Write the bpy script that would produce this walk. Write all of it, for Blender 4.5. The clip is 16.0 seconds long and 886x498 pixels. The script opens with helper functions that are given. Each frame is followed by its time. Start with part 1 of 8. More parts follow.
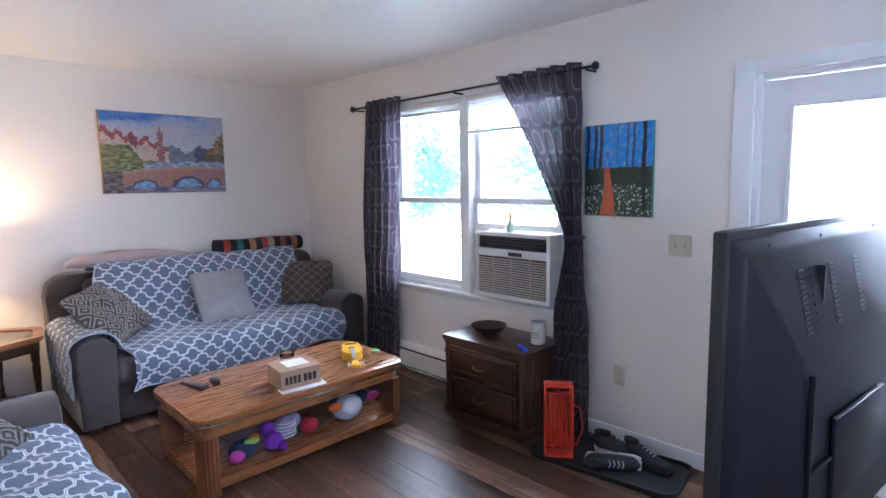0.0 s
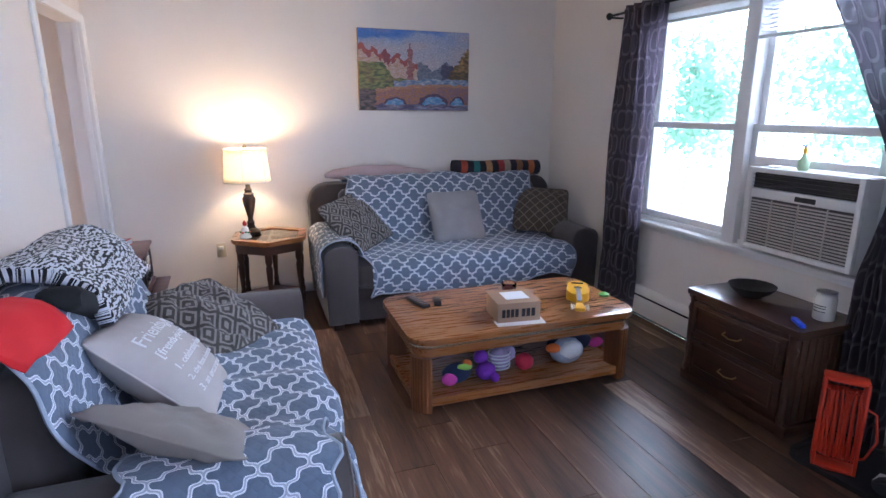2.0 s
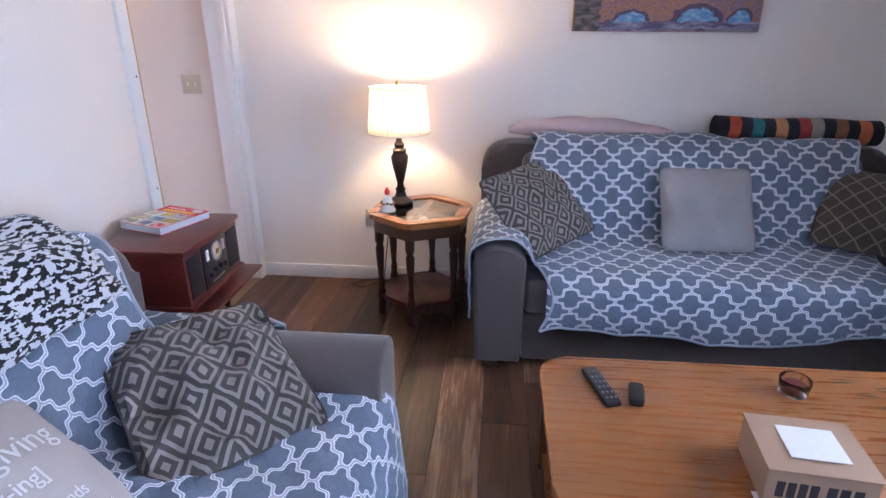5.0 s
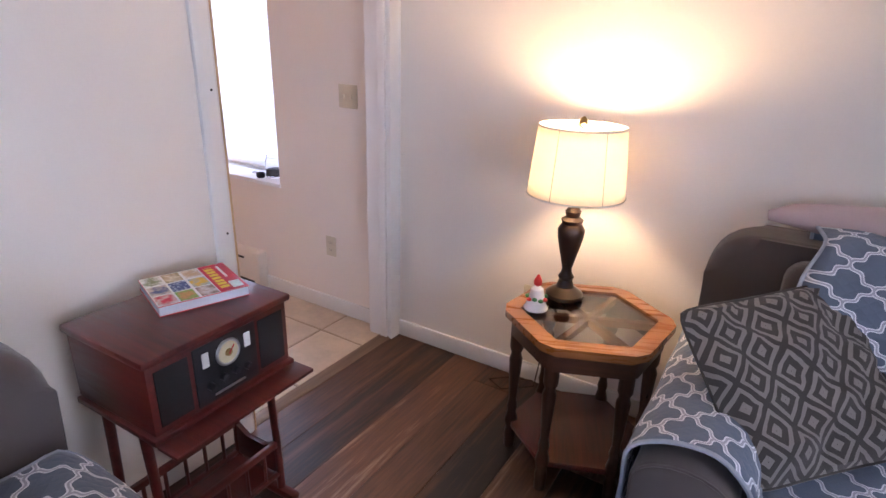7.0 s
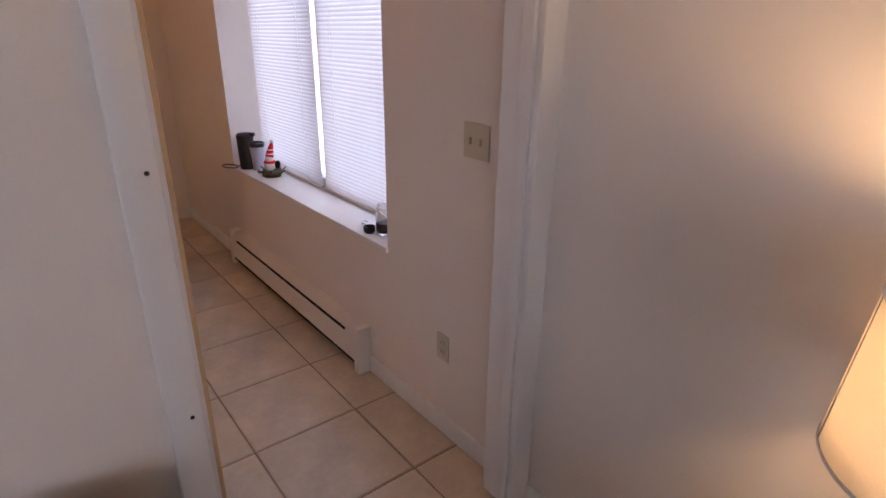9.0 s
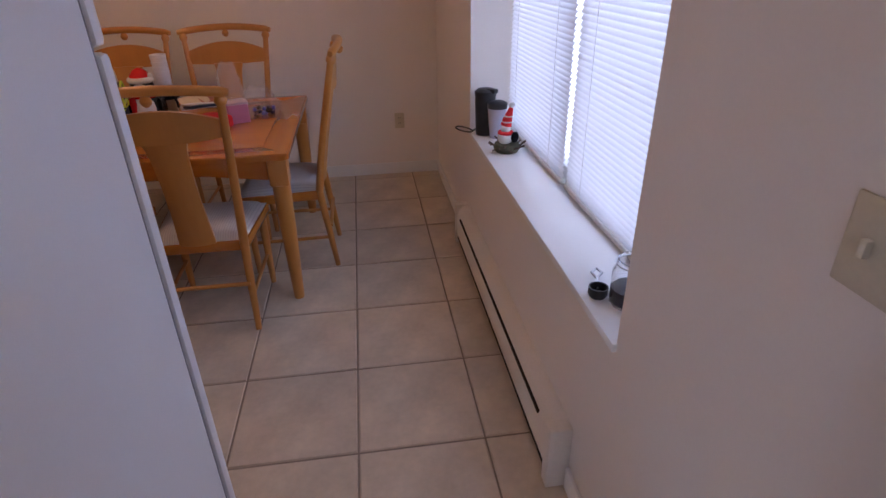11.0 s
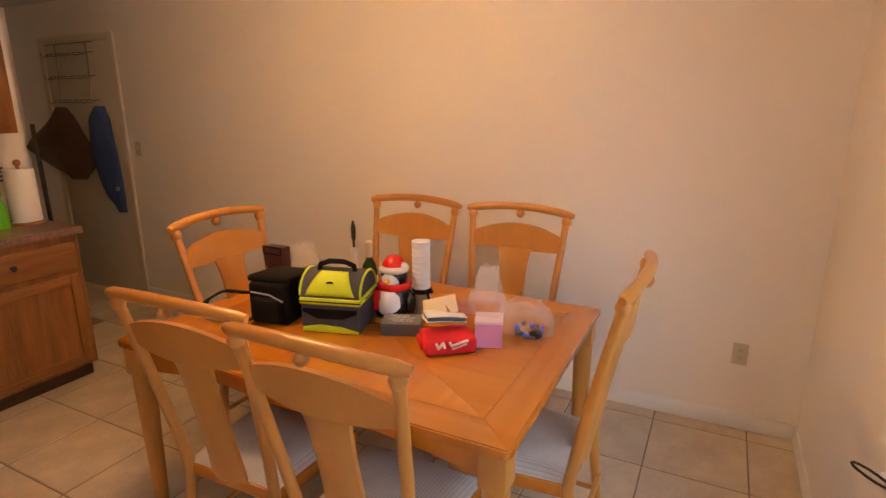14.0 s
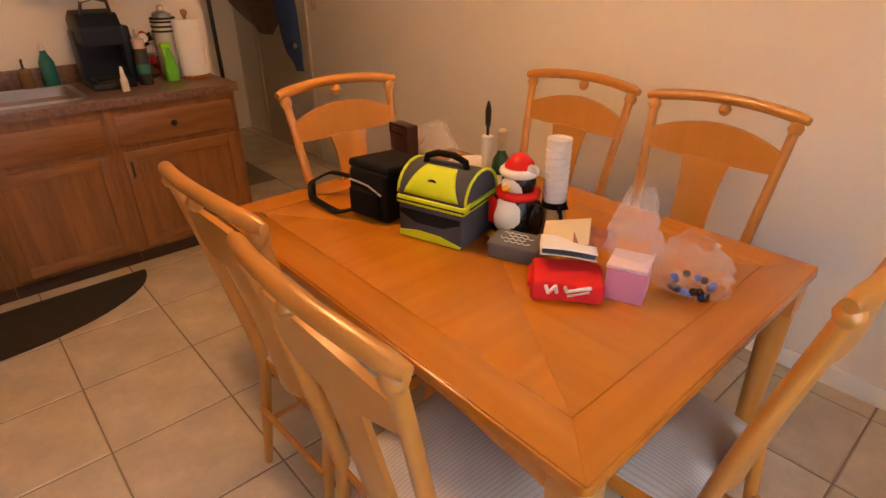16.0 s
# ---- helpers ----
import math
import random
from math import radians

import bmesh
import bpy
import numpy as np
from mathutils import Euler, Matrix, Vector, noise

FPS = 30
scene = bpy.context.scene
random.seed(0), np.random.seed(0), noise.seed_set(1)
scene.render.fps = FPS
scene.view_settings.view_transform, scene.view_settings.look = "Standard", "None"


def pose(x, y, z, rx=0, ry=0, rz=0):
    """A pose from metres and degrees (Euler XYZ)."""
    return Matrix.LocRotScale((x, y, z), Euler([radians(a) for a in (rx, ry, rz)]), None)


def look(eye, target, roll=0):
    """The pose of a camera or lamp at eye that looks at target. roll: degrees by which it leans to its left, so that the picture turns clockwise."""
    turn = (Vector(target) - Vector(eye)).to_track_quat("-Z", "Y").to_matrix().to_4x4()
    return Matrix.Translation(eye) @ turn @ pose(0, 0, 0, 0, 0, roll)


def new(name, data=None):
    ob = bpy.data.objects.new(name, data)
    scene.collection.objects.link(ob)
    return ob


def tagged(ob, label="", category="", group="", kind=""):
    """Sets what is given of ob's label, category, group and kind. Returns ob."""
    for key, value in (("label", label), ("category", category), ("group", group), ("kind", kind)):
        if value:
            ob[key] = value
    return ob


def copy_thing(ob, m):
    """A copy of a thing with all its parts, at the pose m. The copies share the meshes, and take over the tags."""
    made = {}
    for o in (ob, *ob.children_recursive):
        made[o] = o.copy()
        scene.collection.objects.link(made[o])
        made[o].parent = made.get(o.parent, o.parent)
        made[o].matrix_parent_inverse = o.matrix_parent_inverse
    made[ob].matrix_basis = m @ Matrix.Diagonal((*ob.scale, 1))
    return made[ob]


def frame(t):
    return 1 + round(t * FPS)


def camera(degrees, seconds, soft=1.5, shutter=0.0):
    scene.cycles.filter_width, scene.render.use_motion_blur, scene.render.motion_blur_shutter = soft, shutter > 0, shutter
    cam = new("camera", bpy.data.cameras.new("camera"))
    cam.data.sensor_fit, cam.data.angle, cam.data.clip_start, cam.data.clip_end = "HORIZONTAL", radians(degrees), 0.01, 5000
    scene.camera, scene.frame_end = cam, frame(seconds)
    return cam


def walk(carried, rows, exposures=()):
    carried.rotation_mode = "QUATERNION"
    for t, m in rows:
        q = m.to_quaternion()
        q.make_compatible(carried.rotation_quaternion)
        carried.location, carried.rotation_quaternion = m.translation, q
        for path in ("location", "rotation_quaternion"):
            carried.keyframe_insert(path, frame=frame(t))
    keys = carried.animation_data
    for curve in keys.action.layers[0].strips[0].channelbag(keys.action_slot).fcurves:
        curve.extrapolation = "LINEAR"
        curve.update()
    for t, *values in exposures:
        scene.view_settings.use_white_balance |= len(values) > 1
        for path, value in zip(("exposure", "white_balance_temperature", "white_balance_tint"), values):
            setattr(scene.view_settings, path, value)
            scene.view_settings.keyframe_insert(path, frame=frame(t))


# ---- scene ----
cam = camera(77.3, 16.0)
PATH = [
    (0, (0.38, 0.095, 1.527), (1.761, 1.522, 1.284), -1.1),
    (0.5, (0.374, 0.122, 1.531), (1.655, 1.636, 1.274), -1.4),
    (0.8, (0.4, 0.136, 1.543), (1.592, 1.712, 1.234), -1.6),
    (1, (0.41, 0.166, 1.52), (1.545, 1.784, 1.215), -1.7),
    (1.5, (0.51, 0.255, 1.522), (1.346, 2.046, 1.217), 0.3),
    (2, (0.608, 0.345, 1.487), (1.241, 2.178, 0.998), -0.1),
    (2.5, (0.665, 0.53, 1.445), (1.195, 2.356, 0.825), -0.9),
    (3, (0.731, 0.731, 1.424), (1.165, 2.538, 0.685), -1.3),
    (3.5, (0.844, 0.958, 1.394), (1.025, 2.799, 0.632), -0.1),
    (4, (0.948, 1.169, 1.384), (0.949, 2.991, 0.558), -0.5),
    (4.2, (0.981, 1.269, 1.394), (0.933, 3.109, 0.611), -0.4),
    (6.3, (1.222, 2.469, 1.455), (0.597, 4.259, 0.818), 0.9),
    (6.5, (1.22, 2.578, 1.451), (0.463, 4.326, 0.843), 1.6),
    (7, (1.183, 2.831, 1.455), (0.192, 4.423, 0.759), 1.7),
    (7.5, (1.045, 3.089, 1.469), (-0.012, 4.66, 0.827), 0.1),
    (8, (0.939, 3.385, 1.46), (-0.344, 4.775, 0.81), -0.4),
    (8.5, (0.796, 3.566, 1.481), (-0.59, 4.817, 0.764), 0.6),
    (9, (0.587, 3.783, 1.512), (-0.87, 4.944, 0.785), 0.6),
    (9.5, (0.424, 3.987, 1.503), (-1.207, 4.839, 0.72), -0.0),
    (10, (0.232, 4.177, 1.499), (-1.469, 4.741, 0.611), 0.6),
    (10.2, (0.127, 4.233, 1.488), (-1.583, 4.723, 0.573), -0.0),
    (12.3, (-0.806, 4.535, 1.499), (-2.592, 4.306, 0.628), -1.2),
    (12.5, (-0.894, 4.54, 1.505), (-2.669, 4.214, 0.644), -1.5),
    (13, (-1.092, 4.533, 1.537), (-2.827, 3.899, 0.77), 0.0),
    (13.5, (-1.246, 4.495, 1.591), (-2.988, 3.716, 0.99), 0.5),
    (14, (-1.421, 4.463, 1.622), (-3.148, 3.594, 1.112), -0.1),
    (14.5, (-1.593, 4.459, 1.622), (-3.15, 3.301, 1.138), 0.4),
    (15, (-1.732, 4.473, 1.603), (-3.15, 3.166, 1.072), 1.0),
    (15.5, (-1.859, 4.424, 1.573), (-3.217, 3.088, 0.963), 0.8),
    (16, (-2.001, 4.374, 1.548), (-3.182, 3.049, 0.626), -0.2),
]
EXPOSURES = [(0, 0.58, 5450, 17), (1.5, 0.54, 5450, 18), (2, 0.2, 5420, 19), (2.5, 0.1, 5400, 20), (3, 0.04, 5380, 21), (4, 0.58, 5280, 22), (6.5, 0.12, 5800, 25), (7, 0.08, 5950, 26), (8, -0.42, 6350, 26), (9, -0.98, 6700, 30), (9.5, -1.1, 6250, 29), (10, -0.84, 5950, 30), (12.5, -1.1, 5800, 22), (13, -0.78, 6450, 22), (13.5, -0.13, 7000, 18), (14.2, 0.47, 7250, 15), (15, 0.56, 7450, 15), (16, 0.40, 7850, 18)]
walk(cam, [(t, look(eye, target, roll)) for t, eye, target, roll in PATH], EXPOSURES)

# ---- world, lights ----
world = bpy.data.worlds.new("sky")
scene.world = world
world.use_nodes = True
wn = world.node_tree
sky = wn.nodes.new("ShaderNodeTexSky")
sky.sky_type, sky.sun_disc = "NISHITA", False
sky.sun_elevation, sky.sun_rotation = radians(55), radians(250)
wn.nodes["Background"].inputs[1].default_value = 0.15
wn.links.new(sky.outputs[0], wn.nodes["Background"].inputs[0])


def lamp(name, kind, m, energy, colour=(1, 1, 1), **more):
    data = bpy.data.lights.new(name, kind)
    data.energy, data.color = energy, colour
    for key, value in more.items():
        if key == "size":
            data.size = value
        if key == "size_y":
            data.shape, data.size_y = "RECTANGLE", value
        if key == "angle":
            data.angle = value
        if key == "radius":
            data.shadow_soft_size = value
    ob = new(name, data)
    ob.matrix_world = m
    return ob


SUN_DIR = Vector((0.42, 0.30, -0.86))
lamp("sun", "SUN", look((0, 0, 30), Vector((0, 0, 30)) + SUN_DIR), 4.0, (1, 0.96, 0.9), angle=radians(0.5))
# daylight in the door's and the kitchen window's opening
lamp("daylight_door", "AREA", look((3.335, 0.5125, 1.145), (0, 0.5125, 1.145)), 18, (0.66, 0.80, 1), size=0.62, size_y=1.38)
lamp("daylight_window_north", "AREA", look((-2.14, 5.235, 1.4), (-2.14, 0, 1.4)), 48, (0.66, 0.80, 1), size=1.75, size_y=1.38)
# added fill lamp in an unseen south opening, brightens the living room
lamp("daylight_window_south", "AREA", look((1.1, -1.66, 1.45), (1.1, 3, 1.35)), 18, (0.70, 0.82, 1), size=1.5, size_y=1.2)
# table lamp bulb and kitchen ceiling lamp
lamp("table_lamp_bulb", "POINT", pose(0.578, 4.661, 1.155), 27, (1, 0.68, 0.33), radius=0.045)
lamp("kitchen_lamp", "POINT", pose(-2.75, 2.85, 2.28), 37, (1, 0.57, 0.235), radius=0.10)

# ---- tools ----
def mesh_from(bm, name, material):
    me = bpy.data.meshes.new(name)
    bmesh.ops.recalc_face_normals(bm, faces=bm.faces)
    bm.to_mesh(me)
    bm.free()
    if len(me.polygons):
        me.polygons.foreach_set("use_smooth", [True] * len(me.polygons))
        me.set_sharp_from_angle(angle=radians(38))
    for m in (material if isinstance(material, (list, tuple)) else [material]):
        me.materials.append(m)
    return me


def part(name, bm, material, parent=None, label=""):
    ob = new(name, mesh_from(bm, name, material))
    ob.parent = parent
    return tagged(ob, label)


def piece(name, me, parent, m):
    ob = new(name, me)
    ob.parent = parent
    ob.matrix_basis = m
    return ob


def thing(name, m, label, category, group="", kind=""):
    ob = new(name)
    ob.empty_display_size = 0.1
    ob.matrix_basis = m
    return tagged(ob, label, category, group, kind)


def solid(name, bm, material, label, category, group="", kind="", m=None):
    ob = part(name, bm, material)
    if m is not None:
        ob.matrix_basis = m
    return tagged(ob, label, category, group, kind)


def B():
    return bmesh.new()


def box(bm, x0, x1, y0, y1, z0, z1, bev=0.0, seg=2, m=None):
    r = bmesh.ops.create_cube(bm, size=1)
    vs = r["verts"]
    for v in vs:
        v.co = Vector(((x0 + x1) / 2 + v.co.x * (x1 - x0), (y0 + y1) / 2 + v.co.y * (y1 - y0), (z0 + z1) / 2 + v.co.z * (z1 - z0)))
    if m is not None:
        for v in vs:
            v.co = m @ v.co
    if bev:
        es = list({e for v in vs for e in v.link_edges})
        bmesh.ops.bevel(bm, geom=es, offset=bev, segments=seg, profile=0.5, affect="EDGES", clamp_overlap=True)
    return bm


def tube(bm, pts, r, n=10, caps=True):
    """A round bar along pts; r: one radius or one for each point."""
    pts = [Vector(p) for p in pts]
    rs = r if isinstance(r, (list, tuple)) else [r] * len(pts)
    rings, side = [], None
    for i, p in enumerate(pts):
        d = (pts[min(i + 1, len(pts) - 1)] - pts[max(i - 1, 0)]).normalized()
        if side is None:
            side = d.cross(Vector((0, 0, 1)))
            if side.length < 0.05:
                side = d.cross(Vector((1, 0, 0)))
        side = (side - d * side.dot(d)).normalized()
        up = side.cross(d)
        rings.append([bm.verts.new(p + (side * math.cos(a) + up * math.sin(a)) * rs[i]) for a in [2 * math.pi * k / n for k in range(n)]])
    for a, b in zip(rings, rings[1:]):
        for k in range(n):
            bm.faces.new((a[k], a[(k + 1) % n], b[(k + 1) % n], b[k]))
    if caps:
        bm.faces.new(rings[0][::-1])
        bm.faces.new(rings[-1])
    return bm


def lathe(bm, prof, n=28, c=(0, 0, 0), squash=1.0):
    """Turned shape: prof of (radius, height)."""
    rings = []
    for r, z in prof:
        rings.append([bm.verts.new((c[0] + max(r, 1e-4) * math.cos(2 * math.pi * k / n), c[1] + squash * max(r, 1e-4) * math.sin(2 * math.pi * k / n), c[2] + z)) for k in range(n)])
    for a, b in zip(rings, rings[1:]):
        for k in range(n):
            bm.faces.new((a[k], a[(k + 1) % n], b[(k + 1) % n], b[k]))
    bm.faces.new(rings[0][::-1])
    bm.faces.new(rings[-1])
    return bm


def prism(bm, poly, z0, z1, bev=0.0, m=None, seg=2):
    """A flat outline in x, y, raised from z0 to z1, then moved by m."""
    lo = [bm.verts.new((x, y, z0)) for x, y in poly]
    hi = [bm.verts.new((x, y, z1)) for x, y in poly]
    n = len(poly)
    fs = [bm.faces.new(lo[::-1]), bm.faces.new(hi)]
    for k in range(n):
        fs.append(bm.faces.new((lo[k], lo[(k + 1) % n], hi[(k + 1) % n], hi[k])))
    if m is not None:
        for v in lo + hi:
            v.co = m @ v.co
    if bev:
        es = list({e for f in fs[:2] for e in f.edges})
        bmesh.ops.bevel(bm, geom=es, offset=bev, segments=seg, profile=0.5, affect="EDGES", clamp_overlap=True)
    return bm


def sheet(bm, fn, nu, nv, su=1.0, sv=1.0, closed=False):
    """A surface fn(u, v) with UVs in metres (su, sv)."""
    uv = bm.loops.layers.uv.verify()
    g = [[bm.verts.new(fn(i / nu, j / nv)) for j in range(nv + 1)] for i in range(nu + 1)]
    for i in range(nu):
        for j in range(nv):
            f = bm.faces.new((g[i][j], g[i + 1][j], g[i + 1][j + 1], g[i][j + 1]))
            for lp, (a, b) in zip(f.loops, ((i, j), (i + 1, j), (i + 1, j + 1), (i, j + 1))):
                lp[uv].uv = (a / nu * su, b / nv * sv)
    return bm


def thick(ob, t):
    md = ob.modifiers.new("thickness", "SOLIDIFY")
    md.thickness, md.offset = t, 0
    return ob


def cushion(bm, w, h, t, n=18, wob=0.006, seed=0):
    """A stuffed pillow in the x, y plane with pulled-out corners and a seam."""
    uv = bm.loops.layers.uv.verify()

    def bulge(a, b):
        return max(0.0, (1 - abs(a) ** 2.3) * (1 - abs(b) ** 2.3)) ** 0.62

    sides = []
    for s in (1, -1):
        g = []
        for i in range(n + 1):
            row = []
            for j in range(n + 1):
                a, b = 2 * i / n - 1, 2 * j / n - 1
                rnd = 1 - 0.06 * abs(a * b) ** 7
                pull = rnd * (1 - 0.03 * (1 - b * b) * abs(a) ** 3), rnd * (1 - 0.03 * (1 - a * a) * abs(b) ** 3)
                z = s * t / 2 * bulge(a, b)
                z += wob * (noise.noise((a * 2.2 + seed, b * 2.2, s * 3.0)) + 0.45 * noise.noise((a * 5.5, b * 5.5 + seed, s * 2.0))) * (2 if abs(a) < 0.98 and abs(b) < 0.98 else 0)
                row.append(bm.verts.new((a * w / 2 * pull[0], b * h / 2 * pull[1], z)))
            g.append(row)
        sides.append(g)
        for i in range(n):
            for j in range(n):
                f = bm.faces.new((g[i][j], g[i + 1][j], g[i + 1][j + 1], g[i][j + 1]))
                for lp, (p, q) in zip(f.loops, ((i, j), (i + 1, j), (i + 1, j + 1), (i, j + 1))):
                    lp[uv].uv = (p / n * w, q / n * h)
    bmesh.ops.remove_doubles(bm, verts=bm.verts, dist=0.0008)
    return bm


def seam(bm, w, h, n=18, r=0.004):
    pts = []
    for i in range(n + 1):
        a = 2 * i / n - 1
        pts.append((a * w / 2, -h / 2 * (1 - 0.03 * (1 - a * a)), 0))
    for i in range(n + 1):
        a = 2 * i / n - 1
        pts.append((w / 2 * (1 - 0.03 * (1 - a * a)), a * h / 2, 0))
    for i in range(n + 1):
        a = 1 - 2 * i / n
        pts.append((a * w / 2, h / 2 * (1 - 0.03 * (1 - a * a)), 0))
    for i in range(n + 1):
        a = 1 - 2 * i / n
        pts.append((-w / 2 * (1 - 0.03 * (1 - a * a)), a * h / 2, 0))
    pts = [(x * (1 - 0.06 * abs(4 * x * y / (w * h)) ** 7), y * (1 - 0.06 * abs(4 * x * y / (w * h)) ** 7), z) for x, y, z in pts]
    out = [pts[0]]
    for p in pts[1:]:
        if (Vector(p) - Vector(out[-1])).length > 0.004:
            out.append(p)
    tube(bm, out, r, 6)
    return bm


# ---- materials ----
def M(name, col, rough=0.6, var=0.12, scale=6.0, bump=0.15, bscale=120.0, metal=0.0, coat=0.0, rnd=0.0, stretch=(1, 1, 1), spec=0.5, fine=0.06, emit=0.0, trans=0.0, sheen=0.0):
    m = bpy.data.materials.new(name)
    m.use_nodes = True
    t = m.node_tree
    p = t.nodes["Principled BSDF"]
    p.inputs["Roughness"].default_value, p.inputs["Metallic"].default_value = rough, metal
    p.inputs["Specular IOR Level"].default_value = spec
    p.inputs["Coat Weight"].default_value, p.inputs["Transmission Weight"].default_value = coat, trans
    p.inputs["Sheen Weight"].default_value = sheen
    tc, mp = t.nodes.new("ShaderNodeTexCoord"), t.nodes.new("ShaderNodeMapping")
    mp.inputs["Scale"].default_value = stretch
    t.links.new(tc.outputs["Object"], mp.inputs["Vector"])
    n1, n2 = t.nodes.new("ShaderNodeTexNoise"), t.nodes.new("ShaderNodeTexNoise")
    n1.inputs["Scale"].default_value, n1.inputs["Detail"].default_value = scale, 5
    n2.inputs["Scale"].default_value, n2.inputs["Detail"].default_value = bscale, 3
    for n in (n1, n2):
        t.links.new(mp.outputs[0], n.inputs["Vector"])
    val = mul_add(t, n1.outputs["Fac"], 2.2 * var, 1 - 1.1 * var)
    val = math_node(t, "MULTIPLY", val, mul_add(t, n2.outputs["Fac"], 2 * fine, 1 - fine))
    if rnd:
        oi = t.nodes.new("ShaderNodeObjectInfo")
        val = math_node(t, "MULTIPLY", val, mul_add(t, oi.outputs["Random"], 2 * rnd, 1 - rnd))
    hs = t.nodes.new("ShaderNodeHueSaturation")
    hs.inputs["Color"].default_value = (*col, 1)
    t.links.new(val, hs.inputs["Value"])
    t.links.new(hs.outputs[0], p.inputs["Base Color"])
    if bump:
        bn = t.nodes.new("ShaderNodeBump")
        bn.inputs["Strength"].default_value, bn.inputs["Distance"].default_value = bump, 0.002
        t.links.new(n2.outputs["Fac"], bn.inputs["Height"])
        t.links.new(bn.outputs[0], p.inputs["Normal"])
    if emit:
        p.inputs["Emission Color"].default_value, p.inputs["Emission Strength"].default_value = (*col, 1), emit
    return m


def math_node(t, op, a, b=None, c=None):
    n = t.nodes.new("ShaderNodeMath")
    n.operation = op
    for i, v in enumerate((a, b, c)):
        if v is None:
            continue
        if isinstance(v, (int, float)):
            n.inputs[i].default_value = v
        else:
            t.links.new(v, n.inputs[i])
    return n.outputs[0]


def mul_add(t, a, b, c):
    return math_node(t, "MULTIPLY_ADD", a, b, c)


def wood(name, dark, light, rough=0.35, axis=0, grain=1.0, rnd=0.0, coat=0.0, bump=0.12, spread=1.0, sap=None):
    m = bpy.data.materials.new(name)
    m.use_nodes = True
    t = m.node_tree
    p = t.nodes["Principled BSDF"]
    p.inputs["Coat Weight"].default_value, p.inputs["Coat Roughness"].default_value = coat, 0.15
    tc, mp = t.nodes.new("ShaderNodeTexCoord"), t.nodes.new("ShaderNodeMapping")
    sc = [1, 1, 1]
    sc[axis] = 0.07
    mp.inputs["Scale"].default_value = sc
    t.links.new(tc.outputs["Object"], mp.inputs["Vector"])
    src = mp.outputs[0]
    if rnd:
        oi = t.nodes.new("ShaderNodeObjectInfo")
        va = t.nodes.new("ShaderNodeVectorMath")
        va.operation = "ADD"
        cx = t.nodes.new("ShaderNodeCombineXYZ")
        for i in range(3):
            t.links.new(math_node(t, "MULTIPLY", oi.outputs["Random"], 37.0 + 11 * i), cx.inputs[i])
        t.links.new(src, va.inputs[0])
        t.links.new(cx.outputs[0], va.inputs[1])
        src = va.outputs[0]
    n1, n2, n3 = [t.nodes.new("ShaderNodeTexNoise") for _ in range(3)]
    n1.inputs["Scale"].default_value, n1.inputs["Detail"].default_value, n1.inputs["Distortion"].default_value = 9 * grain, 4, 1.2
    n2.inputs["Scale"].default_value, n2.inputs["Detail"].default_value = 90 * grain, 4
    n3.inputs["Scale"].default_value, n3.inputs["Detail"].default_value = 300 * grain, 2
    for n in (n1, n2, n3):
        t.links.new(src, n.inputs["Vector"])
    f = math_node(t, "ADD", math_node(t, "MULTIPLY", n1.outputs["Fac"], 0.6), math_node(t, "MULTIPLY", n2.outputs["Fac"], 0.4))
    f = mul_add(t, f, 2.6 * spread, 0.5 - 1.3 * spread)
    if rnd:
        f = math_node(t, "ADD", f, mul_add(t, oi.outputs["Random"], 2 * rnd, -rnd))
    ramp = t.nodes.new("ShaderNodeValToRGB")
    ramp.color_ramp.elements[0].color, ramp.color_ramp.elements[1].color = (*dark, 1), (*light, 1)
    if sap:
        ramp.color_ramp.elements[1].position = 0.78
        ramp.color_ramp.elements.new(1.0).color = (*sap, 1)
    t.links.new(f, ramp.inputs[0])
    t.links.new(ramp.outputs[0], p.inputs["Base Color"])
    t.links.new(mul_add(t, n2.outputs["Fac"], 0.25 * min(1.0, spread), rough - 0.1 * min(1.0, spread)), p.inputs["Roughness"])
    bn = t.nodes.new("ShaderNodeBump")
    bn.inputs["Strength"].default_value, bn.inputs["Distance"].default_value = bump, 0.001
    t.links.new(n3.outputs["Fac"], bn.inputs["Height"])
    t.links.new(bn.outputs[0], p.inputs["Normal"])
    return m


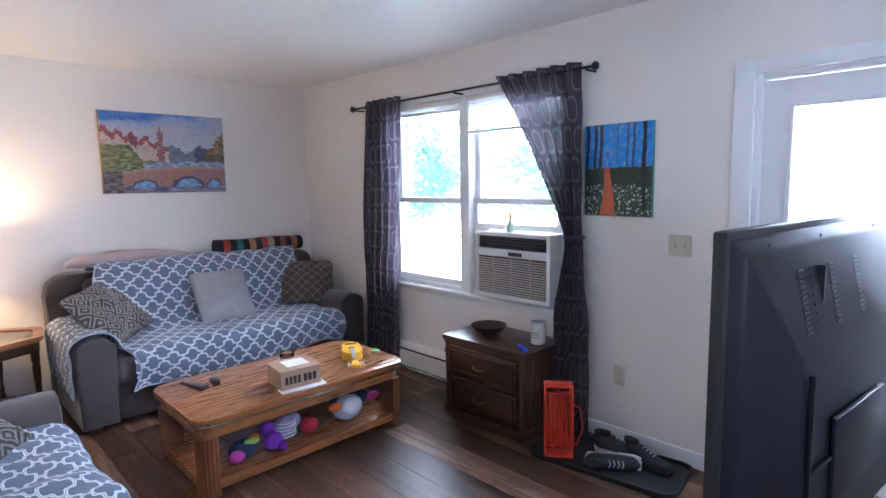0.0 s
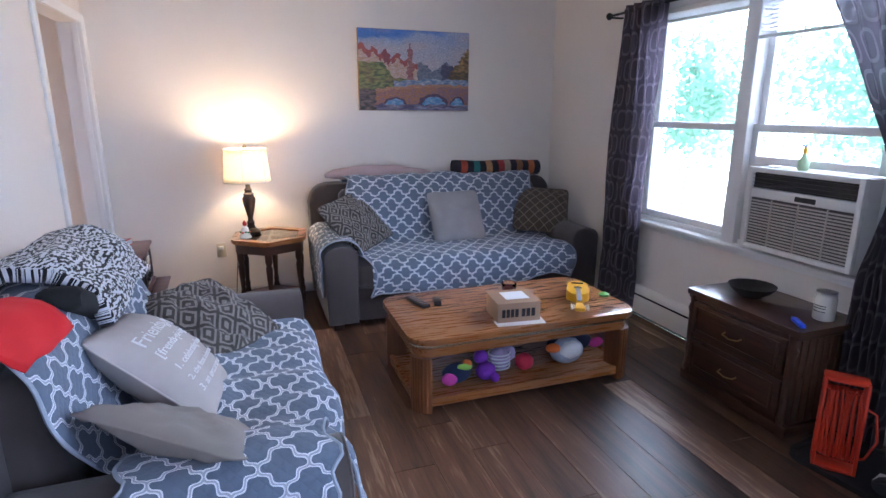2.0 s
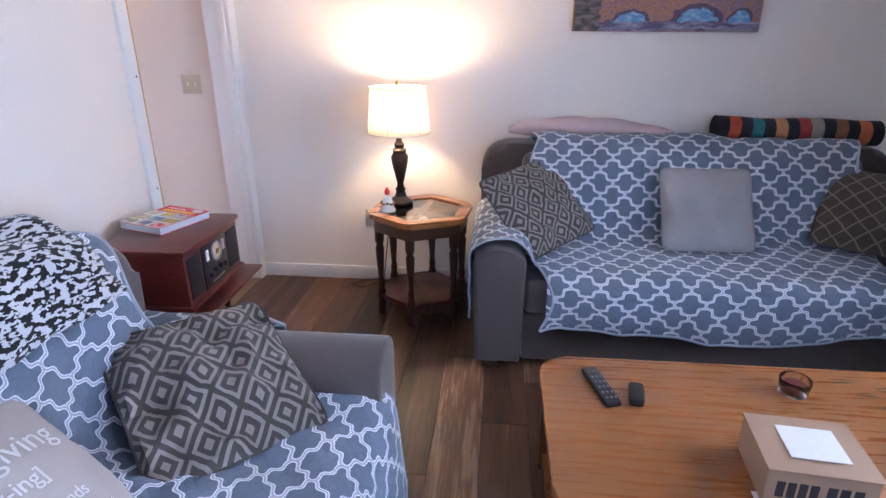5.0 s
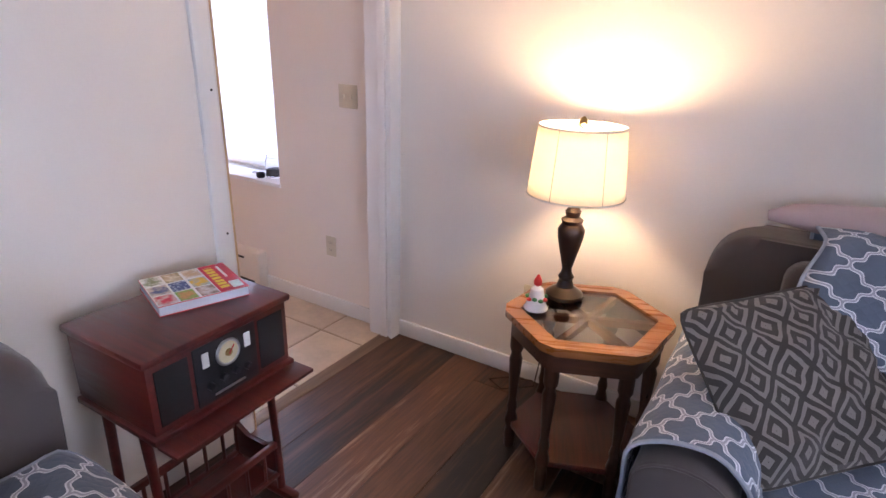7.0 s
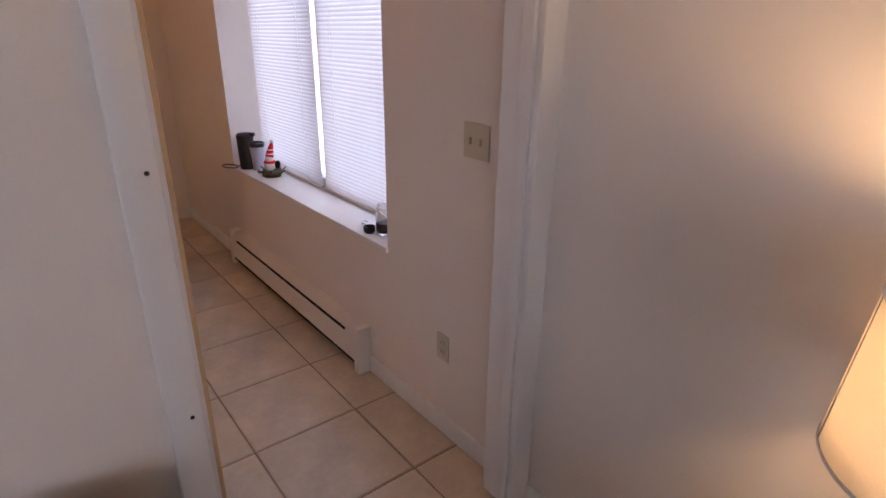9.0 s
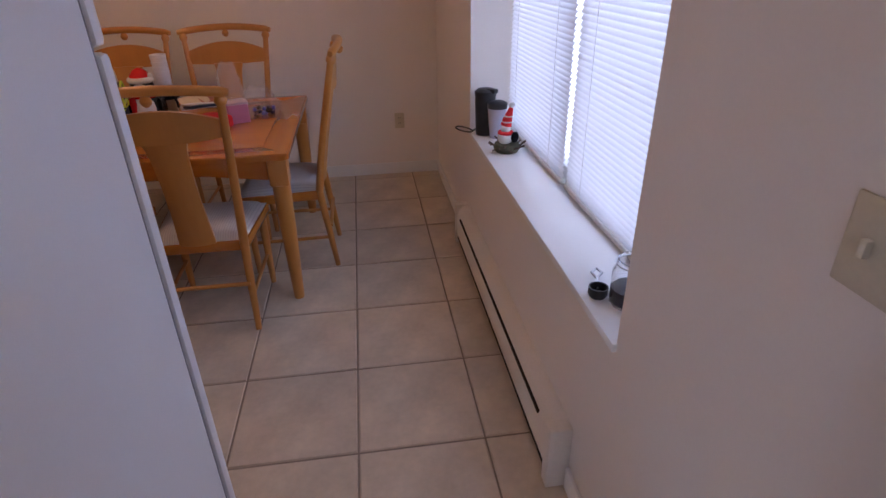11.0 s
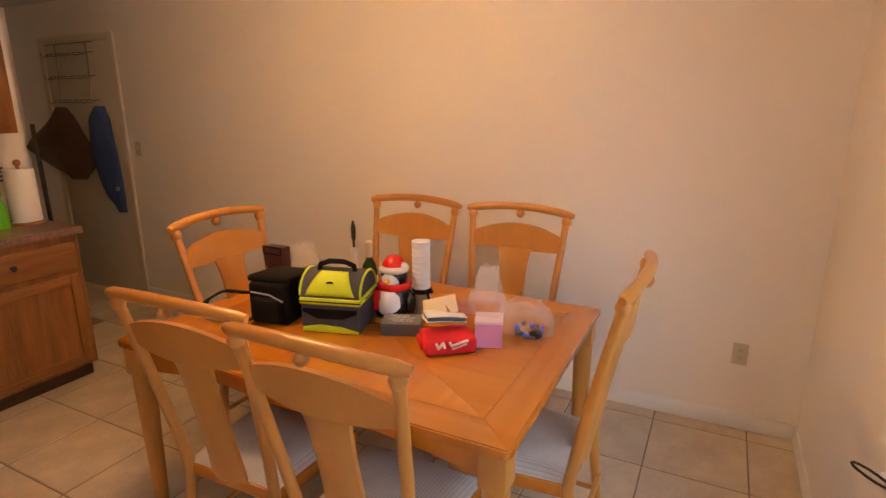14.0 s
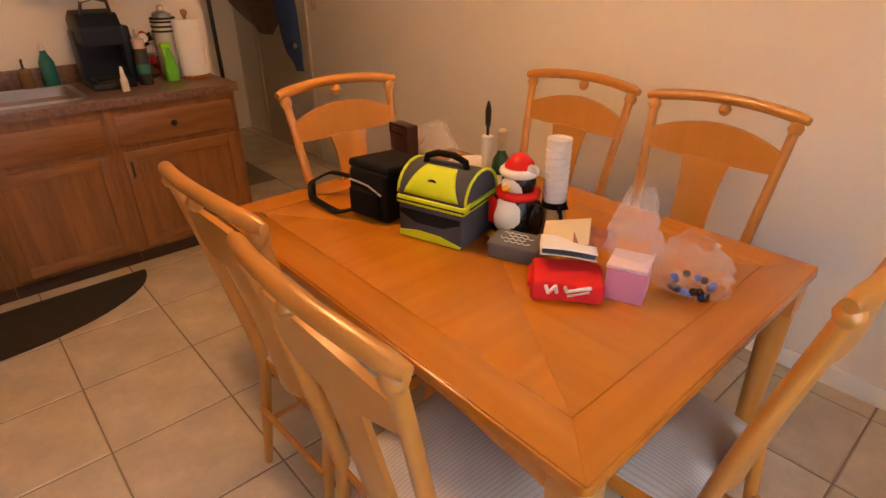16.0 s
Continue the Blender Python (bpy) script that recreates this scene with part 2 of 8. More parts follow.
def cloth(name, ground, line, kind, size, rough=0.9, width=0.10, quilt=0.0):
    """Woven cloth with a printed pattern on UVs in metres."""
    m = bpy.data.materials.new(name)
    m.use_nodes = True
    t = m.node_tree
    p = t.nodes["Principled BSDF"]
    p.inputs["Roughness"].default_value, p.inputs["Specular IOR Level"].default_value = rough, 0.2
    p.inputs["Sheen Weight"].default_value = 0.15
    tc, sx = t.nodes.new("ShaderNodeTexCoord"), t.nodes.new("ShaderNodeSeparateXYZ")
    nz = t.nodes.new("ShaderNodeTexNoise")
    nz.inputs["Scale"].default_value = 9
    t.links.new(tc.outputs["UV"], nz.inputs["Vector"])
    t.links.new(tc.outputs["UV"], sx.inputs[0])
    wob = mul_add(t, nz.outputs["Fac"], 0.12, -0.06)
    u = math_node(t, "ADD", math_node(t, "DIVIDE", sx.outputs[0], size), wob)
    v = math_node(t, "ADD", math_node(t, "DIVIDE", sx.outputs[1], size), wob)

    def tri(x):
        return math_node(t, "ABSOLUTE", math_node(t, "SUBTRACT", math_node(t, "FRACT", x), 0.5))

    if kind == "trellis":
        a, b = math_node(t, "ADD", u, v), math_node(t, "SUBTRACT", u, v)
        wa = math_node(t, "MULTIPLY", math_node(t, "SINE", math_node(t, "MULTIPLY", b, 4 * math.pi)), 0.062)
        wb = math_node(t, "MULTIPLY", math_node(t, "SINE", math_node(t, "MULTIPLY", a, 4 * math.pi)), 0.062)
        d = math_node(t, "MINIMUM", tri(math_node(t, "ADD", a, wa)), tri(math_node(t, "ADD", b, wb)))
        fac = math_node(t, "LESS_THAN", d, width)
        if quilt:
            ring = math_node(t, "LESS_THAN", math_node(t, "ABSOLUTE", math_node(t, "SUBTRACT", d, width * 1.5)), width * 0.62)
            fac = math_node(t, "MAXIMUM", math_node(t, "MULTIPLY", fac, 0.42), ring)
    elif kind == "diamond":
        d = math_node(t, "ADD", tri(u), tri(math_node(t, "MULTIPLY", v, 0.8)))
        fac = math_node(t, "GREATER_THAN", math_node(t, "SINE", math_node(t, "MULTIPLY", d, 22.0)), 0.25)
    elif kind == "lozenge":
        # rows of long rounded rings, each second row shifted
        half = math_node(t, "MULTIPLY", math_node(t, "FLOOR", math_node(t, "MULTIPLY", v, 0.5)), 0.5)
        cu = tri(math_node(t, "ADD", u, half))
        cv = math_node(t, "MULTIPLY", tri(math_node(t, "MULTIPLY", v, 0.5)), 1.3)
        rr = math_node(t, "ADD", math_node(t, "POWER", math_node(t, "DIVIDE", cu, 0.40), 3.0), math_node(t, "POWER", math_node(t, "DIVIDE", cv, 0.56), 3.0))
        fac = math_node(t, "GREATER_THAN", math_node(t, "ABSOLUTE", math_node(t, "SUBTRACT", rr, 0.75)), 0.28)
        fac = math_node(t, "SUBTRACT", 1.0, fac)
    elif kind == "lattice":
        d = math_node(t, "MINIMUM", tri(math_node(t, "ADD", u, v)), tri(math_node(t, "SUBTRACT", u, v)))
        fac = math_node(t, "LESS_THAN", d, width)
    elif kind == "speckle":
        big = t.nodes.new("ShaderNodeTexNoise")
        big.inputs["Scale"].default_value, big.inputs["Detail"].default_value = 1 / size, 2
        mp = t.nodes.new("ShaderNodeMapping")
        mp.inputs["Scale"].default_value = (1, 2.2, 1)
        t.links.new(tc.outputs["UV"], mp.inputs["Vector"])
        t.links.new(mp.outputs[0], big.inputs["Vector"])
        fac = math_node(t, "GREATER_THAN", big.outputs["Fac"], width)
    else:
        fac = math_node(t, "GREATER_THAN", tri(math_node(t, "MULTIPLY", u, 1.0)), 0.5 - width)
    fine = t.nodes.new("ShaderNodeTexNoise")
    fine.inputs["Scale"].default_value, fine.inputs["Detail"].default_value = 500, 2
    t.links.new(tc.outputs["UV"], fine.inputs["Vector"])
    mix = t.nodes.new("ShaderNodeMix")
    mix.data_type = "RGBA"
    mix.inputs[6].default_value, mix.inputs[7].default_value = (*ground, 1), (*line, 1)
    t.links.new(fac, mix.inputs[0])
    hs = t.nodes.new("ShaderNodeHueSaturation")
    t.links.new(mix.outputs[2], hs.inputs["Color"])
    t.links.new(math_node(t, "MULTIPLY", mul_add(t, fine.outputs["Fac"], 0.5, 0.75), mul_add(t, nz.outputs["Fac"], 0.3, 0.85)), hs.inputs["Value"])
    t.links.new(hs.outputs[0], p.inputs["Base Color"])
    bn = t.nodes.new("ShaderNodeBump")
    bn.inputs["Strength"].default_value, bn.inputs["Distance"].default_value = 0.35, 0.0015
    high = math_node(t, "ADD", fine.outputs["Fac"], math_node(t, "MULTIPLY", fac, 0.6))
    if quilt:
        k = size / 0.034
        qa, qb = math_node(t, "MULTIPLY", math_node(t, "ADD", u, v), k), math_node(t, "MULTIPLY", math_node(t, "SUBTRACT", u, v), k)
        puff = math_node(t, "POWER", math_node(t, "MINIMUM", tri(qa), tri(qb)), 0.5)
        high = mul_add(t, puff, quilt, high)
    t.links.new(high, bn.inputs["Height"])
    t.links.new(bn.outputs[0], p.inputs["Normal"])
    return m


def glass_mat(name, tint=(1, 1, 1), rough=0.0, ior=1.45):
    m = bpy.data.materials.new(name)
    m.use_nodes = True
    p = m.node_tree.nodes["Principled BSDF"]
    p.inputs["Base Color"].default_value = (*tint, 1)
    p.inputs["Transmission Weight"].default_value, p.inputs["Roughness"].default_value, p.inputs["IOR"].default_value = 1, rough, ior
    return m


def sheer(name, base, colour, through_amount, glow=0.5):
    """Thin stuff that lets light through: translucent, and partly see-through."""
    m = base
    t = m.node_tree
    p, out = t.nodes["Principled BSDF"], t.nodes["Material Output"]
    tl, tr = t.nodes.new("ShaderNodeBsdfTranslucent"), t.nodes.new("ShaderNodeBsdfTransparent")
    tl.inputs[0].default_value, tr.inputs[0].default_value = (*colour, 1), (1, 1, 1, 1)
    m1, m2 = t.nodes.new("ShaderNodeMixShader"), t.nodes.new("ShaderNodeMixShader")
    m1.inputs[0].default_value, m2.inputs[0].default_value = glow, through_amount
    t.links.new(p.outputs[0], m1.inputs[1])
    t.links.new(tl.outputs[0], m1.inputs[2])
    t.links.new(m1.outputs[0], m2.inputs[1])
    t.links.new(tr.outputs[0], m2.inputs[2])
    t.links.new(m2.outputs[0], out.inputs[0])
    return m


def painted(name, rough=0.55):
    """Brush-painted or printed colours kept on the face corners."""
    m = bpy.data.materials.new(name)
    m.use_nodes = True
    t = m.node_tree
    p = t.nodes["Principled BSDF"]
    p.inputs["Roughness"].default_value = rough
    at, nz = t.nodes.new("ShaderNodeAttribute"), t.nodes.new("ShaderNodeTexNoise")
    at.attribute_name = "paint"
    nz.inputs["Scale"].default_value = 90
    tc = t.nodes.new("ShaderNodeTexCoord")
    t.links.new(tc.outputs["Object"], nz.inputs["Vector"])
    hs = t.nodes.new("ShaderNodeHueSaturation")
    t.links.new(at.outputs["Color"], hs.inputs["Color"])
    t.links.new(mul_add(t, nz.outputs["Fac"], 0.7, 0.65), hs.inputs["Value"])
    t.links.new(hs.outputs[0], p.inputs["Base Color"])
    bn = t.nodes.new("ShaderNodeBump")
    bn.inputs["Strength"].default_value, bn.inputs["Distance"].default_value = 0.3, 0.002
    t.links.new(nz.outputs["Fac"], bn.inputs["Height"])
    t.links.new(bn.outputs[0], p.inputs["Normal"])
    return m


def picture(bm, w, h, nx, ny, fn):
    """A flat painted sheet in x, z, facing -y, coloured by fn(u, v)."""
    lay = bm.loops.layers.float_color.new("paint")
    g = [[bm.verts.new((w * (i / nx - 0.5), 0, h * (j / ny - 0.5))) for j in range(ny + 1)] for i in range(nx + 1)]
    for i in range(nx):
        for j in range(ny):
            f = bm.faces.new((g[i][j], g[i + 1][j], g[i + 1][j + 1], g[i][j + 1]))
            c = fn((i + 0.5) / nx, (j + 0.5) / ny)
            for lp in f.loops:
                lp[lay] = (*c, 1)
    return bm


wall_paint = M("wall_paint", (0.82, 0.765, 0.705), 0.5, 0.05, 1.2, 0.12, 160, fine=0.02)
ceiling_paint = M("ceiling_paint", (0.84, 0.83, 0.82), 0.25, 0.04, 1.5, 0.2, 90, fine=0.02)
white_paint = M("white_paint", (0.80, 0.80, 0.79), 0.35, 0.05, 3, 0.08, 80, fine=0.02)
white_plastic = M("white_plastic", (0.72, 0.71, 0.68), 0.4, 0.03, 5, 0.05, 200, fine=0.02)
ivory_plastic = M("ivory_plastic", (0.60, 0.55, 0.42), 0.4, 0.04, 8, 0.0)
grout = M("grout", (0.24, 0.19, 0.145), 0.9, 0.2, 8)
tile_mat = M("ceramic_tile", (0.55, 0.45, 0.34), 0.36, 0.34, 6, 0.06, 40, rnd=0.06, fine=0.10)
plank_mat = wood("walnut_plank", (0.018, 0.009, 0.006), (0.130, 0.059, 0.030), 0.37, 1, 1.0, rnd=0.40, bump=0.25, sap=(0.25, 0.16, 0.105))
dark_gap = M("dark_gap", (0.02, 0.015, 0.012), 0.9)
oak_honey = wood("honey_oak", (0.19, 0.066, 0.016), (0.34, 0.130, 0.034), 0.27, 0, 0.8, coat=0.5, spread=0.42, bump=0.05)
oak_honey_z = wood("honey_oak_upright", (0.10, 0.03, 0.009), (0.25, 0.085, 0.024), 0.35, 2, 1.0, coat=0.2)
beech = wood("beech_orange", (0.35, 0.104, 0.010), (0.60, 0.220, 0.025), 0.22, 1, 0.30, coat=0.6, spread=0.6, bump=0.03)
beech_x = wood("beech_orange_cross", (0.35, 0.104, 0.010), (0.60, 0.220, 0.025), 0.22, 0, 0.30, coat=0.6, spread=0.6, bump=0.03)
beech_z = wood("beech_chair", (0.38, 0.145, 0.026), (0.59, 0.27, 0.060), 0.33, 2, 0.7, coat=0.4, spread=0.25, bump=0.0)
cab_oak = wood("cabinet_oak", (0.135, 0.050, 0.014), (0.31, 0.125, 0.037), 0.4, 2, 1.0, coat=0.1)
walnut = wood("dark_walnut", (0.018, 0.007, 0.0045), (0.085, 0.032, 0.016), 0.30, 0, 1.0, coat=0.35)
walnut_z = wood("dark_walnut_upright", (0.018, 0.007, 0.0045), (0.085, 0.032, 0.016), 0.30, 2, 1.0, coat=0.35)
mahogany = wood("mahogany", (0.030, 0.0045, 0.004), (0.125, 0.017, 0.012), 0.34, 1, 1.0, coat=0.2)
grey_cloth = M("grey_upholstery", (0.080, 0.065, 0.062), 0.95, 0.15, 6, 0.4, 700, spec=0.2, sheen=0.3)
trellis = cloth("trellis_cover", (0.130, 0.162, 0.225), (0.74, 0.76, 0.83), "trellis", 0.124, width=0.034, quilt=5.0)
black = M("black_plastic", (0.012, 0.012, 0.014), 0.4, 0.1, 8, 0.1, 300)
steel = M("brushed_steel", (0.55, 0.55, 0.56), 0.3, 0.1, 10, 0.1, 200, metal=1.0)
brass = M("old_brass", (0.42, 0.29, 0.12), 0.35, 0.15, 20, 0.1, 200, metal=1.0)
clear_glass = glass_mat("clear_glass")

# ---- the setting ----
XE, YN, XW, YS, ZC = 3.24, 4.935, -4.355, -1.6, 2.43
PX0, PX1 = -0.52, -0.395         # partition between the rooms
OY0, OY1, OZ = 3.968, 4.86, 2.05  # opening in it
KY = 0.57                         # kitchen back wall


def S(name, bm, material, label, category):
    return solid(name, bm, material, label, category, kind="structure")


# wall_east with window and door
WY0, WY1, WZ0, WZ1 = 1.99, 3.66, 0.72, 2.11
DY0, DY1, DZ = 0.05, 0.965, 1.99
bm = B()
for y0, y1, z0, z1 in ((WY1, 5.25, 0, ZC), (WY0, WY1, 0, WZ0), (WY0, WY1, WZ1, ZC), (DY1, WY0, 0, ZC), (DY0, DY1, DZ, ZC), (YS - 0.1, DY0, 0, ZC)):
    box(bm, XE, XE + 0.15, y0, y1, z0, z1)
S("wall_east", bm, wall_paint, "off-white painted living room wall with window and door", "wall")
# wall_north with the kitchen window
KX0, KX1, KZ0, KZ1 = -3.06, -1.225, 0.665, 2.12
bm = B()
for x0, x1, z0, z1 in ((KX1, XE, 0, ZC), (KX0, KX1, 0, KZ0), (KX0, KX1, KZ1, ZC), (XW, KX0, 0, ZC)):
    box(bm, x0, x1, YN, YN + 0.32, z0, z1)
S("wall_north", bm, wall_paint, "off-white painted wall with a deep kitchen window", "wall")
bm = box(B(), XW - 0.15, XW, -1.45, YN + 0.32, 0, ZC)
S("wall_west", bm, wall_paint, "beige-lit plain painted kitchen wall", "wall")
# unseen wall, its opening made up to hold the south fill lamp
bm = B()
for x0, x1, z0, z1 in ((PX1, 0.35, 0, ZC), (1.85, XE + 0.15, 0, ZC), (0.35, 1.85, 0, 0.85), (0.35, 1.85, 2.05, ZC)):
    box(bm, x0, x1, YS - 0.15, YS, z0, z1)
S("wall_south", bm, wall_paint, "unseen off-white painted wall with an added opening for fill light", "wall")
bm = box(B(), PX0, PX1, YS - 0.15, OY0, 0, ZC)
box(bm, PX0, PX1, OY0, YN, OZ, ZC)
S("wall_partition", bm, wall_paint, "off-white partition wall between living room and kitchen", "wall")
bm = box(B(), -3.38, PX0, KY - 0.12, KY, 0, ZC)
S("wall_kitchen", bm, wall_paint, "off-white kitchen wall behind the counter", "wall")
bm = box(B(), XW, PX0, -1.45, -1.3, 0, ZC)
S("wall_hall", bm, wall_paint, "plain painted wall closing the back hall", "wall")
bm = box(B(), XW - 0.15, XE + 0.15, YS - 0.15, YN + 0.32, ZC, ZC + 0.12)
S("ceiling", bm, ceiling_paint, "white satin painted plaster ceiling", "ceiling")

# opening trims
bm = box(B(), PX0 - 0.012, PX1 + 0.012, OY0, OY0 + 0.016, 0, OZ)
jamb_mat = M("jamb_paint", (0.74, 0.72, 0.71), 0.45, 0.05, 3, 0.05, 80)
jamb = S("doorway_jamb", bm, jamb_mat, "white painted doorway jamb with bare wood streaks", "door frame")
bare_wood = wood("bare_pine", (0.42, 0.25, 0.11), (0.66, 0.46, 0.26), 0.6, 2)
for x0, x1 in ((-0.432, -0.414), (-0.490, -0.479)):
    part("bare_strip", box(B(), x0, x1, OY0 + 0.014, OY0 + 0.019, 0, OZ), bare_wood, jamb, "streak of bare brown wood")
part("bare_strip", box(B(), PX1 + 0.0122, PX1 + 0.0140, OY0 + 0.0100, OY0 + 0.0185, 0, OZ, 0.001), bare_wood, jamb, "bare wood edge beside the casing")
bm = box(B(), PX1, PX1 + 0.018, OY0 - 0.06, OY0 + 0.002, 0, OZ + 0.06, 0.004)
tr = S("trim_doorway_south", bm, white_paint, "white painted wooden door casing with nail holes", "trim")
for z in (1.30, 0.83, 0.45):
    part("nail_hole", lathe(B(), [(0.004, 0), (0.004, 0.0015)], 8, (0, 0, 0)), dark_gap, tr).matrix_basis = pose(PX1 + 0.018, OY0 - 0.018, z, 0, 90, 0)
bm = box(B(), PX0, PX1 + 0.001, OY1, YN, 0, OZ)
box(bm, PX1 + 0.001, PX1 + 0.018, OY1 - 0.004, YN, 0, OZ + 0.06, 0.004)
box(bm, PX0 + 0.075, PX0 + 0.115, OY1 - 0.014, OY1 + 0.001, 0, OZ, 0.003)
box(bm, PX0 - 0.016, PX0, OY1 + 0.01, YN, 0, OZ + 0.06, 0.004)
S("trim_doorway_north", bm, white_paint, "white painted wooden door casing beside the wall", "trim")
bm = box(B(), PX1 + 0.0005, PX1 + 0.018, OY0 + 0.002, OY1 - 0.004, OZ, OZ + 0.06, 0.004)
S("trim_doorway_head", bm, white_paint, "white painted wooden head casing", "trim")


def baseboard(name, x0, x1, y0, y1):
    bm = box(B(), x0, x1, y0, y1, 0.0, 0.088, 0.005)
    S(name, bm, white_paint, "white painted wooden baseboard", "baseboard")


baseboard("baseboard_north", PX1 + 0.018, XE, YN - 0.014, YN)
baseboard("baseboard_east", XE - 0.014, XE, 1.05, 2.0)
baseboard("baseboard_partition", PX1, PX1 + 0.014, YS, OY0 - 0.06)
baseboard("baseboard_kitchen_north", -1.39, PX0 - 0.016, YN - 0.014, YN)
baseboard("baseboard_kitchen_corner", XW + 0.014, -3.15, YN - 0.014, YN)
baseboard("baseboard_west", XW, XW + 0.014, 0.15, YN)

# living floor of planks
bm = box(B(), -0.43, XE, YS, YN, -0.08, -0.006)
floor = S("floor_living", bm, dark_gap, "dark walnut plank laminate floor", "floor")


def plank_mesh(w, l):
    bm = B()
    e, d = 0.0016, 0.004
    lo = [bm.verts.new(p) for p in ((0.0005, 0.0005, -0.006), (w - 0.0005, 0.0005, -0.006), (w - 0.0005, l - 0.0005, -0.006), (0.0005, l - 0.0005, -0.006))]
    mid = [bm.verts.new(p) for p in ((0.0005, 0.0005, -0.0015), (w - 0.0005, 0.0005, -0.0015), (w - 0.0005, l - 0.0005, -0.0015), (0.0005, l - 0.0005, -0.0015))]
    hi = [bm.verts.new(p) for p in ((e, e, 0), (w - e, e, 0), (w - e, l - e, 0), (e, l - e, 0))]
    for a, b in ((lo, mid), (mid, hi)):
        for k in range(4):
            bm.faces.new((a[k], a[(k + 1) % 4], b[(k + 1) % 4], b[k]))
    bm.faces.new(hi)
    return mesh_from(bm, "plank", plank_mat)


def lay_planks():
    rng = random.Random(5)
    W, L = 0.184, 1.22
    cache = {}
    x, k = -0.395, 0
    while x < XE - 0.02:
        w = min(W, XE - x)
        y = YS - rng.uniform(0, 1.0)
        while y < YN - 0.01:
            y0, y1 = max(y, YS), min(y + L, YN - 0.002)
            if y1 - y0 > 0.03:
                key = (round(w, 3), round(y1 - y0, 3))
                if key not in cache:
                    cache[key] = plank_mesh(*key)
                piece("plank", cache[key], floor, pose(x, y0, 0))
            y += L
        x += W


# kitchen floor of tiles
bm = box(B(), XW, -0.43, -1.3, YN, -0.08, -0.004)
floor_k = S("floor_kitchen", bm, grout, "beige ceramic tile floor with dark grout", "floor")
TX, TY, TP = -1.187, 4.722, 0.4385


def tile_mesh(w, l):
    bm = B()
    g, e = 0.0035, 0.004
    lo = [bm.verts.new(p) for p in ((g, g, -0.004), (w - g, g, -0.004), (w - g, l - g, -0.004), (g, l - g, -0.004))]
    hi = [bm.verts.new(p) for p in ((g + e, g + e, 0), (w - g - e, g + e, 0), (w - g - e, l - g - e, 0), (g + e, l - g - e, 0))]
    for k in range(4):
        bm.faces.new((lo[k], lo[(k + 1) % 4], hi[(k + 1) % 4], hi[k]))
    bm.faces.new(hi)
    return mesh_from(bm, "tile", tile_mat)


def lay_tiles():
    cache = {}
    for i in range(-2, 9):
        for j in range(-1, 14):
            x1, x0 = TX - i * TP, TX - (i + 1) * TP
            y1, y0 = TY - j * TP, TY - (j + 1) * TP
            x0, x1, y0, y1 = max(x0, XW), min(x1, -0.46), max(y0, -1.3), min(y1, YN)
            if x1 - x0 < 0.03 or y1 - y0 < 0.03:
                continue
            if x1 < -3.45 or y1 > KY - 0.1:
                key = (round(x1 - x0, 3), round(y1 - y0, 3))
                if key not in cache:
                    cache[key] = tile_mesh(*key)
                piece("tile", cache[key], floor_k, pose(x0, y0, 0))


bm = prism(B(), [(-0.46, 0), (-0.455, 0.006), (-0.405, 0.009), (-0.392, 0.003), (-0.392, 0)], OY0, OY1, 0, Matrix(((1, 0, 0, 0), (0, 0, 1, 0), (0, 1, 0, 0), (0, 0, 0, 1))))
S("trim_threshold", bm, wood("threshold_wood", (0.12, 0.075, 0.05), (0.26, 0.18, 0.12), 0.45, 1), "brown wooden threshold strip in the doorway", "threshold")


# window_1: two double-hung units in the living room
def hung_unit(parent, y0, y1, z0, z1, raised):
    fr = part("window_frame", frame_bm(y0, y1, z0, z1, 0.035, XE + 0.02, XE + 0.11), white_paint, parent)
    zm = 1.385
    if raised:
        lower = (1.190, zm + 0.02)
    else:
        lower = (z0 + 0.035, zm + 0.02)
    for (za, zb), x in ((lower, XE + 0.035), ((zm - 0.02, z1 - 0.035), XE + 0.07)):
        sa = part("sash", frame_bm(y0 + 0.035, y1 - 0.035, za, zb, 0.042, x, x + 0.03, 0.004), white_paint, parent, "white painted window sash")
        gl = part("pane", box(B(), x + 0.012, x + 0.016, y0 + 0.075, y1 - 0.075, za + 0.04, zb - 0.04), clear_glass, sa, "clear glass pane")
        gl.visible_shadow = False
    return fr


def frame_bm(y0, y1, z0, z1, w, x0, x1, bev=0.003):
    bm = B()
    box(bm, x0, x1, y0, y0 + w, z0, z1, bev)
    box(bm, x0, x1, y1 - w, y1, z0, z1, bev)
    box(bm, x0 + 0.0006, x1 - 0.0006, y0 + w, y1 - w, z0, z0 + w, bev)
    box(bm, x0 + 0.0006, x1 - 0.0006, y0 + w, y1 - w, z1 - w, z1, bev)
    return bm


w1 = thing("window_1", pose(0, 0, 0), "white double-hung window pair in the living room", "window", kind="structure")
hung_unit(w1, 2.815, WY1, WZ0, WZ1, False)
hung_unit(w1, WY0, 2.805, WZ0, WZ1, True)
part("window_casing", frame_bm(WY0 - 0.05, WY1 + 0.05, WZ0 - 0.05, WZ1 + 0.05, 0.052, XE - 0.016, XE + 0.001, 0.004), white_paint, w1, "flat white casing")
part("mullion", box(B(), XE - 0.012, XE + 0.05, 2.765, 2.855, WZ0 + 0.003, WZ1 - 0.003, 0.006), white_paint, w1)
part("window_sill", box(B(), XE - 0.045, XE + 0.02, WY0 - 0.08, WY1 + 0.08, WZ0 - 0.022, WZ0 + 0.004, 0.006), white_paint, w1)


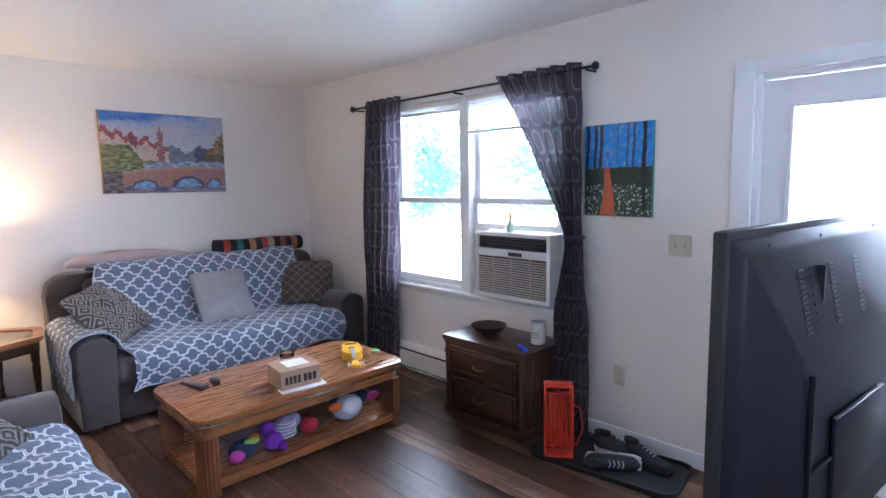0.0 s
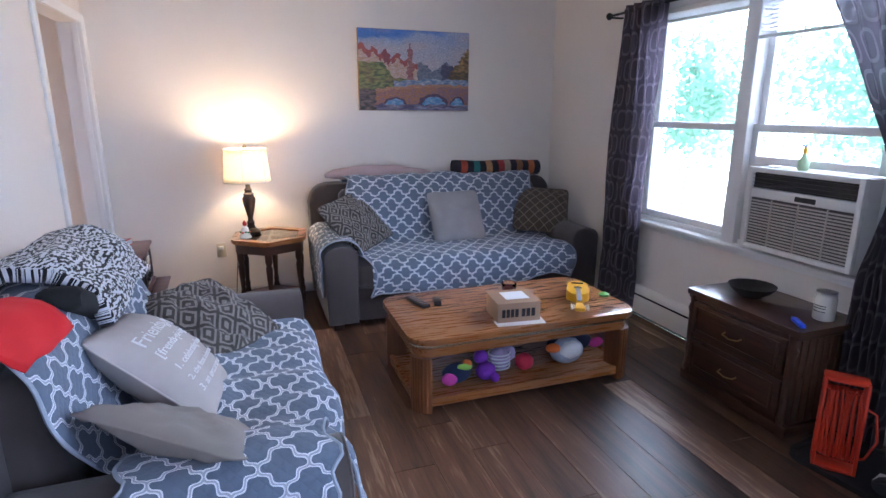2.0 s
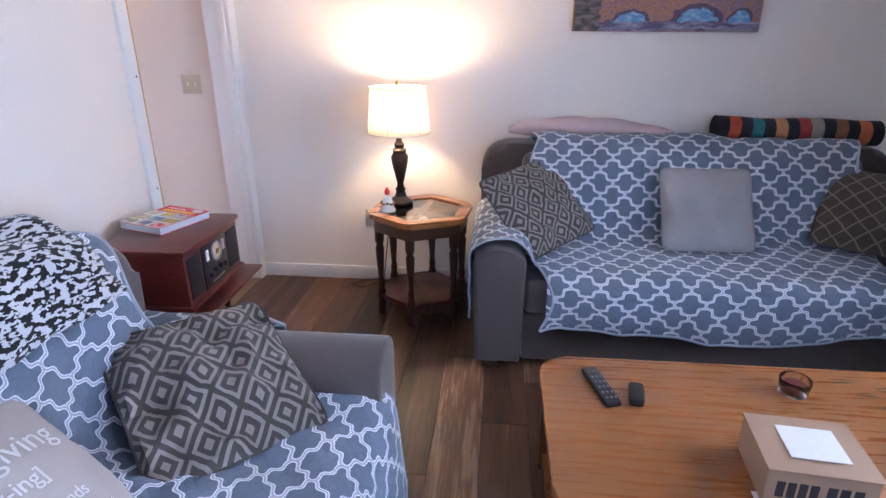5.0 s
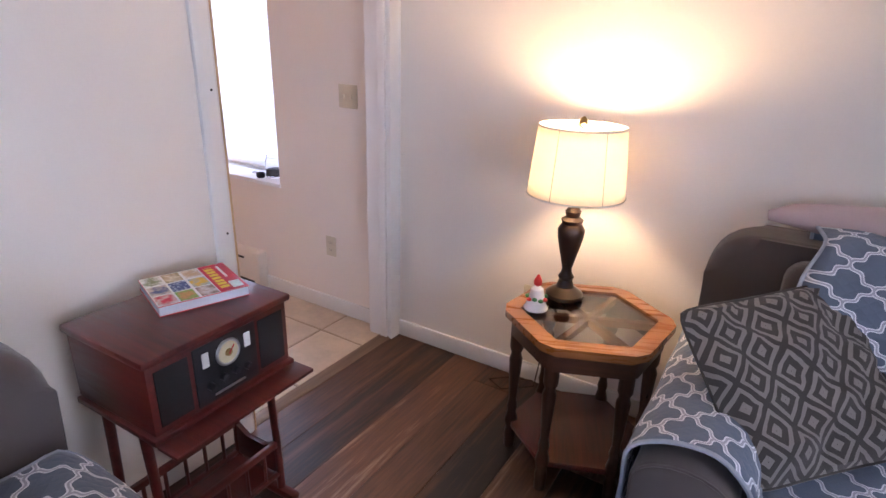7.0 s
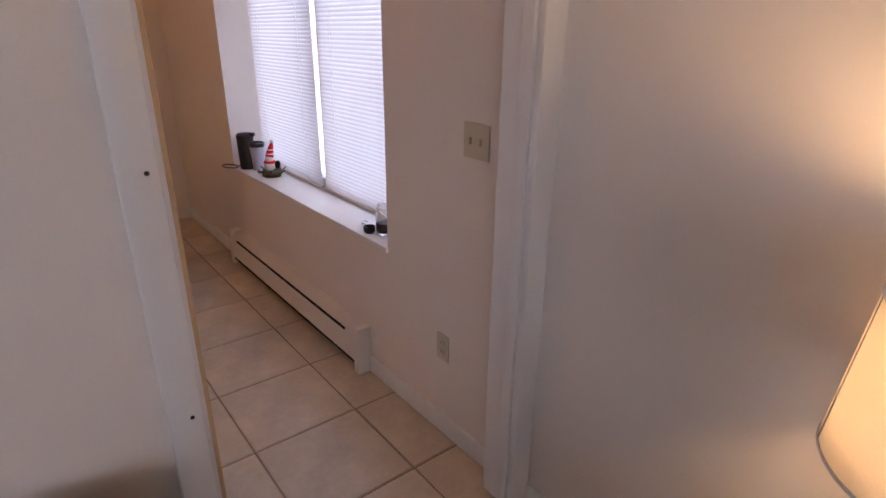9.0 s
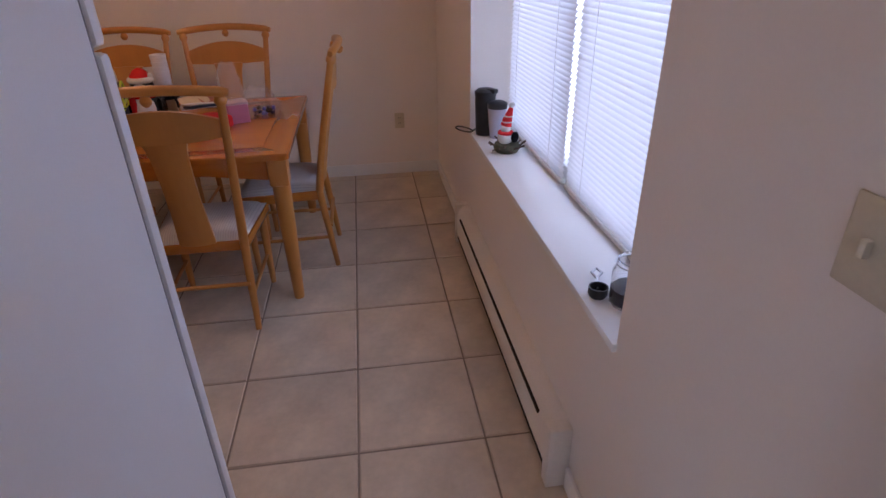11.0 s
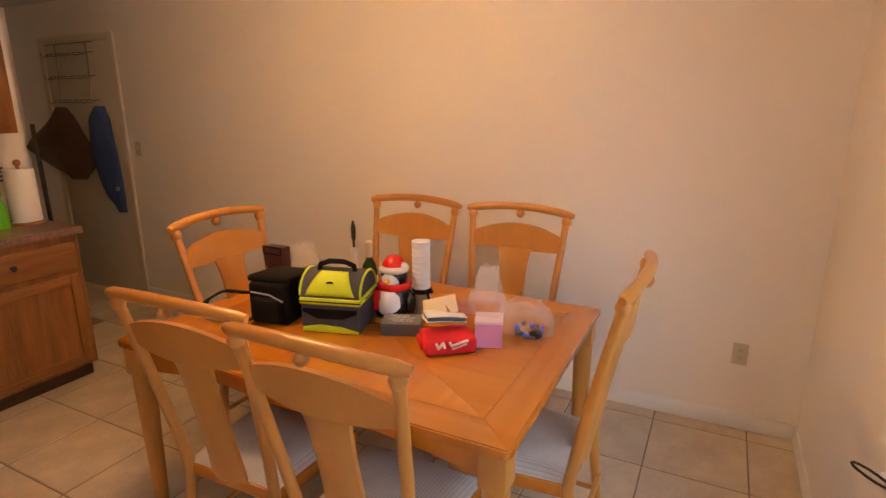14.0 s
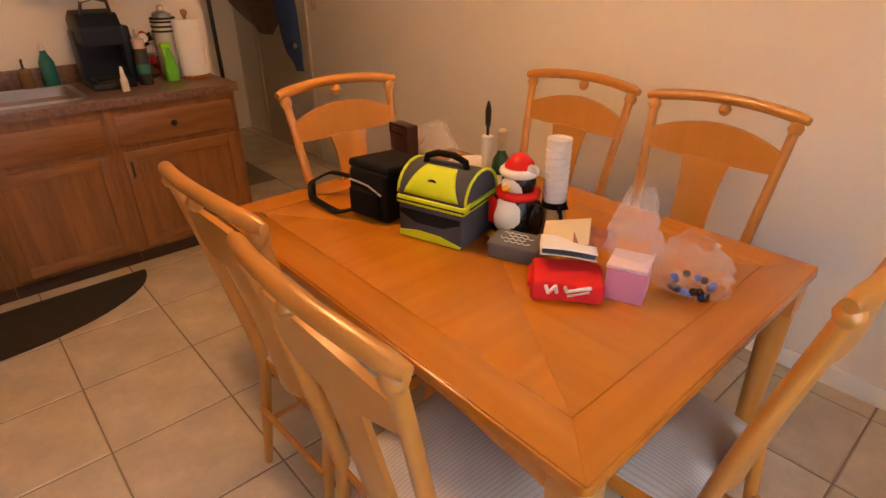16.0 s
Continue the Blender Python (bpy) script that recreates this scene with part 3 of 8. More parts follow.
def blind(name, label, m, w, slats, pitch, tilt, top, rail_z, slat_w=0.025, material=None):
    """Mini blind hanging from z = top, width along local x."""
    b = thing(name, m, label, "window blind")
    mat = material or white_plastic
    part("head_rail", box(B(), -w / 2, w / 2, -0.02, 0.02, top - 0.03, top, 0.003), white_plastic, b)
    bm = B()
    n = 4
    prof = [((i / n - 0.5) * slat_w, 0.0022 * (1 - (2 * i / n - 1) ** 2)) for i in range(n + 1)]
    vs = [[bm.verts.new((x, a * math.cos(tilt) - c * math.sin(tilt), a * math.sin(tilt) + c * math.cos(tilt))) for a, c in prof] for x in (-w / 2 + 0.004, w / 2 - 0.004)]
    for i in range(n):
        bm.faces.new((vs[0][i], vs[1][i], vs[1][i + 1], vs[0][i + 1]))
    me = mesh_from(bm, "slat", mat)
    for k in range(slats):
        piece("slat", me, b, pose(0, 0, top - 0.04 - k * pitch))
    part("bottom_rail", box(B(), -w / 2, w / 2, -0.013, 0.013, rail_z, rail_z + 0.018, 0.004), white_plastic, b)
    for x in (-w * 0.32, w * 0.32):
        part("cord", tube(B(), [(x, -0.014, top - 0.02), (x, -0.014, rail_z + 0.01)], 0.0008, 5), white_plastic, b)
    return b


blind_white = sheer("blind_white", M("blind_vinyl", (0.78, 0.78, 0.80), 0.45, 0.03, 5, 0), (0.85, 0.87, 0.92), 0.0, 0.35)
# mini blinds, raised, over the living room panes
blind("window_blind", "white mini blind half raised above the air conditioner", pose(XE + 0.005, 2.395, 0, 0, 0, 90), 0.78, 9, 0.022, 0.3, WZ1 - 0.005, 1.85, material=blind_white)
blind("window_blind", "white mini blind pulled up, hanging slightly askew", pose(XE + 0.005, 3.25, 0, 0.0, -1.0, 90), 0.76, 7, 0.006, 0.0, WZ1 - 0.005, 2.02, material=blind_white)

# window_2: kitchen window with deep sill
w2 = thing("window_2", pose(0, 0, 0), "white kitchen window in a deep painted recess", "window", kind="structure")


def frame_n(x0, x1, z0, z1, w, y0, y1):
    bm = B()
    box(bm, x0, x0 + w, y0, y1, z0, z1, 0.003)
    box(bm, x1 - w, x1, y0, y1, z0, z1, 0.003)
    box(bm, x0 + w, x1 - w, y0 + 0.0006, y1 - 0.0006, z0, z0 + w, 0.003)
    box(bm, x0 + w, x1 - w, y0 + 0.0006, y1 - 0.0006, z1 - w, z1, 0.003)
    return bm


for x0, x1 in ((KX0, -2.185), (-2.18, KX1)):
    fr = part("window_frame", frame_n(x0, x1, KZ0 + 0.02, KZ1, 0.05, YN + 0.24, YN + 0.31), white_paint, w2)
    gl = part("pane", box(B(), x0 + 0.05, x1 - 0.05, YN + 0.275, YN + 0.279, KZ0 + 0.07, KZ1 - 0.05), clear_glass, fr)
    gl.visible_shadow = False
part("window_sill", box(B(), KX0 - 0.002, KX1 + 0.004, YN - 0.012, YN + 0.26, KZ0 - 0.004, KZ0 + 0.02, 0.004), white_paint, w2, "glossy white painted deep sill")
for x0, x1 in ((KX0 + 0.005, -2.205), (-2.16, KX1 - 0.01)):
    blind("window_blind", "white mini blind fully lowered and shut", pose((x0 + x1) / 2, YN + 0.205, 0), x1 - x0, 68, 0.0203, 1.05, KZ1 - 0.005, KZ0 + 0.026, material=blind_white)

# door_1: glazed entrance door
d1 = thing("door_1", pose(0, 0, 0), "white entrance door with a large glass pane", "door", kind="structure")
bm = B()
for y0, y1, z0, z1 in ((DY0 + 0.03, 0.20, 0.01, 1.955), (0.825, DY1 - 0.03, 0.01, 1.955), (0.20, 0.825, 0.01, 0.45), (0.20, 0.825, 1.84, 1.955)):
    box(bm, XE + 0.04, XE + 0.085, y0, y1, z0, z1)
part("door_leaf", bm, white_paint, d1)
part("glazing_bead", frame_bm(0.195, 0.83, 0.445, 1.845, 0.02, XE + 0.03, XE + 0.0405, 0.003), white_paint, d1)
gl = part("pane", box(B(), XE + 0.06, XE + 0.064, 0.20, 0.825, 0.45, 1.84), clear_glass, d1)
gl.visible_shadow = False
bm = B()
box(bm, XE + 0.001, XE + 0.14, DY1 - 0.03, DY1, 0, DZ, 0.003)
box(bm, XE + 0.001, XE + 0.14, DY0, DY0 + 0.03, 0, DZ, 0.003)
box(bm, XE + 0.002, XE + 0.139, DY0 + 0.03, DY1 - 0.03, DZ - 0.03, DZ, 0.003)
part("door_frame", bm, white_paint, d1)
bm = B()
box(bm, XE - 0.018, XE, DY1 - 0.005, DY1 + 0.085, 0, DZ + 0.06, 0.004)
box(bm, XE - 0.018, XE, DY0 - 0.085, DY0 + 0.005, 0, DZ + 0.06, 0.004)
box(bm, XE - 0.0175, XE, DY0 + 0.005, DY1 - 0.005, DZ - 0.005, DZ + 0.06, 0.004)
part("door_casing", bm, white_paint, d1)
bm = lathe(B(), [(0.03, 0), (0.03, 0.006), (0.012, 0.012), (0.012, 0.035), (0.026, 0.045), (0.028, 0.06), (0.015, 0.07)], 20)
part("door_knob", bm, brass, d1, "round brass door knob").matrix_basis = pose(XE + 0.04, 0.14, 0.95, 0, -90, 0)

# door_2: flush door in the back hall
d2 = thing("door_2", pose(XW, 0, 0), "beige flush door with an over-door rack", "door", kind="structure")
door_paint = M("door_paint", (0.64, 0.56, 0.45), 0.45, 0.06, 3, 0.08, 90)
part("door_leaf", box(B(), 0.0015, 0.012, -0.80, 0.075, 0.012, 2.10, 0.003), door_paint, d2)
bm = B()
box(bm, 0, 0.022, 0.08, 0.14, 0, 2.16, 0.004)
box(bm, 0, 0.022, -0.865, -0.805, 0, 2.16, 0.004)
box(bm, 0.0005, 0.0215, -0.805, 0.08, 2.105, 2.16, 0.004)
part("door_casing", bm, door_paint, d2)
for z in (0.94, 1.06):
    part("door_knob" if z < 1 else "deadbolt", lathe(B(), [(0.03, 0), (0.03, 0.008), (0.011, 0.012), (0.011, 0.035), (0.025, 0.045), (0.026, 0.06), (0.012, 0.068)] if z < 1 else [(0.028, 0), (0.026, 0.014), (0.01, 0.016)], 20), steel, d2).matrix_basis = pose(0.012, 0.0, z, 0, 90, 0)

# ground, glowing daylight panel and trees outside
bm = B()
box(bm, XE + 0.15, 300, -300, 300, -0.3, -0.25)
box(bm, -300, XE + 0.15, YN + 0.32, 300, -0.3, -0.25)
S("ground", bm, M("pale_lawn", (0.40, 0.42, 0.30), 0.9, 0.3, 0.6, 0.4, 30), "pale sunlit lawn and drive outside the windows", "ground")
# self-lit panel in place of bright sky, added to light the room
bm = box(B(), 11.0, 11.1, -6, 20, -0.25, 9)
S("backdrop", bm, M("backdrop_glow", (0.86, 0.93, 1.0), 0.9, 0.02, emit=19.0), "glowing white panel standing in for daylight outside the living room window", "backdrop")


def tree(m, h, crown_r, seed, label):
    t = thing("tree", m, label, "tree")
    rng = random.Random(seed)
    bark = M("bark", (0.50, 0.47, 0.42), 0.9, 0.3, 10, 0.6, 40)
    leaf = sheer("leaf", M("leaf_green", (0.17, 0.27, 0.17), 0.6, 0.3, 4, 0.0), (0.40, 0.63, 0.52), 0.0, 0.68)
    bm = tube(B(), [(0, 0, 0), (0.05, 0.02, h * 0.3), (-0.03, 0.05, h * 0.6), (0.02, 0, h * 0.95)], [0.02, 0.017, 0.013, 0.006], 8)
    tips = []
    for k in range(14):
        z = h * rng.uniform(0.12, 0.9)
        a = rng.uniform(0, 6.28)
        r = crown_r * rng.uniform(0.6, 1.0)
        tip = Vector((r * math.cos(a), r * math.sin(a), z + 0.3))
        tube(bm, [(0, 0, z - 0.2), tip * 0.5 + Vector((0, 0, z * 0.5 + 0.05)), tip], [0.02, 0.012, 0.006], 6)
        tips.append(tip)
    part("trunk", bm, bark, t)
    bm = B()
    for tip in tips + [Vector((0, 0, h * q / 8)) for q in range(1, 9)]:
        for c in range(6):
            cl = tip * rng.uniform(0.45, 1.05) + Vector((rng.gauss(0, 0.25), rng.gauss(0, 0.25), rng.gauss(0, 0.25)))
            if cl.z < 1.1:
                continue
            for q in range(60):
                p = cl + Vector((rng.gauss(0, 0.2), rng.gauss(0, 0.2), rng.gauss(0, 0.17)))
                d = Vector((rng.gauss(0, 1), rng.gauss(0, 1), rng.gauss(0, 1))).normalized()
                e = d.cross(Vector((rng.gauss(0, 1), rng.gauss(0, 1), 1))).normalized()
                s = rng.uniform(0.05, 0.09)
                bm.faces.new([bm.verts.new(p + v) for v in (d * s, e * s * 0.5, -d * s, -e * s * 0.5)])
    cr = part("crown", bm, leaf, t, "uneven pale green leafy crown")
    cr["kind"] = "stuff"
    return t


tree(pose(8.2, 8.6, -0.25), 5.2, 1.7, 3, "leafy green tree on the lawn outside the window")
tree(pose(9.3, 5.9, -0.25), 4.6, 1.5, 7, "leafy green tree beyond the lawn outside the window")

# ---- living room: seats ----
def rounded_back(bm, L, h, y0, y1, z0, r, lean):
    """A sofa back: rounded upper corners, leaning backwards."""
    poly = [(-L / 2, z0)]
    for k in range(7):
        a = math.pi - k * math.pi / 12
        poly.append((-L / 2 + r + r * math.cos(a), h - r + r * math.sin(a)))
    for k in range(7):
        a = math.pi / 2 - k * math.pi / 12
        poly.append((L / 2 - r + r * math.cos(a), h - r + r * math.sin(a)))
    poly.append((L / 2, z0))
    m = Matrix(((1, 0, 0, 0), (0, lean, 1, 0), (0, 1, 0, 0), (0, 0, 0, 1)))
    prism(bm, poly, y0, y1, 0.045, m, 4)
    return bm


def sofa_arm(bm, x0, x1, y0, y1, z1):
    """A square arm with a rolled top."""
    w = x1 - x0
    poly = [(x0, 0.05), (x1, 0.05)]
    for k in range(9):
        a = k * math.pi / 8
        poly.append(((x0 + x1) / 2 + (w / 2 + 0.012) * math.cos(a), z1 - 0.075 + 0.075 * math.sin(a)))
    m = Matrix(((1, 0, 0, 0), (0, 0, 1, 0), (0, 1, 0, 0), (0, 0, 0, 1)))
    prism(bm, poly, y0, y1, 0.018, m, 3)
    return bm


def sofa(m, L, D, arm_w, arm_h, back_h, seat_h, label, back_in=0.30, half=0.1):
    s = thing("sofa", m, label, "sofa")
    f, b = -D / 2, D / 2
    part("base", box(B(), -L / 2 + arm_w + 0.004, L / 2 - arm_w - 0.004, f + 0.03, b - 0.1, 0.05, seat_h - 0.16, 0.02), grey_cloth, s)
    part("backrest", rounded_back(B(), L + 0.02, back_h, b - 0.2, b - 0.01, 0.06, 0.14, 0.0), grey_cloth, s)
    for x0, x1 in ((-L / 2, -L / 2 + arm_w), (L / 2 - arm_w, L / 2)):
        a = part("arm", sofa_arm(B(), x0, x1, f, b - 0.202, arm_h), grey_cloth, s)
        pts = [((x0 + x1) / 2 + (arm_w / 2 + 0.006) * math.cos(k * math.pi / 10), f + 0.008, arm_h - 0.077 + 0.073 * math.sin(k * math.pi / 10)) for k in range(11)]
        part("piping", tube(B(), [(x1 - 0.002, f + 0.006, 0.07)] + pts + [(x0 + 0.002, f + 0.006, 0.07)], 0.0045, 6), grey_cloth, a)
    n = 2
    w = (L - 2 * arm_w) / n
    for k in range(n):
        x0 = -L / 2 + arm_w + k * w
        part("seat_cushion", box(B(), x0 + 0.004, x0 + w - 0.004, f + 0.01, b - 0.22, seat_h - 0.158, seat_h, 0.04, 4), grey_cloth, s)
        part("back_cushion", box(B(), x0 + 0.004, x0 + w - 0.004, -half, half, 0, back_h - seat_h - 0.03, 0.06, 4, pose(0, b - back_in, seat_h + 0.002, -10)), grey_cloth, s)
    for x in (-L / 2 + 0.07, L / 2 - 0.07):
        for y in (f + 0.07, b - 0.10):
            part("foot", box(B(), x - 0.035, x + 0.035, y - 0.035, y + 0.035, 0, 0.052, 0.006), walnut, s)
    return s


def curve_pts(pts, step):
    """Evenly spaced points along a polyline."""
    out, total = [Vector(pts[0])], 0
    for a, b in zip(pts, pts[1:]):
        a, b = Vector(a), Vector(b)
        n = max(1, int((b - a).length / step))
        for k in range(1, n + 1):
            out.append(a.lerp(b, k / n))
    for _ in range(3):
        out = [out[0]] + [(out[i - 1] + 2 * out[i] + out[i + 1]) / 4 for i in range(1, len(out) - 1)] + [out[-1]]
    return out


def throw(name, m, x0, x1, profile, material, label, hem=0.03, seed=0, rough=0.012, skew=0.0):
    """Cloth laid along a profile of (y, z), from x0 to x1, with folds and an uneven hem."""
    line = curve_pts([(0, y, z) for y, z in profile], 0.025)
    nv = len(line) - 1
    nu = max(8, int((x1 - x0) / 0.025))

    def fn(u, v):
        p = line[min(nv, int(round(v * nv)))]
        x = x0 + u * (x1 - x0) + skew * (v - 0.5)
        k = noise.noise((x * 3 + seed, v * 4, seed * 1.7))
        k2 = noise.noise((x * 9 + seed, v * 9, seed * 0.7))
        drop = hem * noise.noise((x * 2.5, seed * 2.1, 0)) * max(0, v - 0.85) / 0.15
        edge = hem * noise.noise((seed, v * 5, 3)) * (1 if u in (0, 1) else 0)
        return (x + edge, p.y - abs(k) * rough, p.z + 0.006 + abs(k) * rough + 0.4 * rough * k2 + drop)

    bm = sheet(B(), fn, nu, nv, x1 - x0, 0.025 * nv)
    ob = solid(name, bm, material, label, "sofa cover", m=m)
    thick(ob, 0.006)
    if name == "sofa_cover":
        part("bound_hem", tube(B(), [fn(k / nu, 1) for k in range(nu + 1)], 0.007, 6), cover_binding, ob, "pale bound hem")
        for u in (0, 1):
            part("bound_edge", tube(B(), [fn(u, k / nv) for k in range(nv + 1)], 0.006, 6), cover_binding, ob, "pale bound side edge")
    return ob


cover_binding = M("cover_binding", (0.34, 0.38, 0.46), 0.95, 0.2, 30, 0.4, 300, spec=0.2)


SOFA_M = pose(2.075, 4.42, 0)
sofa(SOFA_M, 2.09, 0.98, 0.205, 0.60, 0.92, 0.45, "dark grey upholstered sofa with rolled arms against the wall")
throw("sofa_cover", SOFA_M, -0.76, 0.80, [(0.42, 0.80), (0.40, 0.955), (0.22, 0.955), (0.13, 0.86), (0.02, 0.52), (-0.05, 0.482), (-0.44, 0.475), (-0.505, 0.44), (-0.515, 0.215)], trellis, "grey-blue quilted sofa cover with white trellis print", 0.12, 1, 0.03)
throw("sofa_cover", SOFA_M @ pose(-0.94, 0.05, 0, 0, 0, 90), -0.50, 0.22, [(0.135, 0.24), (0.145, 0.57), (0.09, 0.615), (-0.06, 0.622), (-0.125, 0.585), (-0.145, 0.50)], trellis, "end of the white trellis print cover over the sofa arm", 0.05, 6, 0.02)
LOVE_M = pose(0.29, 2.42, 0, 0, 0, 90)
sofa(LOVE_M, 1.62, 1.02, 0.21, 0.60, 0.885, 0.45, "dark grey upholstered loveseat facing the coffee table", 0.255, 0.085)
throw("sofa_cover", LOVE_M, -0.60, 0.64, [(0.50, 0.74), (0.48, 0.925), (0.29, 0.925), (0.225, 0.84), (0.135, 0.52), (0.05, 0.485), (-0.46, 0.475), (-0.53, 0.44), (-0.555, 0.16)], trellis, "grey-blue quilted loveseat cover with white trellis print", 0.14, 3, 0.05)
throw("sofa_cover", LOVE_M @ pose(-0.705, -0.1, 0, 0, 0, 90), -0.36, 0.15, [(0.16, 0.50), (0.13, 0.585), (0.06, 0.62), (-0.10, 0.61), (-0.20, 0.50), (-0.26, 0.485)], trellis, "rumpled end of the trellis print cover over the loveseat arm", 0.06, 8, 0.02)
throw("sofa_cover", LOVE_M @ pose(0.705, 0.0, 0, 0, 0, 90), -0.12, 0.28, [(0.10, 0.50), (0.125, 0.57), (0.07, 0.615), (-0.08, 0.62), (-0.135, 0.56), (-0.15, 0.49)], trellis, "fold of the trellis print cover over the loveseat arm", 0.05, 9, 0.02)


def pillow(m, w, h, t, material, label, seed=0, piping=None, wob=0.010):
    p = thing("throw_pillow", m, label, "pillow")
    part("cushion", cushion(B(), w, h, t, 26, wob, seed), material, p)
    part("piping", seam(B(), w, h), piping or material, p)
    return p


plain_grey = M("plain_grey_linen", (0.30, 0.29, 0.305), 0.95, 0.08, 8, 0.4, 500, spec=0.2)
linen = M("natural_linen", (0.45, 0.41, 0.39), 0.95, 0.1, 8, 0.4, 500, spec=0.2)
dark_linen = M("taupe_linen", (0.27, 0.24, 0.225), 0.95, 0.12, 8, 0.5, 500, spec=0.2)
diamond = cloth("diamond_weave", (0.062, 0.054, 0.050), (0.22, 0.20, 0.185), "diamond", 0.098)
brown_lattice = cloth("brown_lattice", (0.085, 0.068, 0.055), (0.21, 0.175, 0.135), "lattice", 0.085, width=0.06)
white_piping = M("white_piping", (0.70, 0.70, 0.70), 0.9, 0.05)
pillow(pose(2.114, 4.385, 0.675, 57, -0.4, -0.5), 0.43, 0.42, 0.13, plain_grey, "plain light grey square pillow on the sofa", 1)
pillow(pose(1.31, 4.335, 0.685, 44, -7.7, 43), 0.48, 0.46, 0.13, diamond, "black and grey diamond weave pillow slumped on the sofa arm", 2, wob=0.020)
pillow(pose(2.875, 4.40, 0.675, 50, 4, -26), 0.45, 0.43, 0.13, brown_lattice, "brown lattice patterned pillow in the sofa corner", 3)
FRIEND_M = pose(0.270, 2.334, 0.628, 41.8, 9, 87.4)
fp = pillow(FRIEND_M, 0.49, 0.47, 0.22, linen, "natural linen pillow with white printed words on the loveseat", 4)
pillow(pose(0.385, 1.894, 0.598, -31, 7.7, -31.6), 0.49, 0.39, 0.12, dark_linen, "plain beige pillow leaning on the loveseat arm", 5)
pillow(pose(0.381, 2.892, 0.59, 23.8, 1.6, 46.4), 0.45, 0.49, 0.12, diamond, "crumpled black and grey diamond weave pillow on the loveseat", 6, wob=0.024)

# ---- coffee table ----
def rounded_rect(x0, x1, y0, y1, r, n=5):
    out = []
    for cx, cy, a0 in ((x1 - r, y0 + r, -90), (x1 - r, y1 - r, 0), (x0 + r, y1 - r, 90), (x0 + r, y0 + r, 180)):
        for k in range(n + 1):
            a = radians(a0 + 90 * k / n)
            out.append((cx + r * math.cos(a), cy + r * math.sin(a)))
    return out


edge_metal = M("edge_metal", (0.62, 0.50, 0.33), 0.22, 0.2, 20, 0.1, 90, metal=0.9)


def coffee_table(m):
    t = thing("coffee_table", m, "honey oak coffee table with fluted corner legs and a low shelf", "coffee table")
    L, W, r = 0.655, 0.355, 0.10
    part("tabletop", prism(B(), rounded_rect(-L, L, -W, W, r), 0.372, 0.405, 0.008), oak_honey, t)
    part("edge_band", prism(B(), rounded_rect(-L + 0.012, L - 0.012, -W + 0.012, W - 0.012, r), 0.352, 0.3718, 0.004), edge_metal, t, "worn golden edge band")
    part("apron", frame_ring(rounded_rect(-L + 0.028, L - 0.028, -W + 0.028, W - 0.028, r - 0.01), 0.05, 0.300, 0.3518), oak_honey, t)
    for sx in (-1, 1):
        for sy in (-1, 1):
            bm = B()
            cx, cy = sx * (L - 0.105), sy * (W - 0.105)
            pts = [(cx - sx * 0.022, cy - sy * 0.022)]
            n = 44
            for k in range(n + 1):
                a = k / n * math.pi / 2
                rr = 0.088 + 0.0035 * abs(math.sin(a * 14))
                pts.append((cx + sx * rr * math.cos(a), cy + sy * rr * math.sin(a)))
            prism(bm, pts if sx * sy > 0 else pts[::-1], 0, 0.2998)
            part("leg", bm, oak_honey_z, t, "fluted quarter-round leg")
    part("shelf", prism(B(), rounded_rect(-L + 0.05, L - 0.05, -W + 0.05, W - 0.05, r - 0.03), 0.045, 0.068, 0.003), oak_honey, t)
    part("shelf_rail", frame_ring(rounded_rect(-L + 0.028, L - 0.028, -W + 0.028, W - 0.028, r - 0.01), 0.02, 0.030, 0.074), oak_honey, t)
    return t


def frame_ring(poly, w, z0, z1):
    """An upright band following an outline, w thick inwards."""
    bm = B()
    n = len(poly)
    c = Vector((sum(p[0] for p in poly) / n, sum(p[1] for p in poly) / n))
    ins = []
    for i, p in enumerate(poly):
        a, b = Vector(poly[i - 1]), Vector(poly[(i + 1) % n])
        d = (b - a).normalized()
        nrm = Vector((-d.y, d.x))
        if nrm.dot(c - Vector(p)) < 0:
            nrm = -nrm
        ins.append(Vector(p) + nrm * w)
    vs = [[bm.verts.new((q[0], q[1], z)) for q in ring] for ring, z in ((poly, z0), (poly, z1), (ins, z1), (ins, z0))]
    for a in range(4):
        b = (a + 1) % 4
        for k in range(n):
            bm.faces.new((vs[a][k], vs[a][(k + 1) % n], vs[b][(k + 1) % n], vs[b][k]))
    return bm


CT = (1.925, 3.07)
coffee_table(pose(CT[0], CT[1], 0))

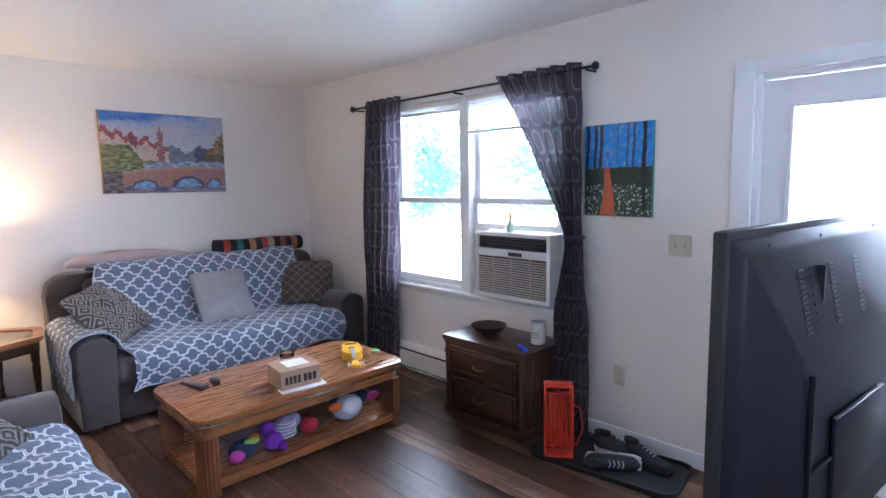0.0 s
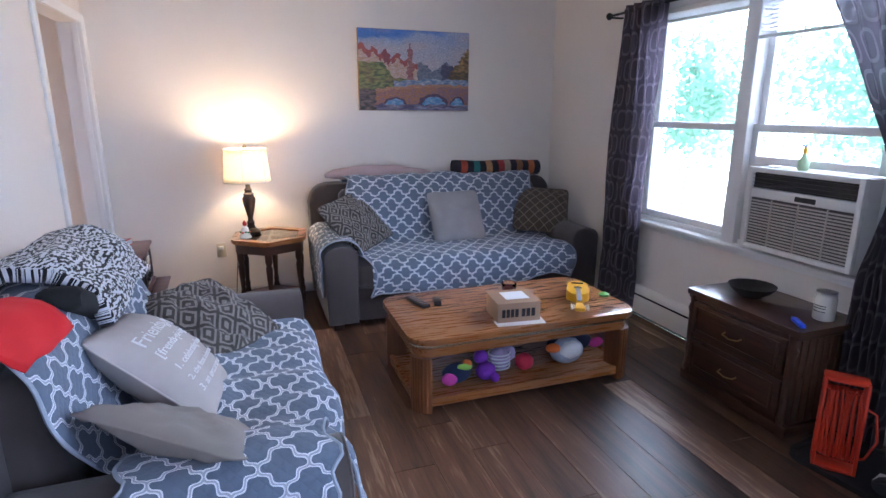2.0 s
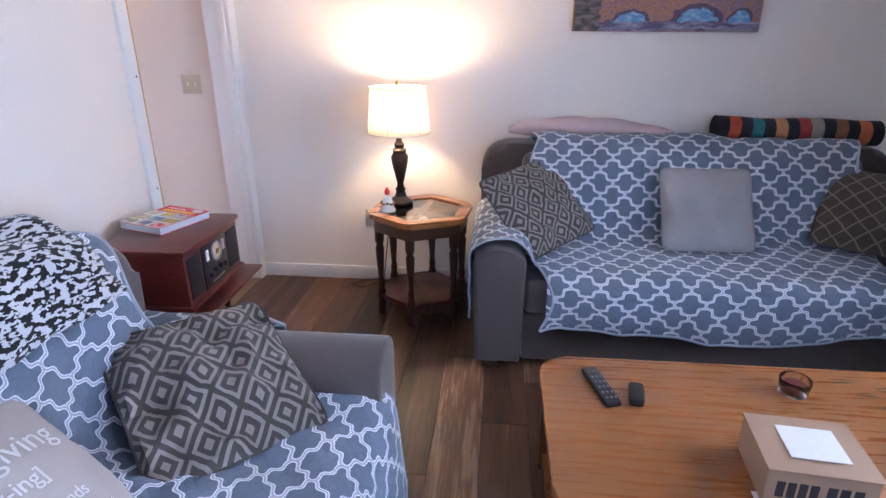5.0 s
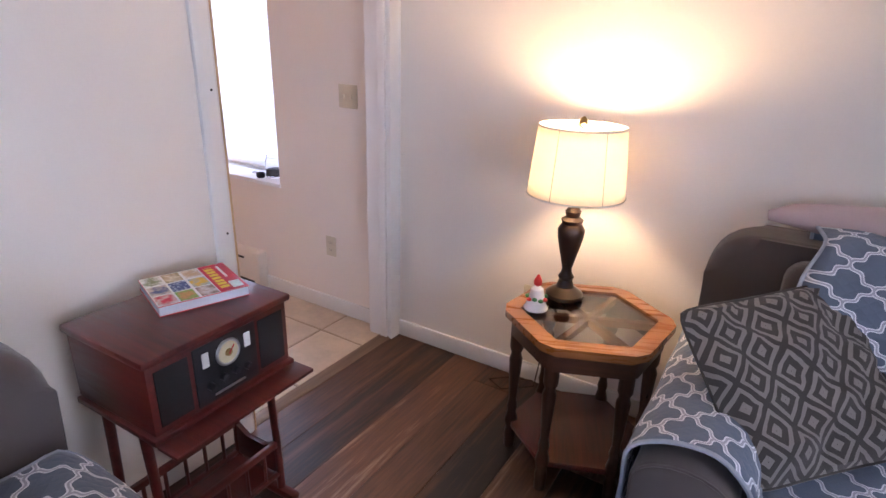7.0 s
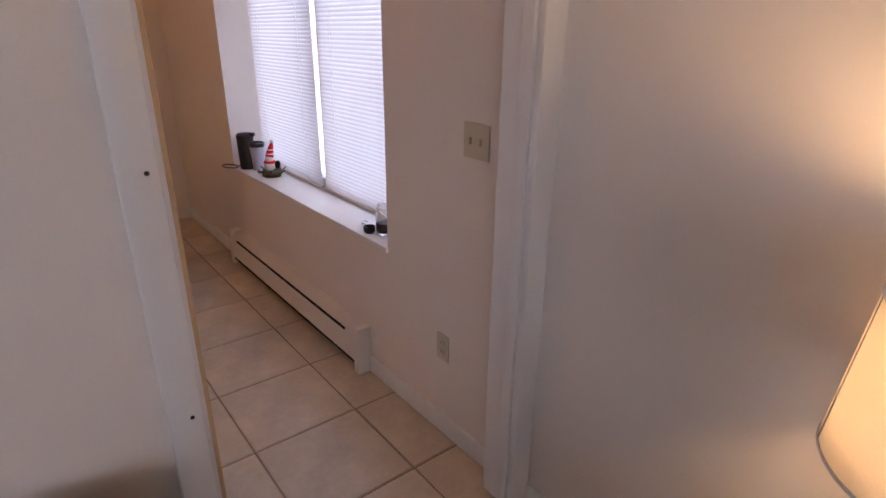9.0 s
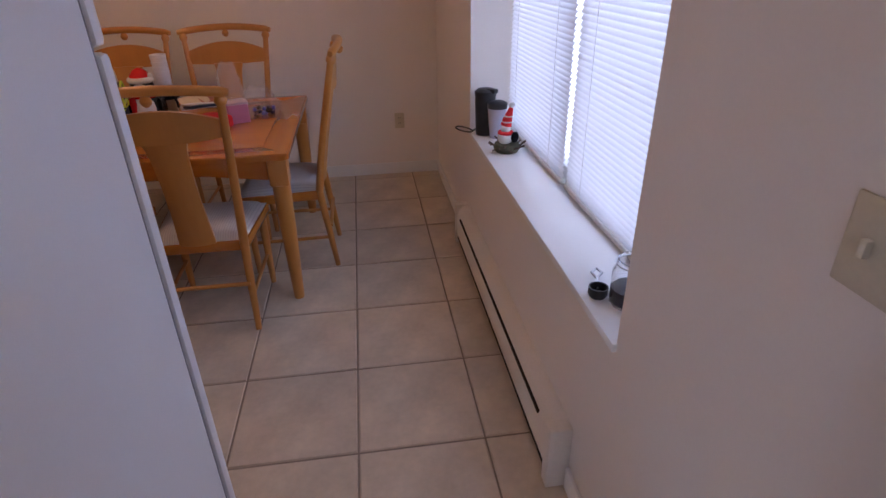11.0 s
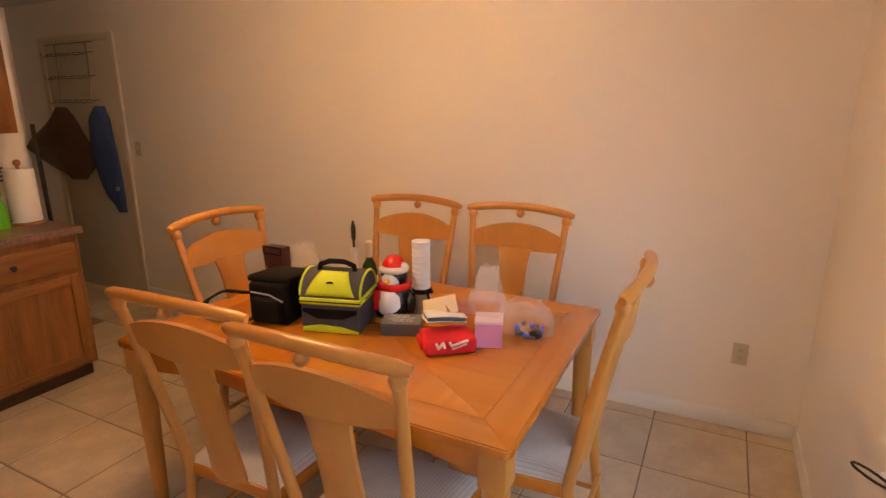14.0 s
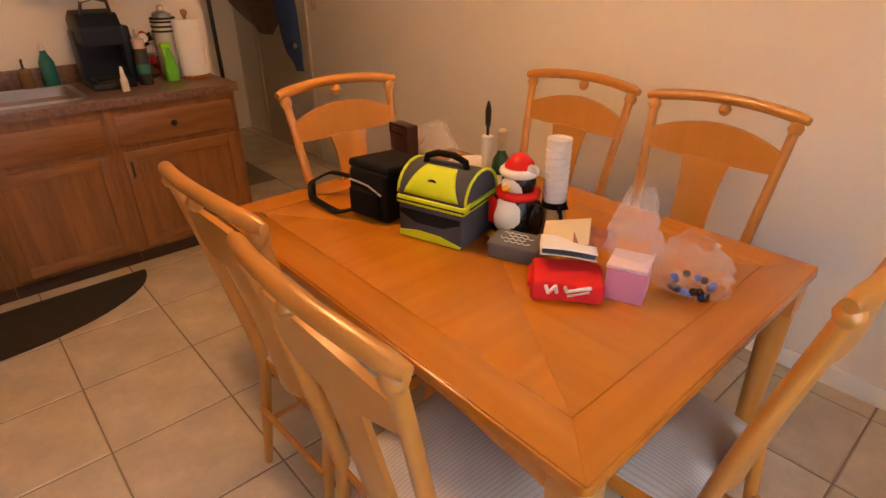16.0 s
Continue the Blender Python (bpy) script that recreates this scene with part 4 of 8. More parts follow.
# ---- nightstand under the window ----
def nightstand(m):
    t = thing("nightstand", m, "dark walnut two-drawer nightstand with carved fronts under the window", "nightstand")
    W, D, H = 0.34, 0.205, 0.535
    part("body", box(B(), -W + 0.02, W - 0.02, -D + 0.02, D, 0.06, H - 0.03, 0.004), walnut_z, t)
    bm = prism(B(), rounded_rect(-W, W, -D, D + 0.004, 0.01), H - 0.0295, H, 0.009)
    part("top", bm, walnut, t)
    part("plinth", box(B(), -W + 0.005, W - 0.005, -D + 0.005, D + 0.001, 0, 0.0595, 0.008), walnut, t)
    for z0, z1 in ((0.09, 0.27), (0.295, 0.475)):
        d = part("drawer", box(B(), -W + 0.06, W - 0.06, -D - 0.002, -D + 0.021, z0, z1, 0.006), walnut, t)
        part("moulding", frame_x(-W + 0.085, W - 0.085, z0 + 0.02, z1 - 0.02, 0.014, -D - 0.012, -D - 0.0025), walnut, d)
        bm = tube(B(), [(-0.05, -D - 0.004, (z0 + z1) / 2), (-0.045, -D - 0.028, (z0 + z1) / 2 - 0.006), (0, -D - 0.032, (z0 + z1) / 2 - 0.014), (0.045, -D - 0.028, (z0 + z1) / 2 - 0.006), (0.05, -D - 0.004, (z0 + z1) / 2)], 0.004, 8)
        part("handle", bm, brass, d, "aged brass bail handle")
    for k in range(7):
        y = -D + 0.062 + k * 0.046
        part("side_board", box(B(), W - 0.0205, W - 0.0125, y - 0.020, y + 0.020, 0.075, H - 0.045, 0.004), walnut_z, t)
    part("cornice", box(B(), -W + 0.01, W - 0.01, -D + 0.008, D, H - 0.052, H - 0.0298, 0.007), walnut, t)
    for x in (-W + 0.04, W - 0.04):
        part("corner_post", lathe(B(), [(0.02, 0.06), (0.026, 0.09), (0.02, 0.11), (0.02, 0.4), (0.027, 0.43), (0.018, 0.46), (0.024, 0.505)], 16, (x, -D + 0.022, 0)), walnut_z, t)
    return t


def frame_x(x0, x1, z0, z1, w, y0, y1):
    bm = B()
    box(bm, x0, x0 + w, y0, y1, z0, z1, 0.003)
    box(bm, x1 - w, x1, y0, y1, z0, z1, 0.003)
    box(bm, x0 + w, x1 - w, y0 + 0.0005, y1, z0, z0 + w, 0.003)
    box(bm, x0 + w, x1 - w, y0 + 0.0005, y1, z1 - w, z1, 0.003)
    return bm


nightstand(pose(3.03, 2.31, 0, 0, 0, -90))

# ---- end table and lamp ----
def hexagon(r, corner=0.02):
    """A hexagon with a point on +x, its corners slightly cut."""
    out = []
    for k in range(6):
        p = [Vector((r * math.cos(radians(60 * q)), r * math.sin(radians(60 * q)))) for q in (k - 1, k, k + 1)]
        out += [tuple(p[1] + (p[0] - p[1]).normalized() * corner), tuple(p[1] + (p[2] - p[1]).normalized() * corner)]
    return out


def end_table(m):
    t = thing("end_table", m, "hexagonal oak end table with smoked glass top and turned legs", "side table")
    R, H = 0.30, 0.59
    part("top_frame", frame_ring(hexagon(R, 0.03), 0.058, H - 0.026, H), oak_honey, t)
    part("edge_moulding", frame_ring(hexagon(R - 0.012, 0.03), 0.03, H - 0.036, H - 0.0262), oak_honey, t)
    part("glass_top", prism(B(), hexagon(R - 0.068, 0.01), H - 0.014, H - 0.007), glass_mat("smoked_glass", (0.66, 0.62, 0.56)), t, "smoked glass panel")
    bm = B()
    for a in (0, 60, 120):
        box(bm, -R + 0.08, R - 0.08, -0.011, 0.011, H - 0.04 - a * 1e-5, H - 0.0145 - a * 1e-5, 0, 2, pose(0, 0, 0, 0, 0, a))
    part("cross_brace", bm, oak_honey, t)
    part("apron", frame_ring(hexagon(R - 0.03, 0.02), 0.02, H - 0.10, H - 0.0362), walnut, t)
    part("shelf", prism(B(), hexagon(R - 0.05, 0.03), 0.10, 0.125, 0.005), mahogany, t, "reddish wooden lower shelf")
    k = (H - 0.1002) / 0.4548
    prof = [(r, z * k) for r, z in ((0.02, 0), (0.022, 0.06), (0.018, 0.08), (0.026, 0.11), (0.016, 0.15), (0.02, 0.17), (0.014, 0.20), (0.021, 0.30), (0.024, 0.36), (0.017, 0.38), (0.025, 0.40), (0.025, 0.4548))]
    for q in range(6):
        a = radians(60 * q)
        part("leg", lathe(B(), prof, 14, ((R - 0.065) * math.cos(a), (R - 0.065) * math.sin(a), 0)), walnut_z, t, "turned dark leg")
    return t


end_table(pose(0.705, 4.565, 0, 0, 0, 23))


def table_lamp(m):
    t = thing("table_lamp", m, "lit table lamp with a cream drum shade and dark turned base", "lamp")
    bronze = M("dark_bronze", (0.035, 0.02, 0.014), 0.3, 0.3, 12, 0.1, 90, metal=0.3)
    prof = [(0.062, 0), (0.062, 0.012), (0.05, 0.022), (0.03, 0.035), (0.022, 0.06), (0.027, 0.07), (0.018, 0.085), (0.016, 0.10), (0.028, 0.15), (0.041, 0.205), (0.044, 0.235), (0.032, 0.255), (0.036, 0.268), (0.022, 0.278), (0.026, 0.296), (0.015, 0.31), (0.015, 0.345)]
    part("base", lathe(B(), prof, 24), bronze, t)
    shade_mat = sheer("shade", cloth("shade_linen", (0.82, 0.77, 0.68), (0.78, 0.72, 0.62), "speckle", 0.004, width=0.5), (1.0, 0.94, 0.84), 0.0, 0.6)
    bm = B()
    sheet(bm, lambda u, v: ((0.151 - 0.019 * v) * math.cos(2 * math.pi * u), (0.151 - 0.019 * v) * math.sin(2 * math.pi * u), 0.351 + 0.212 * v), 48, 6, 0.85, 0.29)
    bmesh.ops.remove_doubles(bm, verts=bm.verts, dist=1e-4)
    sh = part("shade", bm, shade_mat, t, "cream linen drum shade with stitched seams")
    thick(sh, 0.002)
    for z, r in ((0.351, 0.1515), (0.563, 0.1325)):
        part("rim", tube(B(), [(r * math.cos(2 * math.pi * k / 40), r * math.sin(2 * math.pi * k / 40), z) for k in range(41)], 0.003, 6), white_piping, sh)
    for k in range(6):
        a = radians(20 + 60 * k)
        part("seam", tube(B(), [((0.1523 - 0.019 * v) * math.cos(a), (0.1523 - 0.019 * v) * math.sin(a), 0.353 + 0.208 * v) for v in (0, 0.5, 1)], 0.0011, 5), linen, sh)
    bm = B()
    for k in range(3):
        a = radians(120 * k)
        tube(bm, [(0, 0, 0.558), (0.131 * math.cos(a), 0.131 * math.sin(a), 0.558)], 0.0018, 6)
    part("spider", bm, brass, t)
    bm = B()
    tube(bm, [(0.012, 0, 0.335), (0.055, 0, 0.375), (0.06, 0, 0.48), (0, 0, 0.560), (-0.06, 0, 0.48), (-0.055, 0, 0.375), (-0.012, 0, 0.335)], 0.0018, 6)
    part("harp", bm, brass, t)
    part("finial", lathe(B(), [(0.006, 0.556), (0.006, 0.562), (0.013, 0.571), (0.012, 0.582), (0.004, 0.592)], 14), brass, t)
    part("bulb", lathe(B(), [(0.013, 0.345), (0.014, 0.37), (0.03, 0.415), (0.031, 0.44), (0.018, 0.465), (0.003, 0.472)], 16), M("bulb", (1, 0.72, 0.40), 0.4, 0, emit=25.0), t).visible_shadow = True
    return t


LAMP_XY = (0.578, 4.661)
lt = table_lamp(pose(LAMP_XY[0], LAMP_XY[1], 0.591))
lt.scale = (1.1, 1.1, 1.1)

# ---- kitchen: table and chairs ----
def dining_table(m, hx, hy):
    t = thing("dining_table", m, "glossy orange beech dining table with inlaid top and tapered legs", "table")
    w = 0.12
    # mitred border and four triangular fields
    top = part("tabletop", prism(B(), rounded_rect(-hx, hx, -hy, hy, 0.02), 0.722, 0.746, 0.004), beech, t)
    me_b = 0.7462
    for k, (ax, poly) in enumerate(((0, [(-hx + 0.006, -hy + 0.006), (hx - 0.006, -hy + 0.006), (hx - w, -hy + w), (-hx + w, -hy + w)]), (1, [(hx - 0.006, -hy + 0.006), (hx - 0.006, hy - 0.006), (hx - w, hy - w), (hx - w, -hy + w)]),
                                 (0, [(hx - 0.006, hy - 0.006), (-hx + 0.006, hy - 0.006), (-hx + w, hy - w), (hx - w, hy - w)]), (1, [(-hx + 0.006, hy - 0.006), (-hx + 0.006, -hy + 0.006), (-hx + w, -hy + w), (-hx + w, hy - w)]))):
        part("border", prism(B(), poly, me_b, 0.7500, 0.0008), beech_x if ax == 0 else beech, top)
    fx, fy = hx - w - 0.001, hy - w - 0.001
    for ax, poly in ((0, [(-fx, -fy), (fx, -fy), (0, -0.02)]), (1, [(fx, -fy), (fx, fy), (0, 0.02), (0, -0.02)]), (0, [(fx, fy), (-fx, fy), (0, 0.02)]), (1, [(-fx, fy), (-fx, -fy), (0, -0.02), (0, 0.02)])):
        part("inlay", prism(B(), poly, me_b, 0.7498, 0.0006), beech_x if ax == 1 else beech, top)
    for sx in (-1, 1):
        for sy in (-1, 1):
            x, y = sx * (hx - 0.055), sy * (hy - 0.055)
            bm = tube(B(), [(x, y, 0.0), (x, y, 0.05), (x, y, 0.40), (x, y, 0.60)], [0.024, 0.027, 0.037, 0.041], 16)
            part("leg", bm, beech_z, t)
            part("leg_block", box(B(), x - 0.042, x + 0.042, y - 0.042, y + 0.042, 0.6002, 0.7215, 0.006), beech_z, t)
    arc = [(k / 12 * 2 - 1) for k in range(13)]
    for sx in (-1, 1):
        L = hy - 0.10
        poly = [(-L, 0.7215), (L, 0.7215)] + [(a * L, 0.635 + 0.022 * (1 - a * a) - 0.012 * math.cos(a * 6)) for a in arc[::-1]]
        m2 = Matrix(((0, 0, 1, 0), (1, 0, 0, 0), (0, 1, 0, 0), (0, 0, 0, 1)))
        part("apron", prism(B(), poly, sx * (hx - 0.05) - 0.011, sx * (hx - 0.05) + 0.011, 0.002, m2), beech, t)
    for sy in (-1, 1):
        L = hx - 0.10
        poly = [(-L, 0.7215), (L, 0.7215)] + [(a * L, 0.635 + 0.022 * (1 - a * a) - 0.012 * math.cos(a * 6)) for a in arc[::-1]]
        m2 = Matrix(((1, 0, 0, 0), (0, 0, 1, 0), (0, 1, 0, 0), (0, 0, 0, 1)))
        part("apron", prism(B(), poly, sy * (hy - 0.05) - 0.011, sy * (hy - 0.05) + 0.011, 0.002, m2), beech_x, t)
    return t


TB = (-3.19, 3.258)
dining_table(pose(TB[0], TB[1], 0), 0.58, 0.798)

seat_cloth = cloth("seat_cloth", (0.50, 0.47, 0.45), (0.42, 0.39, 0.38), "stripe", 0.012, width=0.2)


def dining_chair(m):
    """Seat faces local -y; the top rail sits at y = 0."""
    c = thing("dining_chair", m, "beech dining chair with curved rail and pale seat pad", "chair", "chairs round the dining table")
    back = lambda z: -0.135 + 0.135 * max(0, (z - 0.42) / 0.66) ** 1.15 - 0.05 * max(0, (0.42 - z) / 0.42) * -1
    wid = lambda z: 0.185 + 0.055 * max(0, (z - 0.42) / 0.66)
    zs = (0.0, 0.12, 0.26, 0.42, 0.56, 0.72, 0.88, 1.0, 1.045)
    rs = (0.0135, 0.016, 0.018, 0.020, 0.019, 0.018, 0.017, 0.016, 0.016)
    for sx in (-1, 1):
        part("back_leg", tube(B(), [(sx * wid(z), back(z), z) for z in zs], list(rs), 12), beech_z, c)
        part("ball", lathe(B(), [(0.008, -0.024), (0.019, -0.015), (0.024, 0), (0.019, 0.015), (0.008, 0.024)], 14, (sx * wid(1.06), back(1.06), 1.058)), beech_z, c)
    part("ball", lathe(B(), [(0.006, -0.021), (0.016, -0.013), (0.021, 0), (0.016, 0.013), (0.006, 0.021)], 14, (0, 0.028, 1.072)), beech_z, c)
    pts = [(x, 0.035 * (1 - (x / 0.27) ** 2) - 0.005, 1.085 + 0.022 * (1 - (x / 0.27) ** 2)) for x in [-0.27 + 0.03 * k for k in range(19)]]
    part("top_rail", tube(B(), pts, [0.013] + [0.019] * 17 + [0.013], 12), beech_z, c)

    def panel(poly_fn, z0, z1, n, th, bow):
        bm = B()
        rows = []
        for k in range(n + 1):
            z = z0 + (z1 - z0) * k / n
            hw = poly_fn(z)
            row = []
            for s in (-1, -0.5, 0, 0.5, 1):
                y = back(z) + bow * (1 - s * s)
                row.append((s * hw, y, z))
            rows.append(row)
        va = [[bm.verts.new((x, y - th / 2, z)) for x, y, z in r] for r in rows]
        vb = [[bm.verts.new((x, y + th / 2, z)) for x, y, z in r] for r in rows]
        for k in range(n):
            for q in range(4):
                bm.faces.new((va[k][q], va[k][q + 1], va[k + 1][q + 1], va[k + 1][q]))
                bm.faces.new((vb[k][q], vb[k + 1][q], vb[k + 1][q + 1], vb[k][q + 1]))
            for q in (0, 4):
                bm.faces.new((va[k][q], va[k + 1][q], vb[k + 1][q], vb[k][q]))
        for q in range(4):
            for k in (0, n):
                bm.faces.new((va[k][q], va[k][q + 1], vb[k][q + 1], vb[k][q]))
        return bm

    # upper cross panel with arched top
    bm = B()
    n = 16
    lo, hi = [], []
    for k in range(n + 1):
        s = 2 * k / n - 1
        x = s * 0.218
        zt, zb = 0.985 + 0.045 * (1 - s * s), 0.915 - 0.012 * (1 - s * s)
        yt = back(0.97) + 0.028 * (1 - s * s)
        yb = back(0.91) + 0.028 * (1 - s * s)
        lo.append((x, yb, zb))
        hi.append((x, yt, zt))
    va = [[bm.verts.new((p[0], p[1] + d, p[2])) for p in row] for d in (-0.009, 0.009) for row in (lo, hi)]
    for k in range(n):
        bm.faces.new((va[0][k], va[0][k + 1], va[1][k + 1], va[1][k]))
        bm.faces.new((va[2][k], va[3][k], va[3][k + 1], va[2][k + 1]))
        bm.faces.new((va[0][k], va[2][k], va[2][k + 1], va[0][k + 1]))
        bm.faces.new((va[1][k], va[1][k + 1], va[3][k + 1], va[3][k]))
    for k in (0, n):
        bm.faces.new((va[0][k], va[1][k], va[3][k], va[2][k]))
    part("back_panel", bm, beech_z, c)
    splat = lambda z: 0.074 - 0.010 * math.sin(math.pi * min(1, max(0, (z - 0.44) / 0.48))) + 0.012 * max(0, (z - 0.86) / 0.06)
    part("splat", panel(splat, 0.43, 0.912, 12, 0.014, 0.02), beech_z, c)
    # seat frame, pad and front legs
    prof = [(-0.20, -0.13), (0.20, -0.13), (0.235, -0.535), (-0.235, -0.535)]
    part("seat_frame", prism(B(), prof, 0.385, 0.432, 0.006), beech_x, c)
    bm = B()
    sheet(bm, lambda u, v: ((u - 0.5) * 2 * (0.196 + 0.036 * v) * 0.985, -0.135 - 0.40 * v, 0.434 + 0.045 * (max(0.0, (1 - abs(2 * u - 1) ** 4) * (1 - abs(2 * v - 1) ** 4)) ** 0.5)), 14, 14, 0.45, 0.42)
    part("seat_pad", bm, seat_cloth, c, "pale ribbed upholstered seat pad")
    for sx in (-1, 1):
        part("front_leg", tube(B(), [(sx * 0.20, -0.50, z) for z in (0, 0.06, 0.25, 0.385)], [0.013, 0.016, 0.020, 0.020], 12), beech_z, c)
        part("side_stretcher", tube(B(), [(sx * 0.195, -0.49, 0.17), (sx * 0.186, -0.10, 0.17)], 0.009, 8), beech_z, c)
    part("stretcher", tube(B(), [(-0.187, -0.098, 0.235), (0.187, -0.098, 0.235)], 0.010, 8), beech_z, c)
    return c


CH = dining_chair(pose(-2.335, 3.655, 0, 0, 0, -90))
CH.scale = (1, 1, 1.022)
E2 = copy_thing(CH, pose(-2.385, 3.125, 0, 0, 0, -88))
copy_thing(CH, pose(-3.955, 3.60, 0, 0, 0, 90))
copy_thing(CH, pose(-3.955, 3.022, 0, 0, 0, 90))
copy_thing(CH, pose(-3.145, 4.270, 0, 0, 0, 0))
copy_thing(CH, pose(-3.19, 2.425, 0, 0, 0, 180))
for ch in (CH, E2):
    ch.scale = (1, 1, 0.99)

# ---- cabinets ----
CF, CTZ, CR = 1.17, 0.942, -3.255


def framed_door(c, x0, x1, z0, z1, y, w=0.055):
    """A framed door facing +y: a recessed field with stiles and rails."""
    d = part("door", box(B(), x0 + w - 0.001, x1 - w + 0.001, y, y + 0.009, z0 + w - 0.001, z1 - w + 0.001), cab_oak, c)
    for a, b in ((x0, x0 + w), (x1 - w, x1)):
        part("stile", box(B(), a, b, y, y + 0.019, z0, z1, 0.003), cab_oak, d)
    for a, b in ((z0, z0 + w), (z1 - w, z1)):
        part("rail", box(B(), x0 + w, x1 - w, y, y + 0.0186, a, b, 0.003), wood_drawer, d)
    return d


def base_unit(x0, x1, drawer=True, knob=True):
    c = thing("base_cabinet", pose(0, 0, 0), "oak base cabinet with framed door and drawer under the counter", "cabinet", "kitchen base cabinets")
    part("body", box(B(), x0, x1, KY + 0.002, CF - 0.0005, 0.10, CTZ - 0.042), cab_oak, c)
    part("toe_kick", box(B(), x0, x1, KY + 0.002, CF - 0.07, 0, 0.0995), walnut, c)
    d = framed_door(c, x0 + 0.03, x1 - 0.03, 0.125, 0.665, CF)
    dr = part("drawer", box(B(), x0 + 0.03, x1 - 0.03, CF, CF + 0.019, 0.70, 0.855, 0.005), wood_drawer, c)
    if knob:
        part("knob", lathe(B(), [(0.008, 0), (0.006, 0.012), (0.015, 0.02), (0.016, 0.028), (0.006, 0.034)], 16), black, dr).matrix_basis = pose((x0 + x1) / 2 + 0.03, CF + 0.019, 0.785, -90, 0, 0)
    part("handle", tube(B(), [(x1 - 0.055, CF + 0.019, 0.53), (x1 - 0.055, CF + 0.04, 0.54), (x1 - 0.055, CF + 0.04, 0.60), (x1 - 0.055, CF + 0.019, 0.61)], 0.006, 8), black, d)
    return c


wood_drawer = wood("cabinet_oak_level", (0.135, 0.050, 0.014), (0.31, 0.125, 0.037), 0.4, 0, 1.0, coat=0.1)
base_unit(CR, -2.585)
base_unit(-2.583, -1.98, knob=False)
base_unit(-1.978, -1.38, knob=False)
base_unit(-1.378, PX0 - 0.01)
lam = M("counter_laminate", (0.17, 0.095, 0.075), 0.35, 0.9, 45, 0.05, 200, fine=0.5)
bm = B()
for x0, x1, y0, y1 in ((CR - 0.02, -2.54, KY + 0.001, CF + 0.03), (-1.80, PX0 - 0.005, KY + 0.001, CF + 0.03), (-2.54, -1.80, KY + 0.001, 0.66), (-2.54, -1.80, CF - 0.08, CF + 0.03)):
    box(bm, x0, x1, y0, y1, CTZ - 0.041, CTZ)
top = solid("countertop", bm, lam, "mottled brown laminate countertop with a sink cut-out", "countertop")
part("upstand", box(B(), CR - 0.02, PX0 - 0.005, KY + 0.001, KY + 0.02, CTZ + 0.0002, CTZ + 0.10, 0.003), lam, top)
sk = thing("kitchen_sink", pose(0, 0, 0), "stainless steel drop-in kitchen sink", "sink")
bm = frame_ring(rounded_rect(-2.555, -1.785, 0.645, CF - 0.065, 0.05), 0.03, CTZ + 0.0005, CTZ + 0.008)
part("rim", bm, steel, sk)
bm = frame_ring(rounded_rect(-2.53, -1.81, 0.67, CF - 0.09, 0.05), 0.004, CTZ - 0.17, CTZ)
part("basin", bm, steel, sk)
part("basin_floor", prism(B(), rounded_rect(-2.53, -1.81, 0.67, CF - 0.09, 0.05), CTZ - 0.175, CTZ - 0.1705), steel, sk)


def wall_unit(x0, x1, z0, z1, label):
    c = thing("wall_cabinet", pose(0, 0, 0), label, "cabinet", "kitchen wall cabinets")
    y1 = 0.90
    part("body", box(B(), x0, x1, KY + 0.001, y1 - 0.02, z0, z1, 0.003), cab_oak, c)
    d = framed_door(c, x0 + 0.025, x1 - 0.025, z0 + 0.035, z1 - 0.02, y1 - 0.0195)
    part("handle", tube(B(), [(x1 - 0.05, y1, z0 + 0.08), (x1 - 0.05, y1 + 0.025, z0 + 0.09), (x1 - 0.05, y1 + 0.025, z0 + 0.15), (x1 - 0.05, y1, z0 + 0.16)], 0.006, 8), black, d)
    return c


wall_unit(-3.20, -2.50, 1.462, 2.20, "oak wall cabinet with framed door above the counter")
wall_unit(-2.498, -1.85, 1.735, 2.20, "short oak wall cabinet above the sink")
wall_unit(-1.848, -1.20, 1.445, 2.20, "oak wall cabinet with framed door above the counter")

# ---- fridge ----
def fridge(m):
    t = thing("refrigerator", m, "white refrigerator beside the doorway", "refrigerator")
    en = M("white_enamel", (0.76, 0.77, 0.80), 0.35, 0.03, 3, 0.12, 250, fine=0.02)
    part("body", box(B(), -0.375, 0.375, -0.285, 0.395, 0.03, 1.68, 0.012), en, t)
    gasket = M("grey_gasket", (0.20, 0.20, 0.22), 0.7)
    part("gasket", box(B(), -0.365, 0.365, -0.303, -0.2852, 0.09, 1.67), gasket, t)
    for z0, z1 in ((0.09, 1.345), (1.355, 1.675)):
        d = part("door", box(B(), -0.375, 0.375, -0.345, -0.3032, z0, z1, 0.012), en, t)
        part("handle", box(B(), 0.30, 0.33, -0.385, -0.344, (z0 + 0.65) if z0 < 1 else z0 + 0.05, (z1 - 0.05) if z0 < 1 else z1 - 0.15, 0.01), en, d)
    for x in (-0.33, 0.33):
        for y in (-0.22, 0.34):
            part("foot", lathe(B(), [(0.02, 0), (0.02, 0.03)], 12, (x, y, 0)), black, t)
    return t


fridge(pose(-1.05, 3.575, 0, 0, 0, -90))


